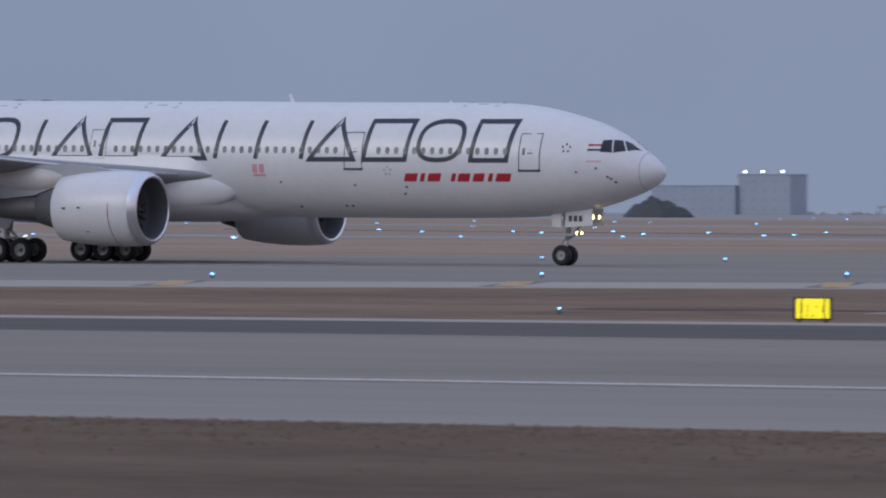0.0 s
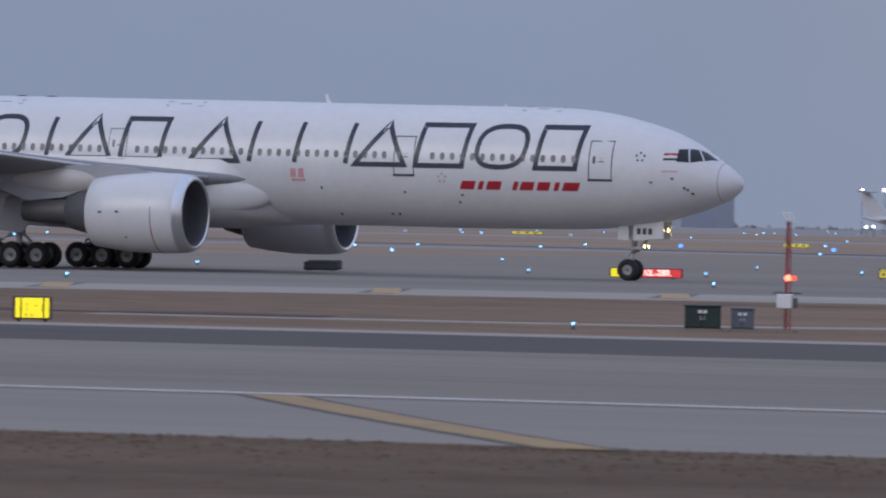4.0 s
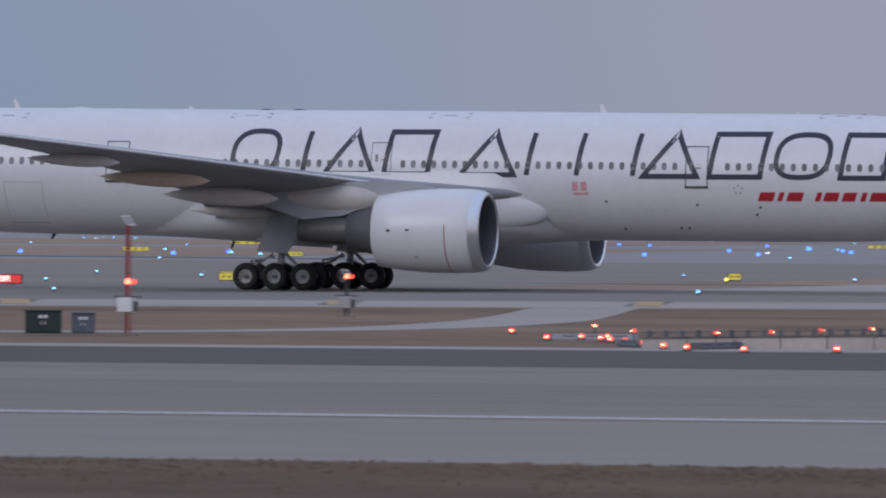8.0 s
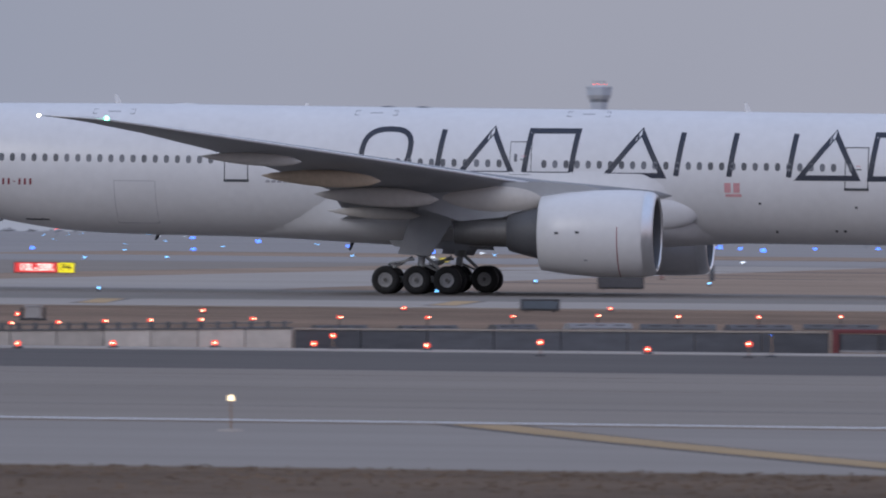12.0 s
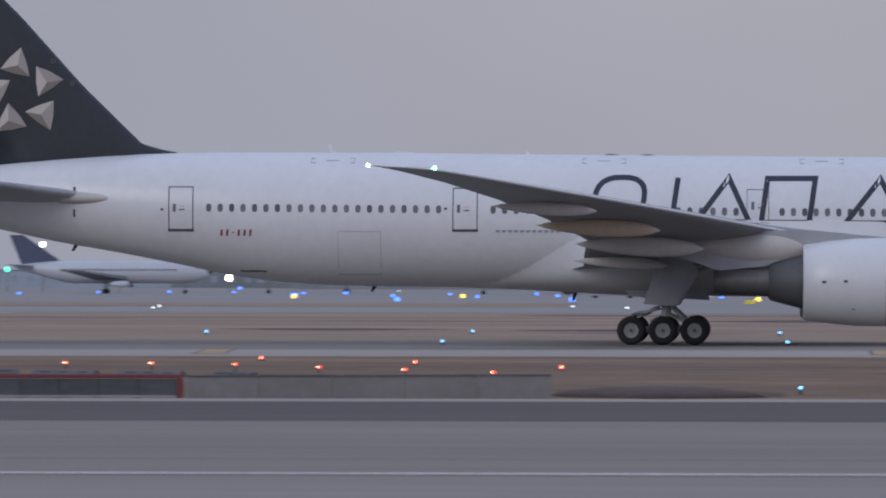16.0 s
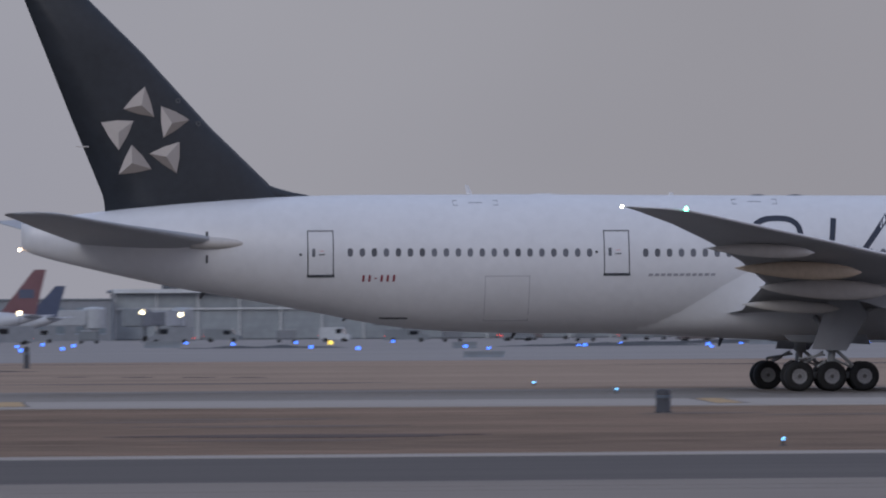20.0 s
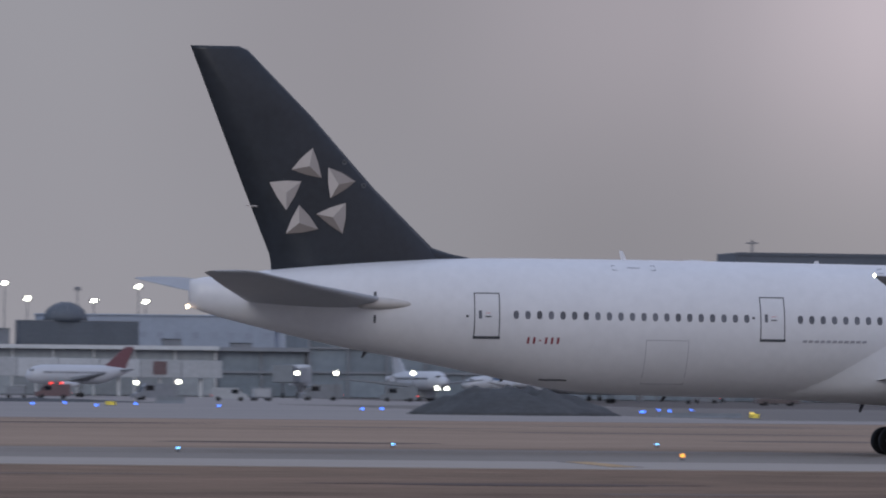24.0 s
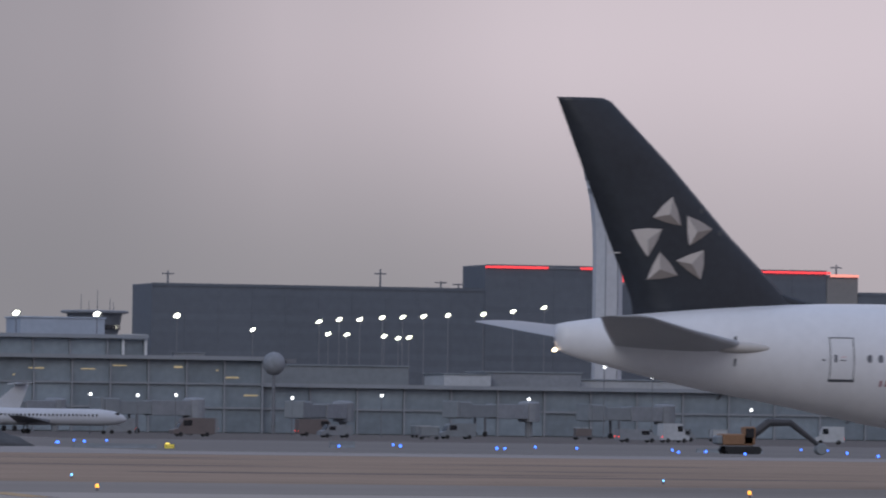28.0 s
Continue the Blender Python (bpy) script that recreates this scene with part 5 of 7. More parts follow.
# lamps on short stakes before the low walls
def stake_lamp(x, y, high, glass, bulb, label):
    b = thing("stake_lamp", label, "lamp", pose(x, y, 0.036), "lamps on stakes")
    part("base", lathe(bmesh.new(), [(0, 0.13), (0.03, 0.12), (0.05, 0.03)], 12, "z", caps=(True, True)), HOUSING, b)
    part("stake", tube(bmesh.new(), (0, 0, 0.04), (0, 0, high), 0.018, 0.014, 8), STAKE, b)
    r, h = (0.07, 0.1) if bulb else (0.014, 0.03)
    lamp = part("lamp", lathe(bmesh.new(), [(high - 0.3 * h, r * 0.7), (high, r), (high + 0.6 * h, r), (high + 0.9 * h, r * 0.6), (high + h, 0.004)], 14, "z", caps=(True, True)), glass, b, "lit lamp glass", smooth=True)
    if bulb:
        part("bulb", lathe(bmesh.new(), [(high + 0.01, 0.005), (high + 0.015, 0.036), (high + 0.045, 0.036), (high + 0.05, 0.005)], 10, "z"), bulb, lamp, at=pose(0, -0.046, 0))


STAKE = material("faded_tan_stake", (0.3, 0.2, 0.14), 0.6, vary=0.2, scale=3)
for x, y in ((-31.2, 171.2), (-25.0, 164.4), (-20.2, 165.5)):
    stake_lamp(x, y, 0.29, RED_LAMP, RED_BULB, "lit red lamp on a short tan stake")
stake_lamp(-19.8, 166.7, 0.5, BLUE_LAMP, None, "small lit blue lamp on a tan stake")


# low walls along the far edge of the shoulder
def wall_y(x):
    return dark_far(x) + 1.3


def low_wall(x0, x1, h0, h1, n, mat, label, posts):
    """A low retaining wall of panels with a coping, and posts on top where it has them."""
    w = thing("low_wall", label, "wall", pose(0, 0, 0.0))
    for k in range(n):
        a, b = x0 + (x1 - x0) * k / n + 0.015, x0 + (x1 - x0) * (k + 1) / n - 0.015
        ha, hb = (h0 + (h1 - h0) * (q - x0) / (x1 - x0) for q in (a, b))
        bm = bmesh.new()
        loft(bm, [[(q, wall_y(q), 0), (q, wall_y(q) + 0.2, 0), (q, wall_y(q) + 0.2, h), (q, wall_y(q), h)] for q, h in ((a, ha), (b, hb))])
        part("panel", bm, mat, w)
        bm = bmesh.new()
        loft(bm, [[(q, wall_y(q) - 0.03, h), (q, wall_y(q) + 0.23, h), (q, wall_y(q) + 0.23, h + 0.04), (q, wall_y(q) - 0.03, h + 0.04)] for q, h in ((a, ha), (b, hb))])
        part("coping", bm, BARRIER_DARK if posts or mat == WALL_MID else CONCRETE_PALE, w)
    for k in range(posts):
        q = x0 + (x1 - x0) * (k + 0.5) / posts
        h = h0 + (h1 - h0) * (q - x0) / (x1 - x0) + 0.04
        part("post", box(q - 0.05, q + 0.05, wall_y(q) + 0.03, wall_y(q) + 0.12, h, h + 0.16), BARRIER_DARK, w)
    if posts:
        bm = bmesh.new()
        loft(bm, [[(q, wall_y(q) + 0.05, h), (q, wall_y(q) + 0.09, h), (q, wall_y(q) + 0.09, h + 0.03), (q, wall_y(q) + 0.05, h + 0.03)] for q, h in ((x0, h0 + 0.14), (x1, h1 + 0.14))])
        part("rail", bm, BARRIER_DARK, w)


SLATE_WALL = material("dark_slate_wall", (0.085, 0.09, 0.105), 0.8, vary=0.25, scale=0.6, stretch=(0.3, 1, 1), random_piece=0.15)
WALL_PANEL = material("pale_wall_panel", (0.5, 0.46, 0.43), 0.75, vary=0.15, scale=0.5, random_piece=0.14)
WALL_MID = material("weathered_grey_wall", (0.2, 0.192, 0.19), 0.8, vary=0.15, scale=0.4, random_piece=0.06)
low_wall(-46.4, -32.4, 0.26, 0.5, 12, WALL_PANEL, "pale concrete retaining wall with posts on its coping", 34)
low_wall(-32.35, -19.2, 0.48, 0.52, 8, SLATE_WALL, "dark slate-grey low wall beside the runway shoulder", 0)
low_wall(-13.9, -4.9, 0.56, 0.6, 5, WALL_MID, "grey concrete low wall ending in bare earth", 0)
# long red-framed barrier
frame_b = thing("red_barrier", "long low red-framed barrier with grey panels", "barrier", pose(-16.55, 173.9, 0.0, 0, 0, 5))
RED_DULL = material("dull_red_frame_paint", (0.15, 0.035, 0.04), 0.6, vary=0.25, scale=1.2)
part("top_rail", box(-2.55, 2.55, -0.1, 0.1, 0.52, 0.62, 0.02), RED_DULL, frame_b)
for k in (-2.5, 2.5):
    part("end_post", box(k - 0.08, k + 0.08, -0.12, 0.12, 0, 0.62, 0.02), RED_DULL, frame_b)
for k in range(5):
    part("panel", box(-2.42 + k * 0.97, -1.45 + k * 0.97, -0.03, 0.03, 0.06, 0.5), SLATE_WALL, frame_b)
    part("post", box(-2.44 + k * 0.97, -2.38 + k * 0.97, -0.05, 0.05, 0, 0.5), HOUSING, frame_b)
part("lower_rail", box(-2.4, 2.4, -0.06, -0.03, 0.05, 0.1), BARRIER_WHITE, frame_b)
# small white hut and marker posts
hut = thing("junction_box", "small grey junction box between two dark posts", "box", pose(-49.8, 220.0, 0, 0, 0, 10))
part("plinth", box(-0.42, 0.42, -0.25, 0.25, 0, 0.07), HOUSING, hut)
part("body", box(-0.25, 0.25, -0.18, 0.18, 0.07, 0.44, 0.02), BOX_GREY, hut)
part("lid", box(-0.29, 0.29, -0.21, 0.21, 0.44, 0.48, 0.01), BOX_GREY, hut)
for k in (-0.36, 0.36):
    part("side_post", box(k - 0.04, k + 0.04, -0.06, 0.06, 0.07, 0.42), HOUSING, hut)


def marker_post(x, y, r, h, z=0.0):
    m = thing("marker_post", "dark round marker post beside the taxiway", "post", pose(x, y, z), "marker posts")
    bm = bmesh.new()
    lathe(bm, [(0, r * 1.15), (0.05, r * 1.1), (0.06, r), (h * 0.9, r * 0.95), (h, r * 0.7)], 20, "z", caps=(True, True))
    part("body", bm, HOUSING, m, smooth=True)
    bm = bmesh.new()
    lathe(bm, [(h * 0.62, r * 0.99), (h * 0.62, r * 1.03), (h * 0.75, r * 1.02), (h * 0.75, r * 0.97)], 20, "z")
    part("band", bm, SLATE_BOX, m)


marker_post(27.0, 252.2, 0.26, 0.8)
marker_post(12.1, 552, 0.22, 1.7)
marker_post(-56.2, 441, 0.15, 1.0)

# dark patches of bare earth and drain covers on the grass
DARK_EARTH = material("dark_bare_earth", (0.08, 0.052, 0.042), 0.95, vary=0.35, scale=0.3, bump=0.05)
EARTH = material("bare_earth", (0.135, 0.098, 0.077), 0.95, vary=0.35, scale=0.3, bump=0.05)
rng = random.Random(11)


def earth_patch(x, y, rx, ry, h=0.04, mat=None):
    bm = bmesh.new()
    rings = []
    for q, z in ((1.0, -0.02), (0.85, h * 0.6), (0.5, h), (0.1, h * 1.1)):
        rings.append([(x + math.cos(a) * rx * q * (1 + 0.22 * math.sin(3 * a + x) + 0.1 * math.sin(7 * a)), y + math.sin(a) * ry * q * (1 + 0.2 * math.sin(2 * a + y)), z) for a in (k * math.tau / 20 for k in range(20))])
    loft(bm, rings)
    tagged(new("earth_patch", mesh_of(bm, "earth_patch", mat or EARTH, smooth=True)), "patch of bare dark earth in the grass", "earth", kind="structure")


earth_patch(-2.2, 181, 2.6, 4, 0.22, DARK_EARTH)
for x, y, rx, ry in ((-1.4, 183, 2.8, 5), (-93, 188, 5, 3), (-84, 190, 4, 3), (4, 520, 9, 14), (12.6, 448.0, 1.15, 2.6), (16.4, 444.2, 1.15, 2.6), (19.9, 440.6, 1.15, 2.6), (22.9, 437.5, 1.15, 2.6), (-8, 420, 6, 9), (-25, 425, 7, 9), (64, 380, 8, 6), (44, 225, 6, 2.5), (12, 205, 5, 3), (-10, 600, 12, 10), (75, 560, 16, 9)):
    earth_patch(x, y, rx, ry, 0.04, DARK_EARTH)


rng = random.Random(52)
for k in range(22):
    earth_patch(rng.uniform(-110, 170), rng.uniform(380, 620), rng.uniform(6, 17), rng.uniform(3, 8), rng.uniform(0.02, 0.035))
for k in range(9):
    earth_patch(rng.uniform(-5, 60), rng.uniform(190, 255), rng.uniform(2, 5), rng.uniform(1, 2.2), rng.uniform(0.015, 0.025))


# ---- taxiway and runway lights ----
def field_light(lamp, label, r=0.075):
    t = thing("taxiway_light", label, "light", None, "airfield lights")
    bm = bmesh.new()
    lathe(bm, [(0, 0.1), (0.02, 0.09), (0.03, 0.035), (0.13, 0.03)], 10, "z", caps=(True, True))
    part("stem", bm, HOUSING, t)
    bm = bmesh.new()
    lathe(bm, [(0.13, r * 0.7), (0.15, r), (0.15 + r * 1.2, r), (0.15 + r * 1.7, r * 0.5), (0.15 + r * 1.75, 0.004)], 12, "z", caps=(True, True))
    part("lens", bm, lamp, t, smooth=True)
    return t


def spread(lamp, label, places, r=0.075, z=None):
    source = field_light(lamp, label, r)
    for k, (x, y) in enumerate(places):
        if 321 < y < 339:  # beside the wheel track, not on it
            x, y = x * 321 / y, 321
        at = pose(x, y, apron_z(y) if y > 640 else 0.03)
        if k == 0:
            source.matrix_basis = at
        else:
            copy_thing(source, at)


NEAR_A = ((-141.1, 269.1), (-150.3, 256.8), (-177.6, 361.1), (-91.3, 175.2), (-190.8, 363.9), (-132.2, 280.9), (-165.3, 368.7), (-68.2, 176.8), (-182.5, 459.1), (-143.1, 363.9), (-162.3, 429.7), (-133.0, 364.9),
          (-110.6, 304.5), (-137.7, 405.2), (-123.3, 375.3), (-153.9, 431.8), (-115.3, 434.4), (-82.7, 314.2), (-44.6, 178.5), (-97.0, 404.5), (-132.4, 565.5), (-69.4, 320.2), (-69.7, 397.4), (-54.3, 324.8))
NEAR_B = ((-50.0, 391.3), (-60.4, 395.2), (-29.2, 379.0), (-15.2, 387.0), (-14.1, 324.2), (1.6, 379.4), (1.7, 323.4), (1.3, 182.7), (32.9, 361.5), (32.8, 321.9), (22.1, 182.9), (80.1, 363.0), (111.9, 364.1), (49, 322), (64, 350))
spread(CYAN_LAMP, "lit blue taxiway edge light", [p for p in NEAR_A if p[1] > 230], 0.048)
spread(CYAN_LAMP, "small lit blue light beside the runway", [p for p in NEAR_A + NEAR_B if p[1] <= 230], 0.03)
spread(CYAN_LAMP, "lit blue taxiway edge light on a short stem", [p for p in NEAR_B if p[1] > 230], 0.048)
FAR_A = ((-396, 774), (-366, 723), (-375, 758), (-340, 701), (-344, 717), (-367, 774), (-435, 785), (-408, 747), (-402, 759), (-386, 736), (-538, 1165), (-318, 707), (-265, 628), (-227, 546), (-279, 678), (-270, 690), (-452, 1093),
         (-483, 1194), (-477, 1217), (-458, 1202), (-317, 694), (-431, 1100), (-405, 1048), (-288, 750), (-373, 994), (-382, 1041), (-291, 842), (-259, 773), (-244, 738))
FAR_B = ((-275, 746), (-251, 729), (-256, 763), (-300, 1090), (-206, 759), (-283, 1046), (-227, 878), (-197, 775), (-266, 1052), (-204, 849), (-214, 886), (-191, 843), (-157, 1082), (-147, 1045), (-133, 1053), (-128, 1037), (-172, 848),
         (-180, 999), (-199, 1156), (-165, 1003), (-167, 1089), (-155, 1069), (-144, 1140), (-68, 1058), (-65, 1138), (-143, 1047), (-136, 1070), (-119, 1056), (-112, 1080), (-105, 1136), (-96, 1166), (-85, 1163), (-70, 1107), (-46, 1084))
FAR_C = ((-68, 1050), (-64, 1116), (-51, 1008), (-38, 985), (-33, 1094), (-28, 1028), (-25, 1112), (-4, 981), (12, 968), (20, 960), (18, 845), (25, 1024), (24, 885), (28, 975), (42, 1067), (47, 1058), (51, 1001), (63, 1053), (55, 890), (58, 849), (79, 1076), (74, 887), (91, 908), (108, 918))
FAR_D = ((73, 843), (90, 906), (102, 968), (101, 856), (115, 940), (115, 882), (120, 885), (140, 1011), (129, 920), (123, 851), (136, 905), (140, 864), (150, 822), (154, 831), (168, 827), (185, 891), (163, 803), (181, 811), (191, 841), (223, 841), (222, 811), (225, 781))
FAR_E = ((181, 812), (195, 864), (201, 872), (210, 794), (229, 859), (230, 843), (228, 788), (243, 826), (243, 809), (250, 794), (235, 745), (244, 763), (236, 725), (280, 836), (281, 829), (261, 764), (246, 711))
spread(CYAN_LAMP, "lit pale blue light far across the field", FAR_A, 0.1)
spread(BLUE_LAMP, "lit blue light beyond the connectors", FAR_B, 0.2)
spread(BLUE_LAMP, "lit deep blue light at the apron edge", FAR_C, 0.22)
spread(BLUE_LAMP, "lit blue taxiway light along the apron", FAR_D, 0.16)
spread(BLUE_LAMP, "lit blue taxiway light before the terminal", FAR_E, 0.14)
spread(YELLOW_LAMP, "lit yellow light on the apron", ((1, 893), (66, 1021), (175, 733), (255, 778), (-62, 960), (-40, 985)), 0.3)
spread(YELLOW_LAMP, "small lit yellow light beside the taxiway", ((-101, 390), (-120, 359)), 0.09)
spread(ORANGE_LAMP, "lit orange light beside the taxiway", ((67, 301), (95, 299)), 0.08)
for x, y, w in ((-283, 808, 5.5), (-347, 1043, 9), (-233, 716, 3.4), (-240, 1019, 8), (-418, 1062, 9), (0, 823, 2.4), (7, 982, 6), (131, 893, 2.2), (174, 728, 1.8), (-107, 644, 1.5)):
    field_sign(x, y, math.degrees(math.atan2(-x, y)), ((w * 0.55, FAR_SIGN, 3),), 0.45, "long lit yellow sign far across the field", apron_z(y) + 0.02)
edge = thing("runway_light", "lit white runway edge light on a thin stem", "light", pose(-19.75, 100.2, 0.03))
part("base", lathe(bmesh.new(), [(0, 0.2), (0.02, 0.18), (0.03, 0.06)], 16, "z", caps=(True, True)), CONCRETE_PALE, edge)
part("stem", tube(bmesh.new(), (0, 0, 0.03), (0, 0, 0.44), 0.014, 0.012, 8), STAKE, edge)
part("lens", lathe(bmesh.new(), [(0.44, 0.035), (0.45, 0.05), (0.49, 0.052), (0.52, 0.02)], 14, "z", caps=(True, True)), EDGE_LAMP, edge, "lit warm white lens", smooth=True)
# the crowd of tiny lights far across the field
rng = random.Random(77)
FAR_WHITE = glow("far_white_lamp", (0.8, 0.88, 1.0), 2.4)
for lamp, label, lo, hi, n, r in ((CYAN_LAMP, "tiny lit blue light far off", -32, -6, 80, 0.085), (FAR_WHITE, "tiny lit white light far off", -32, 0, 30, 0.1), (BLUE_LAMP, "blurred lit blue light on the apron", -14, 2, 16, 0.3)):
    spots = []
    for k in range(n):
        heading, d = radians(rng.uniform(lo, hi)), rng.uniform(650, 1700)
        spots.append((math.sin(heading) * d, math.cos(heading) * d))
    spread(lamp, label, spots, r)


# ---- terminals and the far side of the field ----
# facade glass and WALL_DARK are lightened to carry the distance haze
FACADE = material("hazed_blue_glass_facade", (0.2, 0.24, 0.272), 0.28, vary=0.2, scale=0.12, fine=0.7, random_piece=0.18)
FACADE_LOW = material("hazed_grey_glass_facade", (0.29, 0.32, 0.34), 0.3, vary=0.2, scale=0.12, fine=0.7, random_piece=0.2)
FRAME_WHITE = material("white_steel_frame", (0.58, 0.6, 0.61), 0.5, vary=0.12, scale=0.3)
WALL_PALE = material("pale_metal_wall", (0.43, 0.45, 0.47), 0.6, vary=0.15, scale=0.15, random_piece=0.15)
WALL_GREY = material("grey_wall_panel", (0.225, 0.24, 0.262), 0.7, vary=0.18, scale=0.12, random_piece=0.12)
WALL_DARK = material("hazed_dark_grey_wall", (0.2, 0.22, 0.238), 0.7, vary=0.15, scale=0.08)
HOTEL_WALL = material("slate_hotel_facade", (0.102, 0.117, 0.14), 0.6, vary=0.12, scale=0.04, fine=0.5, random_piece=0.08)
HOTEL_END = material("pale_hotel_end_wall", (0.21, 0.205, 0.2), 0.6, vary=0.1, scale=0.1)
CAB_GLASS = material("bright_cab_glazing", (0.7, 0.72, 0.75), 0.3, vary=0.1, scale=0.3)
# tower and far cladding: distance haze painted in as paler, bluer base colours
TOWER_WALL = material("haze_paled_concrete", (0.46, 0.47, 0.495), 0.7, vary=0.1, scale=0.1)
TOWER_HAZE = material("haze_tower_panel", (0.5, 0.53, 0.58), 0.7, vary=0.08, scale=0.1)
FAR_WALL = material("haze_blue_grey_cladding", (0.34, 0.39, 0.465), 0.7, vary=0.1, scale=0.1, random_piece=0.06)
FAR_BLUE = material("haze_deep_blue_cladding", (0.2, 0.245, 0.31), 0.7, vary=0.1, scale=0.1)
FAR_PALE = material("haze_cladding", (0.38, 0.385, 0.4), 0.7, vary=0.1, scale=0.1)
FRAME_PALE = material("pale_vehicle_paint", (0.42, 0.42, 0.44), 0.5, vary=0.1, scale=0.5)
SPOIL_DARK = material("dull_maroon_panel", (0.15, 0.098, 0.103), 0.6, vary=0.15, scale=0.5)
FAR_PANE = material("haze_dulled_glass", (0.29, 0.33, 0.395), 0.4, vary=0.15, scale=0.3)
BOARD = material("dark_roof_board", (0.11, 0.125, 0.145), 0.7, vary=0.15, scale=0.2)
POLE_GREY = material("grey_pole_steel", (0.17, 0.18, 0.2), 0.5, 0.3, vary=0.15, scale=1)
JET_WHITE = material("white_jet_paint", (0.5, 0.52, 0.56), 0.4, vary=0.06, scale=0.3)
JET_BLUE = material("blue_tail_paint", (0.1, 0.17, 0.3), 0.4, vary=0.15, scale=0.3)
JET_NAVY = material("navy_tail_paint", (0.07, 0.085, 0.14), 0.4, vary=0.15, scale=0.3)
JET_RED = material("red_tail_paint", (0.17, 0.075, 0.088), 0.4, vary=0.15, scale=0.3)
TRUCK_ORANGE = material("orange_machine_paint", (0.23, 0.125, 0.065), 0.5, vary=0.2, scale=0.8)
FLOOD = glow("white_flood_lamp", (1.0, 1.0, 0.82), 9)
FLOOD_WARM = glow("warm_apron_lamp", (1.0, 0.84, 0.52), 8)
FLOOD_DIM = glow("dim_white_lamp", (0.95, 0.97, 1.0), 3.5)
ROOM_LIGHT = glow("warm_room_light", (1.0, 0.8, 0.45), 0.32)
RED_LINE = glow("red_light_line", (1.0, 0.06, 0.07), 1.5)
PINK_LINE = glow("pale_red_light_line", (1.0, 0.33, 0.26), 1.3)
RED_FAR = glow("red_tower_lamp", (1.0, 0.05, 0.03), 3.0)
GREEN_FAR = glow("green_far_lamp", (0.1, 1.0, 0.6), 2.6)
AMBER_FAR = glow("amber_far_lamp", (1.0, 0.42, 0.08), 2.6)
YELLOW_FAR = glow("yellow_far_lamp", (1.0, 0.78, 0.12), 2.4)


def ball(r, sides=10):
    bm = bmesh.new()
    lathe(bm, [(r * math.sin(a), max(0.004, r * math.cos(a))) for a in (k * math.pi / 8 - math.pi / 2 for k in range(9))], sides, "z", caps=(True, True))
    return bm


# light masts
def light_mast(x, y, top, lit, lamp=None, size=0.42):
    base = apron_z(y)
    m = thing("light_mast", "tall grey floodlight mast with " + ("lit white lamps" if lit else "unlit lamps"), "light mast", pose(x, y, base, 0, 0, -math.degrees(math.atan2(x, y))), "floodlight masts")
    h = top - base
    part("pole", tube(bmesh.new(), (0, 0, 0), (0, 0, h - 0.3), 0.17, 0.1, 8), POLE_GREY, m)
    part("head_frame", box(-0.9, 0.9, -0.15, 0.15, h - 0.5, h - 0.3), POLE_GREY, m)
    for k in range(3 if lit else 2):
        u = (k - (1 if lit else 0.5)) * 0.62
        lampbox = part("lamp_head", box(u - 0.3, u + 0.3, -0.2, 0.25, h - 0.3, h + 0.25, 0.05), POLE_GREY, m)
        if lit:
            part("lamp", ball(size * (1.15 if k == 1 else 0.6)), lamp or FLOOD, lampbox, "lit white lamp", smooth=True, at=pose(u * 0.7, -0.5, h - 0.05 + 0.22 * (k - 1)))
    return m


for x in (125.8, 142.3, 153.4, 170.0, 183.6, 198.4):
    light_mast(x, 1500, 24.4, True)
for x, z in ((193.0, 21.2), (203.3, 21.2), (217.5, 20.9), (227.0, 24.0), (228.6, 20.8)):
    light_mast(x, 1500, z, True)
for x in (275.9, 292.5, 309.9, 363.2):
    light_mast(x, 1500, 26.0, True)
for x in (300.1, 316.4):  # nearer, before the ramp tower
    light_mast(x, 1375, 24.1, True)
for x in (127.4, 139.9, 158.1, 172.7, 214.0, 245.7, 255.9, 269.1, 284.7, 295.7, 306.0, 320.8):
    light_mast(x, 1500, 23.5, False)
for x, z in ((405.7, 24.6), (421.6, 26.7), (426.4, 27.3), (431.4, 27.4), (436.8, 27.9), (441.7, 28.1), (446.8, 28.3), (452.7, 28.7), (461.3, 29.1), (468.5, 29.9), (476.1, 30.9), (423.8, 23.9), (428.3, 23.8), (437.3, 23.6), (440.7, 23.2), (443.3, 23.4)):
    light_mast(x, 1600, z, True, size=0.3)


def apron_lamp(x, y, z, lamp, r, name="apron_lamp"):
    base = apron_z(y)
    a = thing(name, "lit lamp on a thin post above the apron", "lamp", pose(x, y, base), "apron lamps")
    part("post", tube(bmesh.new(), (0, 0.12, 0), (0, 0.12, z - base), 0.09, 0.06, 6), POLE_GREY, a)
    part("hood", box(-r, r, -0.1, 0.5, z - base + r * 0.7, z - base + r * 0.7 + 0.1), POLE_GREY, a)
    part("lamp", ball(r), lamp, a, "lit lamp", smooth=True, at=pose(0, -0.1, z - base))
    return a


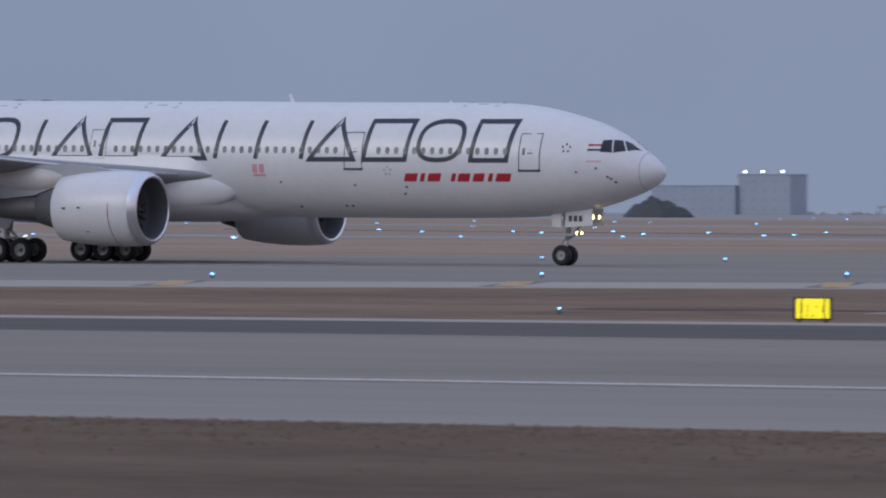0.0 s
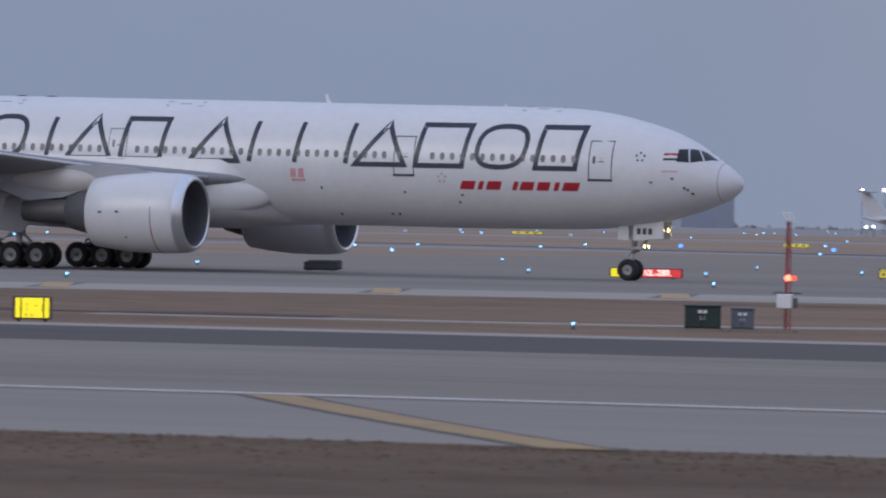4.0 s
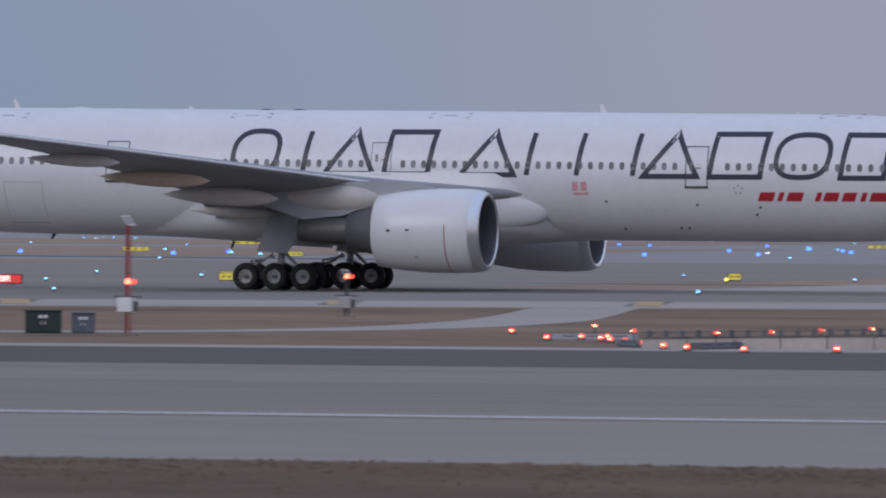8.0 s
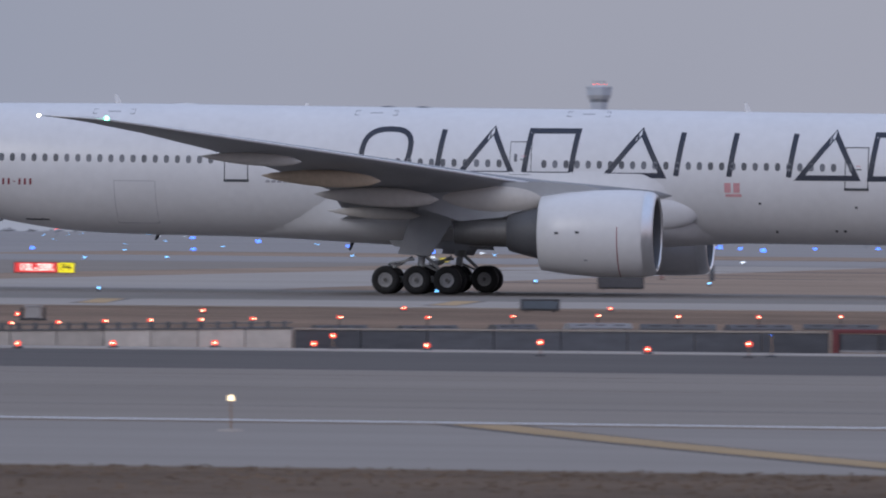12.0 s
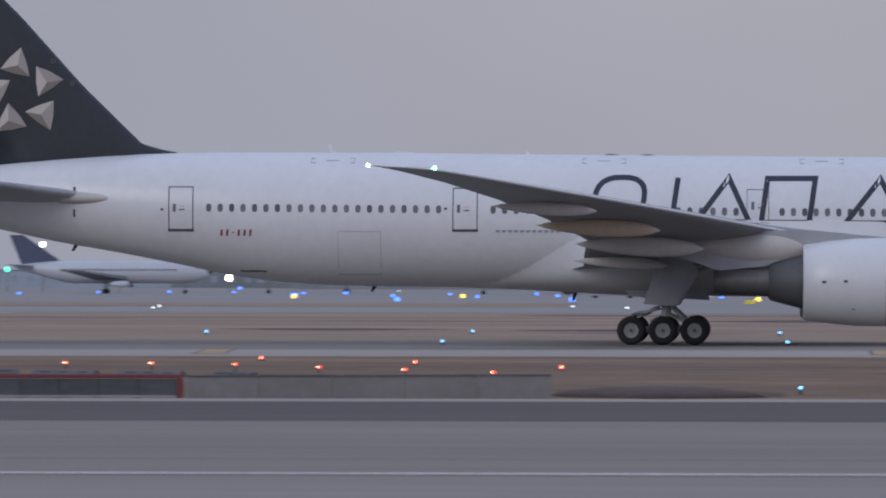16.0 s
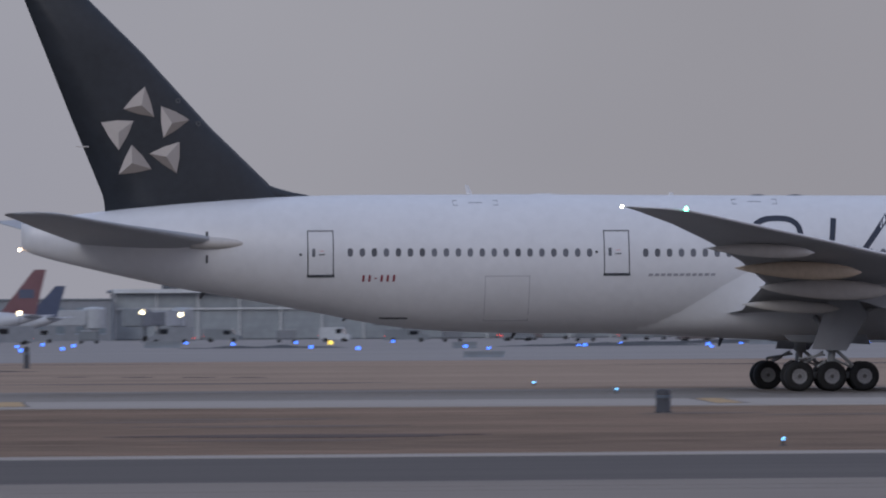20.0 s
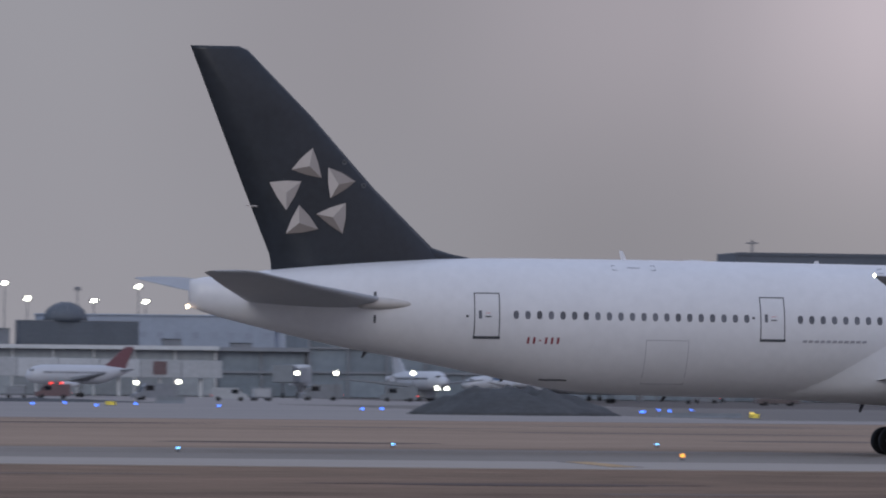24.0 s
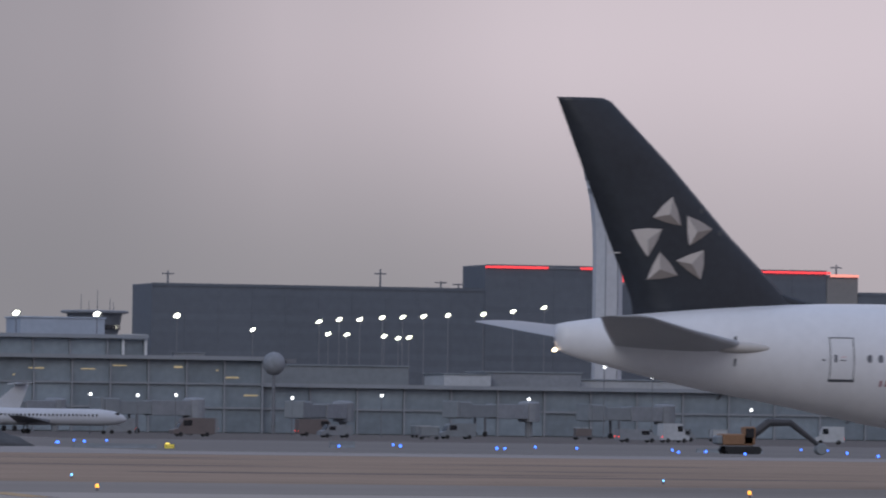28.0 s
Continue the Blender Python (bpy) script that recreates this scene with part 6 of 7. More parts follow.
for k, (x, z) in enumerate(((199.9, 5.2), (206.4, 5.3), (219.2, 5.4), (232.4, 5.4), (245.6, 5.5), (173.4, 3.4), (180.4, 3.6), (24.4, 5.7), (44.1, 5.7), (50.3, 5.3), (263.2, 7.4), (271.2, 7.3), (277.7, 7.4), (297.6, 7.2), (313.0, 7.8), (338.6, 7.5), (351.8, 13.1), (360.3, 11.5), (377.9, 6.2))):
    apron_lamp(x, 1150, z, FLOOD_WARM if k in (4, 7, 8, 9) else FLOOD_DIM if k > 9 else FLOOD, 0.36 if k < 10 else 0.27)
for x, z, lamp, r in ((-18.9, 7.7, FLOOD_DIM, 0.4), (-19.6, 4.6, FLOOD_DIM, 0.35), (-5.4, 6.3, FLOOD_WARM, 0.4), (1.7, 6.9, FLOOD_WARM, 0.4), (8.2, 3.1, FLOOD_DIM, 0.3), (11.8, 2.5, FLOOD_DIM, 0.3), (13.2, 2.5, FLOOD_DIM, 0.3), (12.1, 4.7, YELLOW_FAR, 0.5), (14.4, 5.5, GREEN_FAR, 0.45), (-25.0, 3.9, AMBER_FAR, 0.45)):
    apron_lamp(x, 1200, z, lamp, r)
for x, z, lamp, r in ((-121.4, 9.1, FLOOD, 0.40), (-108.2, 6.0, FLOOD_WARM, 0.35), (-89.3, 3.4, FLOOD, 0.55), (-127.5, 4.8, GREEN_FAR, 0.40), (-76.4, 10.0, FLOOD, 0.45), (-64.4, 5.8, PINK_LINE, 0.50), (-167.9, 9.5, FLOOD_DIM, 0.35), (-153.8, 5.0, FLOOD_WARM, 0.28), (-160.6, 3.1, FLOOD_WARM, 0.28), (-161.1, 2.6, PINK_LINE, 0.40), (-160.1, 3.6, FLOOD_DIM, 0.35)):
    apron_lamp(x, 1210, z, lamp, r)
for x, y, z, lamp, r in ((-895, 2200, 5.3, FLOOD, 0.6), (-901, 2290, 10.7, FLOOD_DIM, 0.5), (-894, 2290, 7.5, FLOOD_DIM, 0.5), (-876, 2290, 10.4, FLOOD_DIM, 0.5), (-876, 2290, 7.6, AMBER_FAR, 0.5), (-897, 2290, 3.3, FLOOD_DIM, 0.5),
                         (-504.7, 1500, 11.3, FLOOD_DIM, 0.4), (-489.4, 1500, 11.3, FLOOD_DIM, 0.4), (-510, 1500, 11.3, FLOOD_DIM, 0.35), (-235.7, 1690, 12.1, FLOOD_DIM, 0.4), (-226, 1690, 3.6, AMBER_FAR, 0.4), (-216, 1690, 6.0, FLOOD_DIM, 0.35)):
    apron_lamp(x, y, z, lamp, r)
for x, z in ((-680, 3.0), (-489, 3.4), (-474, 3.2), (-330, 3.0), (-402, 3.6)):
    apron_lamp(x, 1480, z, RED_FAR, 0.26)
for k in range(20):
    apron_lamp(-924 + k * 2.79, 2200, 4.4 + 0.2 * math.sin(k * 2.3), FLOOD_DIM if k % 4 else FLOOD_WARM, 0.26)


# concourses with glass bays between white frames
# white frames dimmed in colour, for the low contrast of haze
FRAME_DIM = material("haze_dimmed_frame", (0.25, 0.268, 0.292), 0.5, vary=0.12, scale=0.3)


def concourse(name, x0, x1, y, base, roof, levels, pitch, label, depth=26, frame_mat=FRAME_DIM, glass=FACADE):
    c = thing(name, label, "terminal", pose(0, y, 0))
    part("core", box(x0 + 0.1, x1 - 0.1, 0.6, depth, base - 0.2, roof - 0.4), WALL_DARK, c)
    part("roof", box(x0 - 0.6, x1 + 0.6, -1.2, depth + 0.5, roof - 0.4, roof + 0.1, 0.08), WALL_GREY, c)
    part("fascia", box(x0 - 0.5, x1 + 0.5, -1.45, -1.2, roof - 0.55, roof + 0.2), frame_mat, c, "white roof-edge beam")
    n = max(1, round((x1 - x0) / pitch))
    w = (x1 - x0) / n
    edges = [base] + levels + [roof - 0.55]
    for k in range(n + 1):
        part("mullion", box(x0 + k * w - 0.17, x0 + k * w + 0.17, -0.25, 0.3, base, roof - 0.55), frame_mat, c)
    for z in levels:
        part("level_beam", box(x0, x1, -0.3, 0.25, z - 0.17, z + 0.17), frame_mat, c)
    panes = {}
    for za, zb in zip(edges, edges[1:]):
        for k in range(n):
            key = (round(za, 2), round(zb, 2))
            if key not in panes:
                panes[key] = mesh_of(box(0.22, w - 0.22, 0.28, 0.45, za + 0.19, zb - 0.19), "pane", glass)
            part("pane", panes[key], None, c, at=pose(x0 + k * w, 0, 0))
    return c, w


low, low_pitch = concourse("low_concourse", 45, 211, 1300, 1.0, 10.1, [6.7], 7.4, "long low terminal concourse with white beams and dark panes", frame_mat=FRAME_WHITE, glass=FACADE_LOW)
high, high_pitch = concourse("glass_concourse", 228.5, 331, 1300, 1.0, 15.2, [5.7, 10.2], 7.4, "tall glass terminal concourse with white mullions")
link, link_pitch = concourse("link_building", 331.6, 470, 1302, 1.0, 10.3, [5.7], 9.3, "low grey terminal wing beside the glass concourse")
ext, ext_pitch = concourse("terminal_extension", 211.6, 227.9, 1301, 1.0, 10.0, [5.6], 7.0, "short terminal extension with dark panes")
rng = random.Random(21)
for k in range(13):
    x = rng.uniform(233, 328)
    w = rng.choice((0.4, 0.7, 1.6, 2.6))
    z = rng.choice((11.3, 12.6, 13.2, 13.3, 8.0))
    part("ceiling_light", box(x, x + w, 0.1, 0.26, z, z + rng.uniform(0.16, 0.3)), ROOM_LIGHT, high, "dim warm light inside")
for x, w in ((262.5, 1.0), (262.9, 0.5), (314, 1.6), (262.6, 0.6)):
    part("ceiling_light", box(x, x + w, 0.06, 0.2, 13.1, 13.45), ROOM_LIGHT, high, "warm light inside")
# roof storeys and boards
storey, sp = concourse("roof_storey", 268, 311, 1312, 15.3, 19.1, [], 7.3, "set-back dark upper storey on the concourse roof", 12)
part("end_frame", box(306.6, 311.4, -0.6, -0.3, 18.4, 19.4), FRAME_WHITE, storey)
for x in (306.8, 311.2):
    part("end_post", box(x - 0.25, x + 0.25, -0.6, -0.3, 15.3, 18.4), FRAME_WHITE, storey)
for x0, x1, za, zb in ((117.5, 134.8, 10.5, 15.3), (146, 165, 10.5, 15.0), (177, 199.4, 10.5, 14.8), (98, 112, 10.5, 13.0), (54.5, 78.5, 10.5, 15.3)):
    b = thing("roof_enclosure", "dark panelled plant enclosure on the concourse roof", "enclosure", pose(0, 1318, 0), "roof enclosures")
    part("wall", box(x0, x1, 0, 6, 10.2, zb, 0.05), BOARD, b)
    part("cap", box(x0 - 0.1, x1 + 0.1, -0.1, 6.1, zb, zb + 0.15), WALL_GREY, b)
    n = int((x1 - x0) / 2.4)
    for k in range(n):
        part("panel", box(x0 + 0.1 + k * (x1 - x0) / n, x0 - 0.05 + (k + 1) * (x1 - x0) / n, -0.06, 0.0, 10.5, zb - 0.15), BOARD, b)
for x, z, w in ((137, 11.4, 3.0), (167.5, 12.0, 2.6), (172, 13.2, 5.0), (205, 11.6, 3.4), (218, 11.0, 4.0), (234, 16.2, 5), (246, 16.0, 4), (320, 16.0, 6)):
    u = thing("roof_unit", "small grey ventilation unit on the roof", "ventilation unit", pose(x, 1314, 10.1 if x < 228 else 15.2), "roof units")
    hh = z - (10.1 if x < 228 else 15.2)
    part("body", box(-w / 2, w / 2, -1, 1, 0, hh, 0.08), WALL_GREY, u)
    part("hood", box(-w / 2 - 0.15, w / 2 + 0.15, -1.2, 1.2, hh, hh + 0.15), WALL_DARK, u)
# dark ribbed dome on the roof enclosure
dome = thing("roof_dome", "dark ribbed dome on the roof enclosure", "dome", pose(186.0, 1321, 14.95))
bm = bmesh.new()
lathe(bm, [(0.0, 4.1), (0.9, 4.0), (1.9, 3.5), (2.8, 2.4), (3.3, 1.1), (3.45, 0.02)], 20, "z", caps=(True, True))
part("shell", bm, BOARD, dome, smooth=True)
for k in range(8):
    a = k * math.tau / 8
    bm = bmesh.new()
    for (z0, r0), (z1, r1) in zip(((0.0, 4.12), (1.9, 3.54), (2.8, 2.44)), ((1.9, 3.54), (2.8, 2.44), (3.4, 0.7))):
        tube(bm, (math.cos(a) * r0, math.sin(a) * r0, z0), (math.cos(a) * r1, math.sin(a) * r1, z1), 0.09, sides=5)
    part("rib", bm, POLE_GREY, dome)
# guard rail on the roof
rail = thing("roof_railing", "thin grey railing along the concourse roof", "railing", pose(0, 1306, 15.3))
for k in range(11):
    part("post", box(254.2 + k * 1.3, 254.28 + k * 1.3, -0.04, 0.04, 0, 3.0), POLE_GREY, rail)
for z in (1.0, 2.0, 3.0):
    part("rail", box(254.2, 267.3, -0.04, 0.04, z - 0.04, z + 0.04), POLE_GREY, rail)

# long white walls and boarding bridges before the low concourse
wall = thing("bridge_corridor", "long pale raised corridor of boarding bridges", "corridor", pose(0, 1262, 0))
for k in range(9):
    x0 = 139.5 + k * 7.4
    part("panel", box(x0, x0 + 7.3, 0, 3.4, 4.4, 7.9 - 0.05 * k, 0.05), WALL_PALE, wall)
    part("column", box(x0 + 3.4, x0 + 3.9, 1.2, 1.8, apron_z(1262), 4.4), FRAME_WHITE, wall)
for x0, x1 in ((156.3, 158.9), (193.5, 196.0)):
    part("red_panel", box(x0, x1, -0.06, 0.0, 4.9, 7.3), SPOIL_DARK, wall, "dark red square panel")


def boarding_bridge(x, y, turn, length, z, label):
    b = thing("boarding_bridge", label, "boarding bridge", pose(x, y, apron_z(y), 0, 0, turn), "boarding bridges")
    bm = bmesh.new()
    lathe(bm, [(0.0, 0.7), (z - 0.6, 0.7), (z - 0.5, 2.0), (z + 2.9, 2.0), (z + 3.2, 1.5), (z + 3.3, 0.02)], 14, "z", caps=(True, True))
    outer, inner = (WALL_GREY, WALL_DARK) if "grey" in label.split()[0] else (WALL_PALE, WALL_GREY)
    part("rotunda", bm, outer, b)
    part("tunnel", box(1.6, length * 0.55, -1.5, 1.5, z, z + 2.7, 0.08), outer, b)
    part("tunnel_inner", box(length * 0.5, length - 1, -1.25, 1.25, z + 0.15, z + 2.5, 0.08), inner, b)
    cab = part("cab", box(length - 1.2, length + 2.2, -1.8, 1.8, z - 0.1, z + 3.0, 0.2), inner, b)
    part("cab_window", box(length - 0.6, length + 1.6, -1.86, -1.79, z + 1.1, z + 2.3), GLASS_DARK, cab)
    part("canopy", box(length + 2.2, length + 3.0, -1.9, 1.9, z, z + 3.1, 0.1), WALL_DARK, cab)
    for k in (-1.3, 1.3):
        part("leg", box(length * 0.72 - 0.2, length * 0.72 + 0.2, k - 0.15, k + 0.15, 0.5, z + 0.2), POLE_GREY, b)
        part("wheel", lathe(bmesh.new(), [(-0.2, 0.45), (-0.15, 0.5), (0.15, 0.5), (0.2, 0.45)], 14, "y", caps=(True, True)), RUBBER, b, at=pose(length * 0.72, k, 0.5))
    for j in range(int(length / 1.6)):
        part("rib", box(1.8 + j * 1.5, 1.9 + j * 1.5, -1.56, -1.5, z + 0.1, z + 2.6), inner, b)
    return b


for x, y, turn, n, z, label in ((40, 1262, 185, 16, 2.8, "pale boarding bridge reaching to the parked jets"), (55, 1250, 240, 16, 2.6, "pale boarding bridge with a lit cab"), (104, 1270, 215, 14, 2.6, "pale boarding bridge beside the low concourse"),
                                (222, 1272, 250, 15, 2.8, "pale boarding bridge at the extension"), (284, 1268, 215, 17, 2.9, "grey boarding bridge before the glass concourse"), (303, 1240, 200, 18, 3.2, "grey boarding bridge with a dark canopy"), (336, 1260, 230, 18, 3.0, "grey boarding bridge beside the grey wing"),
                                (372, 1262, 210, 18, 3.4, "grey boarding bridge before the grey wing"), (396, 1255, 200, 16, 3.2, "grey boarding bridge at the end stand")):
    boarding_bridge(x, y, turn, n, z, label)
# blocks behind the grey wing; far ones wear the haze-tinted cladding
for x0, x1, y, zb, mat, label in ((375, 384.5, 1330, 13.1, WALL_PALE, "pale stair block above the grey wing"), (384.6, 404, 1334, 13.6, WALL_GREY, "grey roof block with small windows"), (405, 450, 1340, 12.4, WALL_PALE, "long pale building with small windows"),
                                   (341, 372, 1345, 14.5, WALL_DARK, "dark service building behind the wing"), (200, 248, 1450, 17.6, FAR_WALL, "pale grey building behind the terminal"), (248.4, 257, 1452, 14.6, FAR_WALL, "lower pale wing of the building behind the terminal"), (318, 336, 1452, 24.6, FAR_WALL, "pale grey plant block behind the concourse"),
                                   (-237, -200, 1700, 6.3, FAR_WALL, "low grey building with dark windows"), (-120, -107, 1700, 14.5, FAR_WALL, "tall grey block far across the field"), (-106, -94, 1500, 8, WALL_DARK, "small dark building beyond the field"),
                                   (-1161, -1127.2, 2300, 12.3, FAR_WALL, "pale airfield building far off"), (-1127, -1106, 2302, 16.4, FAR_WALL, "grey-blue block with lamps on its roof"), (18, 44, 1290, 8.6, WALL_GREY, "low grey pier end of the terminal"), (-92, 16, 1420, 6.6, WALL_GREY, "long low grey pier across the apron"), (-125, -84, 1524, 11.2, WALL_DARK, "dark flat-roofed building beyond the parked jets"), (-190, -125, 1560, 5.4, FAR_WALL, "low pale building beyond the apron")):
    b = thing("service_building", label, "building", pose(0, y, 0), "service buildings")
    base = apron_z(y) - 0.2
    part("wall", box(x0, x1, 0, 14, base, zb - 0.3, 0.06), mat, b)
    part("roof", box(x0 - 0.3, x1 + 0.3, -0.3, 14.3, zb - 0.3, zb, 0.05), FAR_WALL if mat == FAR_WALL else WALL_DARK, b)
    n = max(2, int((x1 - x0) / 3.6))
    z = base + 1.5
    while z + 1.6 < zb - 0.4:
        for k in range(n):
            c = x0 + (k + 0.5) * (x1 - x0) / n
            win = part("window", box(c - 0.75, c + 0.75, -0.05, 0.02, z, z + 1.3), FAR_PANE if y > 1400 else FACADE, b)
            part("sill", box(c - 0.85, c + 0.85, -0.12, 0.0, z - 0.12, z), FAR_WALL, win)
        z += 3.4
for x in (-1125, -1118, -1110):
    a = thing("roof_lamp", "lit lamp on a roof edge", "lamp", pose(x, 2304, 16.4), "roof lamps")
    part("bracket", box(-0.15, 0.15, -0.15, 0.15, 0, 0.5), POLE_GREY, a)
    part("lamp", ball(0.45), FLOOD_DIM, a, smooth=True, at=pose(0, -0.2, 0.8))
# radar dish on its post
dish = thing("radar_ball", "pale grey round radome on a steel post", "radome", pose(330.1, 1288, apron_z(1288)))
part("post", tube(bmesh.new(), (0, 0, 0), (0, 0, 11.4), 0.4, 0.3, 10), POLE_GREY, dish)
part("radome", ball(2.2, 12), WALL_GREY, dish, smooth=True, at=pose(0, 0, 13.1))
part("bracket", box(2.2, 4.2, -0.3, 0.3, 13.2, 14.0), POLE_GREY, dish)

# flared ramp control room on the roofs
ramp = thing("ramp_tower", "dark flared ramp control room with a wide flange", "tower", pose(344.9, 1500, 0))
bm = bmesh.new()
lathe(bm, [(apron_z(1500), 3.2), (19.5, 3.4), (20.5, 4.4), (22.4, 5.3), (25.4, 5.85), (26.2, 6.0)], 28, "z", caps=(True, True))
part("body", bm, BOARD, ramp)
bm = bmesh.new()
lathe(bm, [(26.1, 6.6), (26.25, 7.3), (26.6, 7.35), (26.8, 6.9), (26.85, 0.05)], 28, "z", caps=(True, True))
part("flange", bm, WALL_GREY, ramp)
for k in range(28):
    a = (k + 0.5) * math.tau / 28
    part("pane", box(-0.58, 0.58, -0.06, 0.06, 0, 2.4), GLASS_DARK, ramp, at=pose(math.sin(a) * 5.62, -math.cos(a) * 5.62, 22.7, -9, 0, math.degrees(a)))
for x, h in ((-3, 3.5), (-1.2, 2.2), (0.6, 4.5), (3.4, 2.8), (4.2, 1.8)):
    part("aerial", tube(bmesh.new(), (x, 0, 26.7), (x, 0, 26.7 + h), 0.09, 0.05, 6), POLE_GREY, ramp)

# the long slate hotel with its red line of light
hotel = thing("hotel", "long slate-grey hotel with a red light line", "hotel", pose(0, 1850, 0))
for x0, x1, zb, mat in ((441.6, 534.2, 40.0, HOTEL_WALL), (534.3, 631.9, 46.6, HOTEL_WALL), (632, 641, 45.4, HOTEL_END), (641.1, 720, 40.8, HOTEL_WALL)):
    part("wall", box(x0, x1, 0, 22, 0.5, zb, 0.1), mat, hotel)
    part("parapet", box(x0, x1, -0.25, 0.0, zb - 0.7, zb + 0.12), HOTEL_WALL, hotel)
    n = int((x1 - x0) / 9)
    for k in range(1, n):
        part("facade_rib", box(x0 + k * (x1 - x0) / n - 0.12, x0 + k * (x1 - x0) / n + 0.12, -0.12, 0, 0.5, zb - 0.8), HOTEL_WALL, hotel)
    z = 4.0
    while z < zb - 2.5 and x0 < 632:
        part("window_band", box(x0 + 0.6, x1 - 0.6, -0.06, 0.0, z, z + 1.6), HOTEL_WALL, hotel)
        z += 3.3
for x0, x1 in ((534.3, 552), (561.3, 564.6), (593, 603), (612, 632.8)):
    part("light_line", box(x0, x1, -0.55, -0.28, 45.75, 46.3), RED_LINE, hotel, "glowing red line of light")
part("light_line", box(632.9, 641, -0.6, -0.3, 45.0, 45.7), PINK_LINE, hotel, "pale red line of light")
part("light_line", box(552.2, 561.2, -0.4, -0.28, 45.8, 46.15), WALL_GREY, hotel, "unlit part of the light line")
part("sign_board", box(571.5, 593, -0.3, -0.05, 41.8, 46.9), WALL_DARK, hotel)
for x0 in (573.0, 575.2, 576.9, 578.9, 583.2, 589.6, 591.9):
    part("sign_bar", box(x0, x0 + 0.7, -0.5, -0.3, 42.5, 46.2, 0.1), RED_LINE, hotel, "plain glowing red bar of the roof sign")
bm = bmesh.new()
lathe(bm, [(-0.1, 1.25), (-0.1, 1.9), (0.1, 1.9), (0.1, 1.25)], 20, "y", closed=True)
part("sign_ring", bm, RED_LINE, hotel, "plain glowing red ring of the roof sign", at=pose(587.0, -0.4, 44.35))
for x, z, h in ((447, 40, 3.6), (506, 40, 5.0), (523, 40, 2.0), (636, 45.4, 3.0), (528, 40, 1.4)):
    part("aerial", tube(bmesh.new(), (x, 4, z), (x, 4, z + h), 0.3, 0.2, 6), POLE_GREY, hotel)
    part("aerial_arm", box(x - 1.6, x + 1.6, 3.8, 4.2, z + h * 0.7, z + h * 0.7 + 0.35), POLE_GREY, hotel)


# control towers
def control_tower(x, y, half, top, cap_half, cap0, cap1, label, pale=False):
    # pale: the distant tower takes the haze-tinted colours
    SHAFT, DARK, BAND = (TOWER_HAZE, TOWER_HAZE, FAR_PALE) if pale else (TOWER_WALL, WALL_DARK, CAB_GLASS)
    t = thing("control_tower", label, "control tower", pose(x, y, 0))
    bm = bmesh.new()
    q = lambda r, z: [(math.cos((k + 0.5) * math.tau / 8) * r * 1.08, math.sin((k + 0.5) * math.tau / 8) * r * 1.08, z) for k in range(8)]
    loft(bm, [q(half, 0.5), q(half, top * 0.76), q(half * 1.06, top * 0.86), q(half * 1.22, top * 0.96), q(half * 1.34, top)])
    part("shaft", bm, SHAFT, t)
    for k in (-0.45, 0.45):
        part("shaft_seam", box(k * half - 0.12, k * half + 0.12, -half * 1.02, -half * 0.95, 1, top), WALL_GREY, t)
    bm = bmesh.new()
    loft(bm, [q(half * 1.34, top), q(half * 1.42, cap0)])
    part("glass_band", bm, WALL_GREY, t)
    bm = bmesh.new()
    loft(bm, [q(cap_half * 0.84, cap0), q(cap_half * 0.9, cap0 + (cap1 - cap0) * 0.35)])
    part("cab_glass", bm, BAND, t, "bright glazing of the tower cab")
    bm = bmesh.new()
    loft(bm, [q(cap_half * 0.93, cap0 + (cap1 - cap0) * 0.35), q(cap_half, cap1 - 0.4), q(cap_half * 0.97, cap1)])
    part("cab", bm, DARK, t)
    bm = bmesh.new()
    loft(bm, [q(cap_half * 1.03, cap1), q(cap_half * 1.03, cap1 + 0.5), q(0.4, cap1 + 0.9)])
    part("roof", bm, DARK, t)
    for k in (-0.4, 0.0, 0.45):
        part("aerial", tube(bmesh.new(), (k * cap_half, 0, cap1 + 0.4), (k * cap_half, 0, cap1 + 2.6), 0.12, sides=6), POLE_GREY, t)
        part("red_lamp", ball(0.2 if pale else 0.3), RED_FAR, t, "lit red obstruction lamp", at=pose(k * cap_half, -0.3, cap1 + 1.3))
    return t


control_tower(547.3, 1780, 3.65, 64.0, 6.15, 65.4, 71.2, "tall pale control tower before the slate hotel")
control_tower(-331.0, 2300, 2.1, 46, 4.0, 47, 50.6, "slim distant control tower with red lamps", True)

# hangar far across the field, its pale front cut by a long hollow curve
hangar = thing("hangar", "large blue-grey hangar with a pale curved front", "hangar", pose(0, 2300, 0))
# the hangar's cladding has haze painted into its colour
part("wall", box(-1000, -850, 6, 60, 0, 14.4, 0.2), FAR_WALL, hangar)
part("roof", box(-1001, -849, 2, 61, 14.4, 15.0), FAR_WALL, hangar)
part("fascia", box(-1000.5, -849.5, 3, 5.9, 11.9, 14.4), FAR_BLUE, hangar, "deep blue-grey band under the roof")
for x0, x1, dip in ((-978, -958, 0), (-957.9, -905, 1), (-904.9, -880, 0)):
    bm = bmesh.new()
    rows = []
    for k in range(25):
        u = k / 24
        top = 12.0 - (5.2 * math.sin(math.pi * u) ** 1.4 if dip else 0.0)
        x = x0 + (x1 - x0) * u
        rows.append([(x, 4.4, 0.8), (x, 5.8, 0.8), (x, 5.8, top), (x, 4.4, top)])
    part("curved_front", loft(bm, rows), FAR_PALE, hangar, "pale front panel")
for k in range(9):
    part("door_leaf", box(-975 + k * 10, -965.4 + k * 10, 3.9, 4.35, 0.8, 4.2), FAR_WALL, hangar)
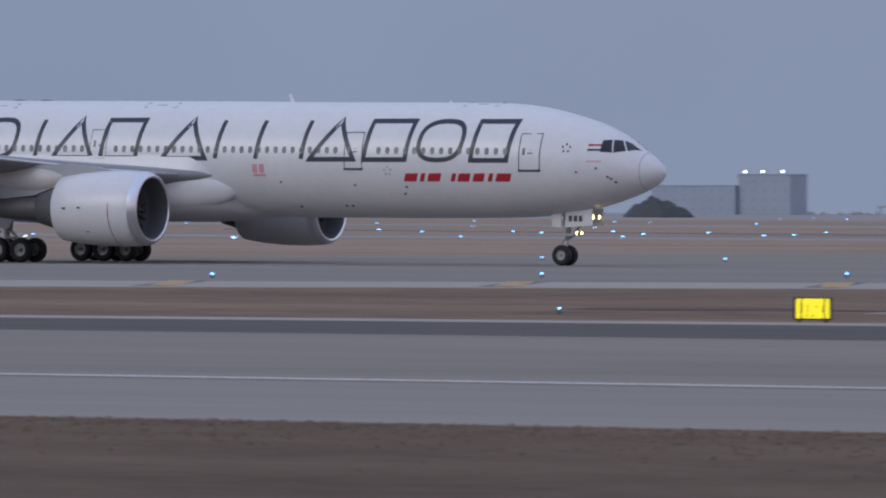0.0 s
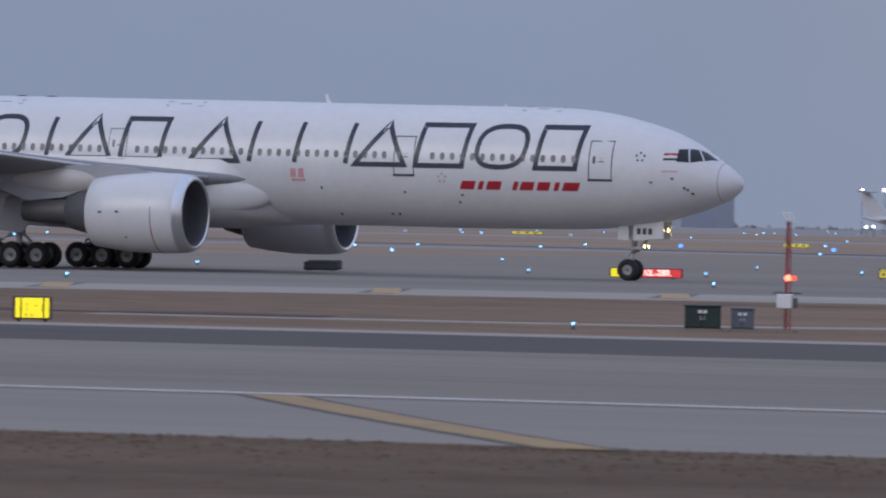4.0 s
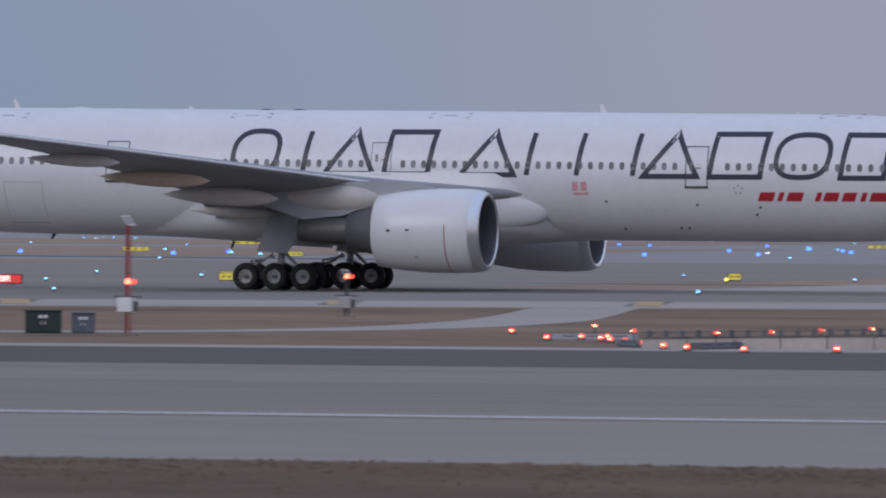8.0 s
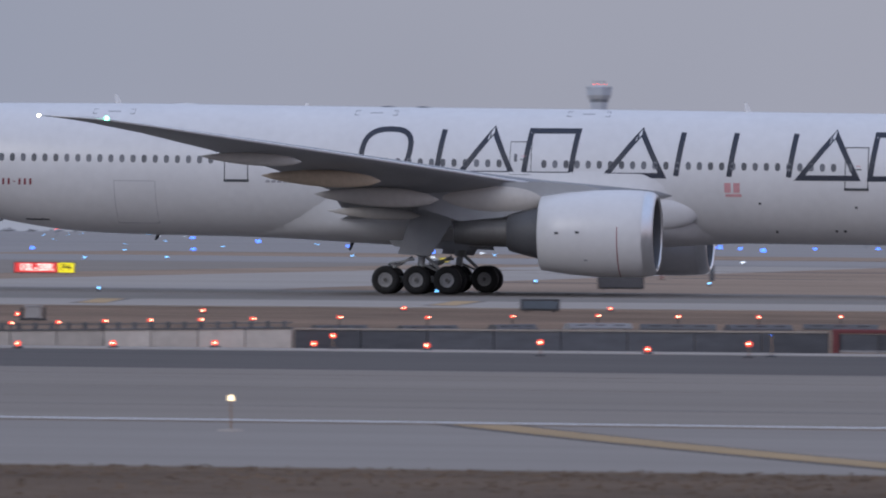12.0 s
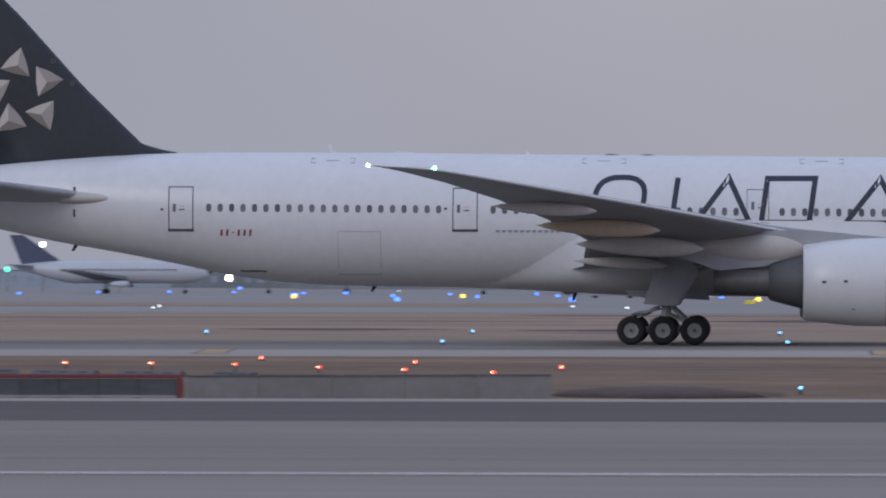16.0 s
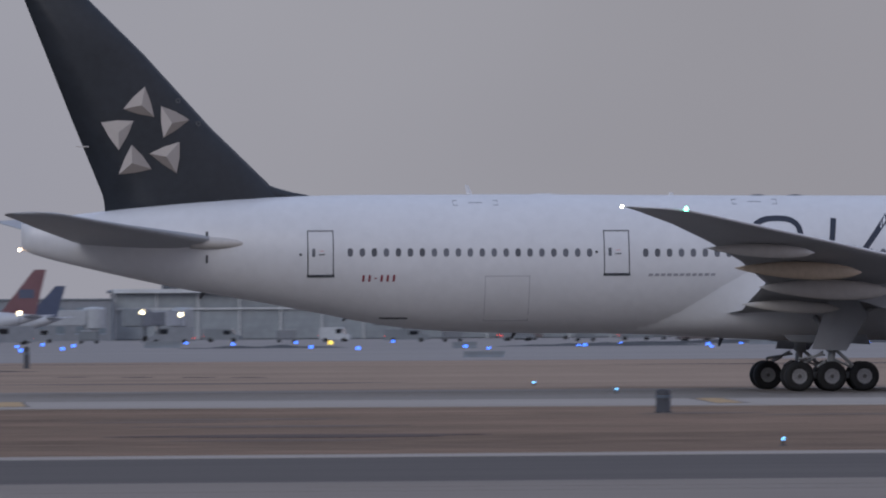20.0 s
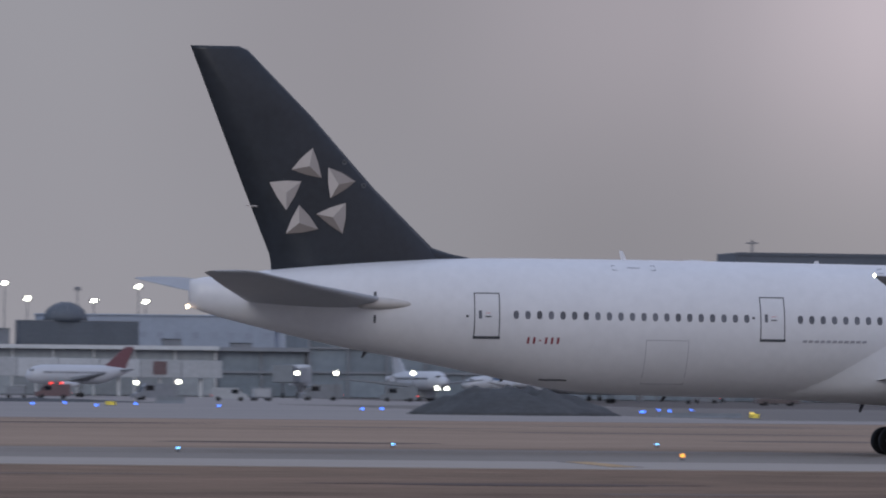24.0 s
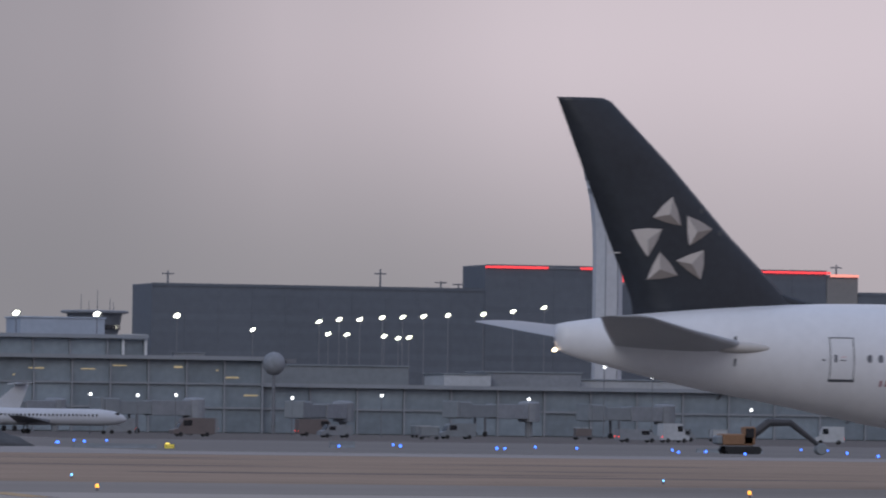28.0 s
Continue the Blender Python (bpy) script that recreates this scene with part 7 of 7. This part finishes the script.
# pale tank house and canopy beyond the field
tank = thing("tank_house", "pale square tank house beside a canopy", "building", pose(0, 2300, 0))
part("wall", box(-1050, -1038.6, 0, 10, 0.5, 10.0, 0.2), FAR_PALE, tank)
part("roof", box(-1050.4, -1038.2, -0.4, 10.4, 10.0, 10.3), FAR_WALL, tank)
part("canopy", box(-1067, -1015, -8, 0, 4.4, 5.0), FAR_PALE, tank)
for k in range(8):
    part("canopy_post", box(-1066 + k * 7.1, -1065.5 + k * 7.1, -7.6, -7.1, 0.5, 4.4), FAR_WALL, tank)
gate = thing("cargo_building", "blue-grey cargo building with a pale round roof", "building", pose(0, 1560, 0))
part("wall", box(-505, -462, 0, 20, 1.0, 9.7, 0.1), FAR_BLUE, gate)
bm = bmesh.new()
loft(bm, [[(-497 + 9 * math.cos(a), y, 1.2 + 4.3 * math.sin(a)) for a in np.linspace(0, math.pi, 14)] for y in (-20, -6)])
part("round_roof", bm, FAR_PALE, gate, "pale round roof")


# ---- parked jets ----
def parked_jet(x, y, turn, length, r, z_axis, fin_top, fin_mat, label, t_tail=False, second=None):
    """Nose towards +x in its own space; x is the middle of the fuselage."""
    base = apron_z(y)
    j = thing("parked_jet", label, "airliner", pose(x, y, base, 0, 0, turn), "parked jets")
    h = z_axis - base
    L = length / 2
    prof = [(-L, 0.12, 0.5), (-L * 0.82, 0.42, 0.32), (-L * 0.55, 0.85, 0.1), (-L * 0.4, 1, 0), (L * 0.7, 1, 0), (L * 0.86, 0.82, -0.06), (L * 0.96, 0.45, -0.16), (L, 0.05, -0.24)]
    bm = bmesh.new()
    loft(bm, [[(a, math.cos(k * math.tau / 18) * r * q, h + d * r + math.sin(k * math.tau / 18) * r * q) for k in range(18)] for a, q, d in prof])
    body = part("fuselage", bm, JET_WHITE, j, smooth=True)
    part("cockpit_window", box(L * 0.86, L * 0.91, -r * 0.62, r * 0.62, h + r * 0.3, h + r * 0.52), GLASS_DARK, body)
    n = int(length * 0.9)
    for k in range(n):
        a = -L * 0.5 + k * L * 1.2 / n
        for s in (-1, 1):
            part("window", box(a, a + 0.28, s * r * 0.985 - 0.03, s * r * 0.985 + 0.03, h + 0.15, h + 0.5), GLASS_DARK, body)
    ft = fin_top - base
    bm = bmesh.new()
    loft(bm, [[(-L * 0.92 + 0.2, -0.12, h + r * 0.5), (-L * 0.5, -0.12, h + r * 0.85), (-L * 0.5, 0.12, h + r * 0.85), (-L * 0.92 + 0.2, 0.12, h + r * 0.5)], [(-L - 0.6, -0.06, ft), (-L * 0.9, -0.06, ft), (-L * 0.9, 0.06, ft), (-L - 0.6, 0.06, ft)]])
    fin = part("fin", bm, fin_mat, j, "coloured tail fin")
    if second:
        part("fin_band", box(-L * 0.9, -L * 0.72, -0.14, 0.14, h + (ft - h) * 0.45, h + (ft - h) * 0.62), second, fin)
    zt = ft - 0.2 if t_tail else h + r * 0.5
    for s in (-1, 1):
        bm = bmesh.new()
        loft(bm, [[(-L * 0.98, s * 0.1, zt - 0.1), (-L * 0.75, s * 0.1, zt - 0.1), (-L * 0.75, s * 0.1, zt + 0.1), (-L * 0.98, s * 0.1, zt + 0.1)], [(-L * 1.04, s * r * 2.6, zt + 0.2), (-L * 0.93, s * r * 2.6, zt + 0.2), (-L * 0.93, s * r * 2.6, zt + 0.28), (-L * 1.04, s * r * 2.6, zt + 0.28)]])
        part("tailplane", bm, JET_WHITE, j)
        bm = bmesh.new()
        loft(bm, [[(-L * 0.15, s * r * 0.6, h - r * 0.7), (L * 0.2, s * r * 0.6, h - r * 0.7), (L * 0.2, s * r * 0.6, h - r * 0.4), (-L * 0.15, s * r * 0.6, h - r * 0.4)], [(-L * 0.42, s * L * 0.85, h + r * 0.1), (-L * 0.3, s * L * 0.85, h + r * 0.1), (-L * 0.3, s * L * 0.85, h + r * 0.18), (-L * 0.42, s * L * 0.85, h + r * 0.18)]])
        wing = part("wing", bm, WALL_GREY, j)
        bm = bmesh.new()
        lathe(bm, [(0, 0.3), (0.5, 0.42), (2.2, 0.55), (3.0, 0.5), (2.8, 0.38)], 14, "x", caps=(True, True))
        part("engine", bm, JET_WHITE, j, at=pose(-L * 0.7, s * (r + 0.7), h + 0.3) if t_tail else pose(L * 0.02, s * L * 0.32, h - r * 1.05))
        part("main_wheel", lathe(bmesh.new(), [(-0.2, 0.38), (-0.15, 0.42), (0.15, 0.42), (0.2, 0.38)], 12, "y", caps=(True, True)), RUBBER, j, at=pose(-L * 0.05, s * r * 1.2, 0.42))
        part("main_leg", tube(bmesh.new(), (-L * 0.05, s * r * 1.1, 0.4), (-L * 0.05, s * r * 0.9, h - r * 0.6), 0.12, sides=6), POLE_GREY, j)
    part("nose_leg", tube(bmesh.new(), (L * 0.76, 0, 0.35), (L * 0.76, 0, h - r * 0.7), 0.1, sides=6), POLE_GREY, j)
    part("nose_wheel", lathe(bmesh.new(), [(-0.2, 0.3), (-0.15, 0.34), (0.15, 0.34), (0.2, 0.3)], 12, "y", caps=(True, True)), RUBBER, j, at=pose(L * 0.76, 0, 0.34))
    return j


parked_jet(253.2, 1150, 0, 32.4, 1.4, 3.55, 7.3, JET_NAVY, "white regional jet with a navy tail", True)
parked_jet(250, 1198, 180, 26, 1.4, 3.9, 9.3, JET_WHITE, "white jet with a white tail behind a regional jet", True)
parked_jet(249.6, 1178, 12, 26, 1.3, 3.5, 8.4, JET_BLUE, "white regional jet with a blue tail", True)
nose_on = parked_jet(223, 1165, -84, 30, 1.6, 4.2, 9.6, JET_WHITE, "white jet seen nose-on with lit lamps", True)
for u in (-0.8, 0.8):
    part("nose_lamp", ball(0.35), FLOOD, nose_on, "lit white lamp", at=pose(13.2, u, 2.2))
parked_jet(15.3, 1205, 160, 30, 1.7, 4.4, 13.1, JET_RED, "white jet with a red and blue tail", second=JET_NAVY)
parked_jet(22.2, 1235, 150, 26, 1.5, 4.2, 10.5, JET_NAVY, "white jet with a dark blue tail")
parked_jet(110, 1200, 5, 20, 1.9, 5.6, 13.6, JET_RED, "white jet with a red tail before the concourse")
parked_jet(171, 1200, 180, 18, 1.65, 4.7, 9.5, JET_RED, "short white jet with a red tail")
parked_jet(-30.5, 1150, 180, 34, 1.9, 4.6, 12.2, JET_NAVY, "white jet with a dark blue tail on the apron")
parked_jet(-19.0, 1186, 180, 32, 1.8, 4.4, 11.0, JET_NAVY, "white jet with a navy tail behind another")
parked_jet(-104.2, 1150, 0, 32, 1.9, 4.3, 10.3, JET_NAVY, "white jet with a dark blue tail far across the apron")
parked_jet(-67.5, 1168, 180, 32, 1.9, 6.1, 11.8, JET_WHITE, "tall white jet with a white tail across the apron")
parked_jet(-430, 1300, 0, 24, 1.15, 4.2, 9.9, JET_WHITE, "small white jet parked far out", True)
for k, dz in ((-440, 2.0), (-438.5, 2.1)):
    apron_lamp(k, 1297, dz + apron_z(1297), FLOOD_DIM, 0.3)


# ---- vehicles and earth works on the apron ----
def wheel_at(parent, x, y, r):
    part("wheel", lathe(bmesh.new(), [(-0.12, r * 0.9), (-0.1, r), (0.1, r), (0.12, r * 0.9)], 12, "y", caps=(True, True)), RUBBER, parent, at=pose(x, y, r))


def van(x, y, turn, mat, label, length=5.2, high=2.3):
    v = thing("service_van", label, "van", pose(x, y, apron_z(y) + 0.03, 0, 0, turn), "service vehicles")
    bm = bmesh.new()
    L = length / 2
    loft(bm, [[(a, s, z) for a, z in ((-L, 0.4), (L, 0.4), (L, 1.0), (L * 0.72, 1.25), (L * 0.45, high), (-L, high))] for s in (-0.95, 0.95)])
    body = part("body", bm, mat, v)
    part("windscreen", box(-0.03, 0.03, -0.8, 0.8, 0.05, 0.95), GLASS_DARK, body, at=pose(L * 0.72, 0, 1.25, 0, -30))
    for s in (-1, 1):
        part("side_window", box(L * 0.1, L * 0.5, s * 0.96 - 0.02, s * 0.96 + 0.02, high * 0.58, high * 0.88), GLASS_DARK, body)
        for a in (-0.62, 0.62):
            wheel_at(v, a * L, s * 0.85, 0.36)
        part("tail_light", box(-L - 0.05, -L, s * 0.7 - 0.12, s * 0.7 + 0.12, 0.8, 1.0), RED_FAR, v)
    return v


def cart(x, y, turn, mat, label):
    c = thing("baggage_cart", label, "cart", pose(x, y, apron_z(y) + 0.03, 0, 0, turn), "baggage carts")
    part("bed", box(-1.5, 1.5, -0.75, 0.75, 0.45, 0.6), POLE_GREY, c)
    part("load", box(-1.4, 1.4, -0.7, 0.7, 0.6, 1.9, 0.08), mat, c)
    part("canopy", box(-1.5, 1.5, -0.8, 0.8, 2.0, 2.08), WALL_PALE, c)
    for a in (-1.2, 1.2):
        for s in (-0.65, 0.65):
            wheel_at(c, a, s, 0.25)
            part("canopy_post", box(a * 1.2 - 0.04, a * 1.2 + 0.04, s - 0.03, s + 0.03, 0.6, 2.0), POLE_GREY, c)
    return c


SPOIL_RED = material("dull_red_vehicle_paint", (0.14, 0.118, 0.115), 0.6, vary=0.15, scale=0.6)
rng = random.Random(33)
paint = (WALL_GREY, WALL_PALE, WALL_DARK, WALL_GREY, SPOIL_RED, WALL_DARK)
tone = ("grey", "pale grey", "dark grey", "grey", "dull red", "dark grey")
spots = [103.6, 107.6, 111.5, 121, 125, 131, 136, 143, 152, 166, 178, 186, 204, 212, 224, 268, 274, 281, 290, 296, 305, 311, 318, 326, 333, 343, 352, 360, 368, 377, 22, 28, 35, 47, 58, 66, 75, 84, 92, -28, -16, -7, 4, 12]
for k, x in enumerate(spots):
    y = 1100 + rng.uniform(-30, 90)
    q = rng.randrange(6)
    if k % 3 == 2:
        cart(x, y, rng.uniform(-20, 20), paint[q], tone[q] + " loaded baggage cart on the apron")
    else:
        van(x, y, rng.choice((0, 180)) + rng.uniform(-15, 15), paint[q], tone[q] + " service van on the apron", rng.uniform(4.6, 7.5), rng.uniform(2.0, 3.1))
fire = van(155.5, 1120, 175, SPOIL_DARK, "dull red service truck with lit beacons", 5.5, 2.3)
for u in (-1.4, 0.2):
    part("red_beacon", ball(0.22), RED_FAR, fire, "lit red beacon", at=pose(u, -0.6, 2.45))


# dark earth, its colour lightened for the haze before it
SPOIL = material("grey_spoil_earth", (0.07, 0.073, 0.077), 0.95, vary=0.3, scale=0.25, bump=0.08)


def mound(x, y, rx, ry, h, label, seed):
    bm = bmesh.new()
    rings = []
    for q in (1.0, 0.92, 0.84, 0.76, 0.68, 0.6, 0.5, 0.4, 0.3, 0.2, 0.08):
        rings.append([(x + math.cos(a) * rx * q * (1 + 0.1 * math.sin(3 * a + seed) + 0.05 * math.sin(11 * a + seed)), y + math.sin(a) * ry * q, apron_z(y) - 0.1 + h * (1 - q ** 2.0) * (1 + 0.5 * noise.noise(Vector((math.cos(a) * rx * q * 0.35 + seed, math.sin(a) * ry * q * 0.35, seed))) + 0.22 * noise.noise(Vector((math.cos(a) * rx * q * 1.1, math.sin(a) * ry * q * 1.1, seed + 5))))) for a in (k * math.tau / 60 for k in range(60))])
    loft(bm, rings)
    tagged(new("earth_mound", mesh_of(bm, "earth_mound", SPOIL, smooth=True)), label, "earth mound", kind="structure")


mound(154.6, 760, 11.2, 8, 3.1, "long mound of dark earth on the apron", 1)
mound(-756, 1500, 9, 6, 4.4, "dark earth heap far across the field", 7)
mound(128, 1000, 31, 4, 0.6, "low dark earth bank along the apron", 4)
mound(98, 940, 16, 4, 0.5, "low dark earth bank", 5)
mound(52, 930, 13, 3, 0.4, "low earth bank at the apron edge", 6)


def dark_block(x, y, w, h):
    c = thing("concrete_barrier", "dark low concrete barrier block", "barrier", pose(x, y, apron_z(y)), "concrete barriers")
    bm = bmesh.new()
    loft(bm, [[(a, b, z) for b, z in ((-0.4, 0), (-0.15, h * 0.4), (-0.1, h), (0.1, h), (0.15, h * 0.4), (0.4, 0))] for a in (-w / 2, w / 2)])
    part("body", bm, WALL_DARK, c)
    for k in (-0.3, 0.3):
        part("foot", box(k * w - 0.4, k * w + 0.4, -0.45, 0.45, -0.05, 0.12), WALL_DARK, c)


for x, y, w, h in ((39.5, 960, 5, 0.9), (120.5, 960, 4, 1.2), (153, 985, 4, 1.0), (75, 900, 3, 0.8), (212, 800, 3, 0.8), (60, 700, 4, 0.6), (172, 744, 9, 0.5), (254, 785, 8, 0.5)):
    dark_block(x, y, w, h)

kerb = thing("low_kerb", "long low dark kerb across the far grass", "kerb", pose(0, 0, 0))
for k in range(18):
    a, b = Vector((-470, 806)).lerp(Vector((-180, 648)), k / 18), Vector((-470, 806)).lerp(Vector((-180, 648)), (k + 0.995) / 18)
    bm = bmesh.new()
    loft(bm, [[(q.x, q.y, apron_z(q.y)), (q.x, q.y + 0.5, apron_z(q.y)), (q.x, q.y + 0.45, apron_z(q.y) + 0.16), (q.x, q.y + 0.05, apron_z(q.y) + 0.16)] for q in (a, b)])
    part("kerb_block", bm, SLATE_BOX, kerb)

exc = thing("excavator", "orange tracked excavator with a dark boom", "excavator", pose(247, 760, apron_z(760)))
for s in (-1.2, 1.2):
    bm = bmesh.new()
    loft(bm, [[(a, s + b, z) for a, z in ((-2.1, 0.5), (-1.8, 0.05), (1.8, 0.05), (2.1, 0.5), (1.8, 0.9), (-1.8, 0.9))] for b in (-0.3, 0.3)])
    part("track", bm, RUBBER, exc)
part("house", box(-2.4, 1.2, -1.3, 1.3, 1.0, 2.3, 0.15), TRUCK_ORANGE, exc)
cab = part("cab", box(0.0, 1.4, -1.3, -0.1, 1.1, 3.1, 0.12), TRUCK_ORANGE, exc)
part("cab_window", box(0.25, 1.2, -1.34, -1.29, 1.9, 2.9), GLASS_DARK, cab)
part("counterweight", box(-2.9, -2.3, -1.2, 1.2, 1.1, 2.1, 0.2), WALL_DARK, exc)
part("boom", tube(tube(bmesh.new(), (1.0, 0.2, 1.8), (3.4, 0.2, 3.6), 0.5, 0.45, 8), (3.3, 0.2, 3.6), (6.0, 0.2, 3.6), 0.45, 0.38, 8), HOUSING, exc)
part("stick", tube(bmesh.new(), (5.8, 0.2, 3.7), (9.6, 0.2, 0.9), 0.38, 0.24, 8), HOUSING, exc)
part("bucket", lathe(bmesh.new(), [(-0.6, 0.55), (-0.5, 0.65), (0.5, 0.65), (0.6, 0.55)], 12, "y", caps=(True, True)), WALL_DARK, exc, at=pose(9.5, 0.2, 0.7))
part("ram", tube(bmesh.new(), (1.6, 0.2, 1.6), (3.0, 0.2, 3.1), 0.1, sides=6), METAL, exc)
box_truck = thing("box_truck", "white box truck with a lit red roof sign", "truck", pose(-14.0, 1000, apron_z(1000) + 0.03))
part("box_body", box(-1.2, 1.2, -2.6, 2.2, 0.5, 2.5, 0.06), FRAME_PALE, box_truck)
part("roof_sign", box(-1.15, 1.15, -2.7, -2.4, 2.3, 2.9, 0.04), PINK_LINE, box_truck, "glowing red roof sign")
part("cab", box(-1.1, 1.1, 2.2, 3.8, 0.5, 2.0, 0.15), FRAME_PALE, box_truck)
for a in (-1.8, 2.6):
    for s in (-1.0, 1.0):
        part("wheel", lathe(bmesh.new(), [(-0.12, 0.36), (-0.1, 0.4), (0.1, 0.4), (0.12, 0.36)], 12, "x", caps=(True, True)), RUBBER, box_truck, at=pose(s, a, 0.4))
bus = thing("apron_bus", "pale apron bus with dark windows", "bus", pose(-19.5, 1003, apron_z(1003) + 0.03))
part("body", box(-3.8, 3.8, -1.3, 1.3, 0.35, 1.25, 0.08), FRAME_PALE, bus)
for k in range(6):
    part("window", box(-3.6 + k * 1.22, -2.5 + k * 1.22, -1.28, 1.28, 1.25, 2.05), GLASS_DARK, bus)
part("roof", box(-3.8, 3.8, -1.3, 1.3, 2.05, 2.3, 0.08), WALL_DARK, bus)
for a in (-2.5, 2.5):
    for s in (-1.1, 1.1):
        wheel_at(bus, a, s, 0.42)

# low far horizon: bushes and trees beyond the field, haze painted into their colour
FAR_LEAF = material("haze_pale_twigs", (0.23, 0.23, 0.24), 0.95, vary=0.35, scale=0.2)
rng = random.Random(8)
verts, faces = [], []
for k in range(2600):
    a = radians(rng.uniform(-42, 30))
    d = rng.uniform(2900, 3300)
    tall = 1.4 + 0.9 * math.sin(a * 31) + 0.6 * math.sin(a * 83 + 1)
    r = rng.uniform(0.5, 1.3)
    c = Vector((math.sin(a) * d, math.cos(a) * d, rng.uniform(0.0, max(0.5, tall)) + 0.8))
    n = len(verts)
    for u in ((1, 0, 0), (-1, 0, 0), (0, 1, 0), (0, -1, 0), (0, 0, 1), (0, 0, -1)):
        verts.append(c + Vector(u) * r * rng.uniform(0.6, 1.6))
    for f in ((0, 2, 4), (2, 1, 4), (1, 3, 4), (3, 0, 4), (2, 0, 5), (1, 2, 5), (3, 1, 5), (0, 3, 5)):
        faces.append([n + i for i in f])
me = bpy.data.meshes.new("far_trees")
me.from_pydata(verts, [], faces)
me.materials.append(FAR_LEAF)
tagged(new("far_trees", me), "low line of bare winter trees on the horizon", "trees", kind="stuff")

# ragged dry grass along the near edge of the shoulder
TUFT = material("dry_grass_tuft", (0.126, 0.088, 0.062), 0.95, vary=0.5, scale=0.8, fine=4)
TUFT_PALE = material("pale_dry_grass_tuft", (0.15, 0.105, 0.075), 0.95, vary=0.4, scale=0.8, fine=4)
rng = random.Random(15)
verts, faces, kinds = [], [], []
for k in range(9000):
    x = rng.uniform(-70, 45)
    y = grass_near(x) + 0.25 - abs(rng.gauss(0, 7.0)) * (0.4 + 0.6 * rng.random())
    if y < 60:
        continue
    h, w, lean = rng.uniform(0.006, 0.026), rng.uniform(0.03, 0.12), rng.uniform(-0.03, 0.03)
    n = len(verts)
    h += 0.02
    verts += [(x - w, y, 0.0), (x + w, y, 0.0), (x + lean + w * 0.4, y + 0.02, h), (x + lean - w * 0.4, y + 0.02, h), (x + lean, y + w, 0.0)]
    faces += [(n, n + 1, n + 2, n + 3), (n + 1, n + 4, n + 2), (n + 4, n, n + 3)]
    q = int(math.sin(x * 0.7) + math.sin(y * 1.3 + x * 0.31) + rng.gauss(0, 0.6) > 0.7)
    kinds += [q, q, q]
me = bpy.data.meshes.new("grass_tufts")
me.from_pydata(verts, [], faces)
me.materials.append(TUFT)
me.materials.append(TUFT_PALE)
me.polygons.foreach_set("material_index", kinds)
tagged(new("grass_tufts", me), "short dry grass tufts beside the shoulder", "grass", kind="stuff")


# ---- what moves ----
PLANE_ROWS = [
    (0.0, -165.67),
    (0.5, -159.92),
    (1.0, -154.12),
    (1.5, -148.28),
    (2.0, -142.41),
    (2.5, -136.49),
    (4.5, -112.24),
    (5.0, -106.18),
    (5.5, -100.10),
    (6.0, -93.97),
    (6.5, -87.81),
    (7.0, -81.63),
    (7.5, -75.41),
    (8.0, -69.15),
    (8.5, -62.89),
    (9.0, -56.62),
    (9.5, -50.31),
    (10.0, -43.96),
    (10.5, -37.49),
    (11.0, -30.98),
    (11.5, -24.51),
    (13.5, 1.69),
    (14.0, 7.98),
    (14.5, 14.26),
    (15.0, 20.62),
    (15.5, 26.93),
    (16.0, 33.11),
    (16.5, 39.22),
    (17.0, 45.23),
    (17.5, 51.13),
    (18.0, 57.07),
    (18.5, 62.93),
    (19.0, 68.71),
    (19.5, 74.39),
    (20.0, 79.67),
    (20.5, 85.12),
    (22.5, 106.97),
    (23.0, 112.46),
    (23.5, 117.96),
    (24.0, 123.47),
    (24.5, 129.02),
    (25.0, 134.60),
    (25.5, 140.19),
    (26.0, 145.78),
    (26.5, 151.41),
    (27.0, 157.06),
    (27.5, 162.72),
    (28.0, 168.39),
]


def motions():
    walk(plane, [(t, pose(x - GEAR_S, PLANE_Y, 0.03)) for t, x in PLANE_ROWS])
    ts, xs = [r[0] for r in PLANE_ROWS], [r[1] for r in PLANE_ROWS]
    steps = [k / 15 for k in range(28 * 15 + 1)]
    for hub, at, r in WHEELS:
        walk(hub, [(t, Matrix.Translation(at) @ Matrix.Rotation((float(np.interp(t, ts, xs)) - xs[0]) / r, 4, "Y")) for t in steps])


motions()
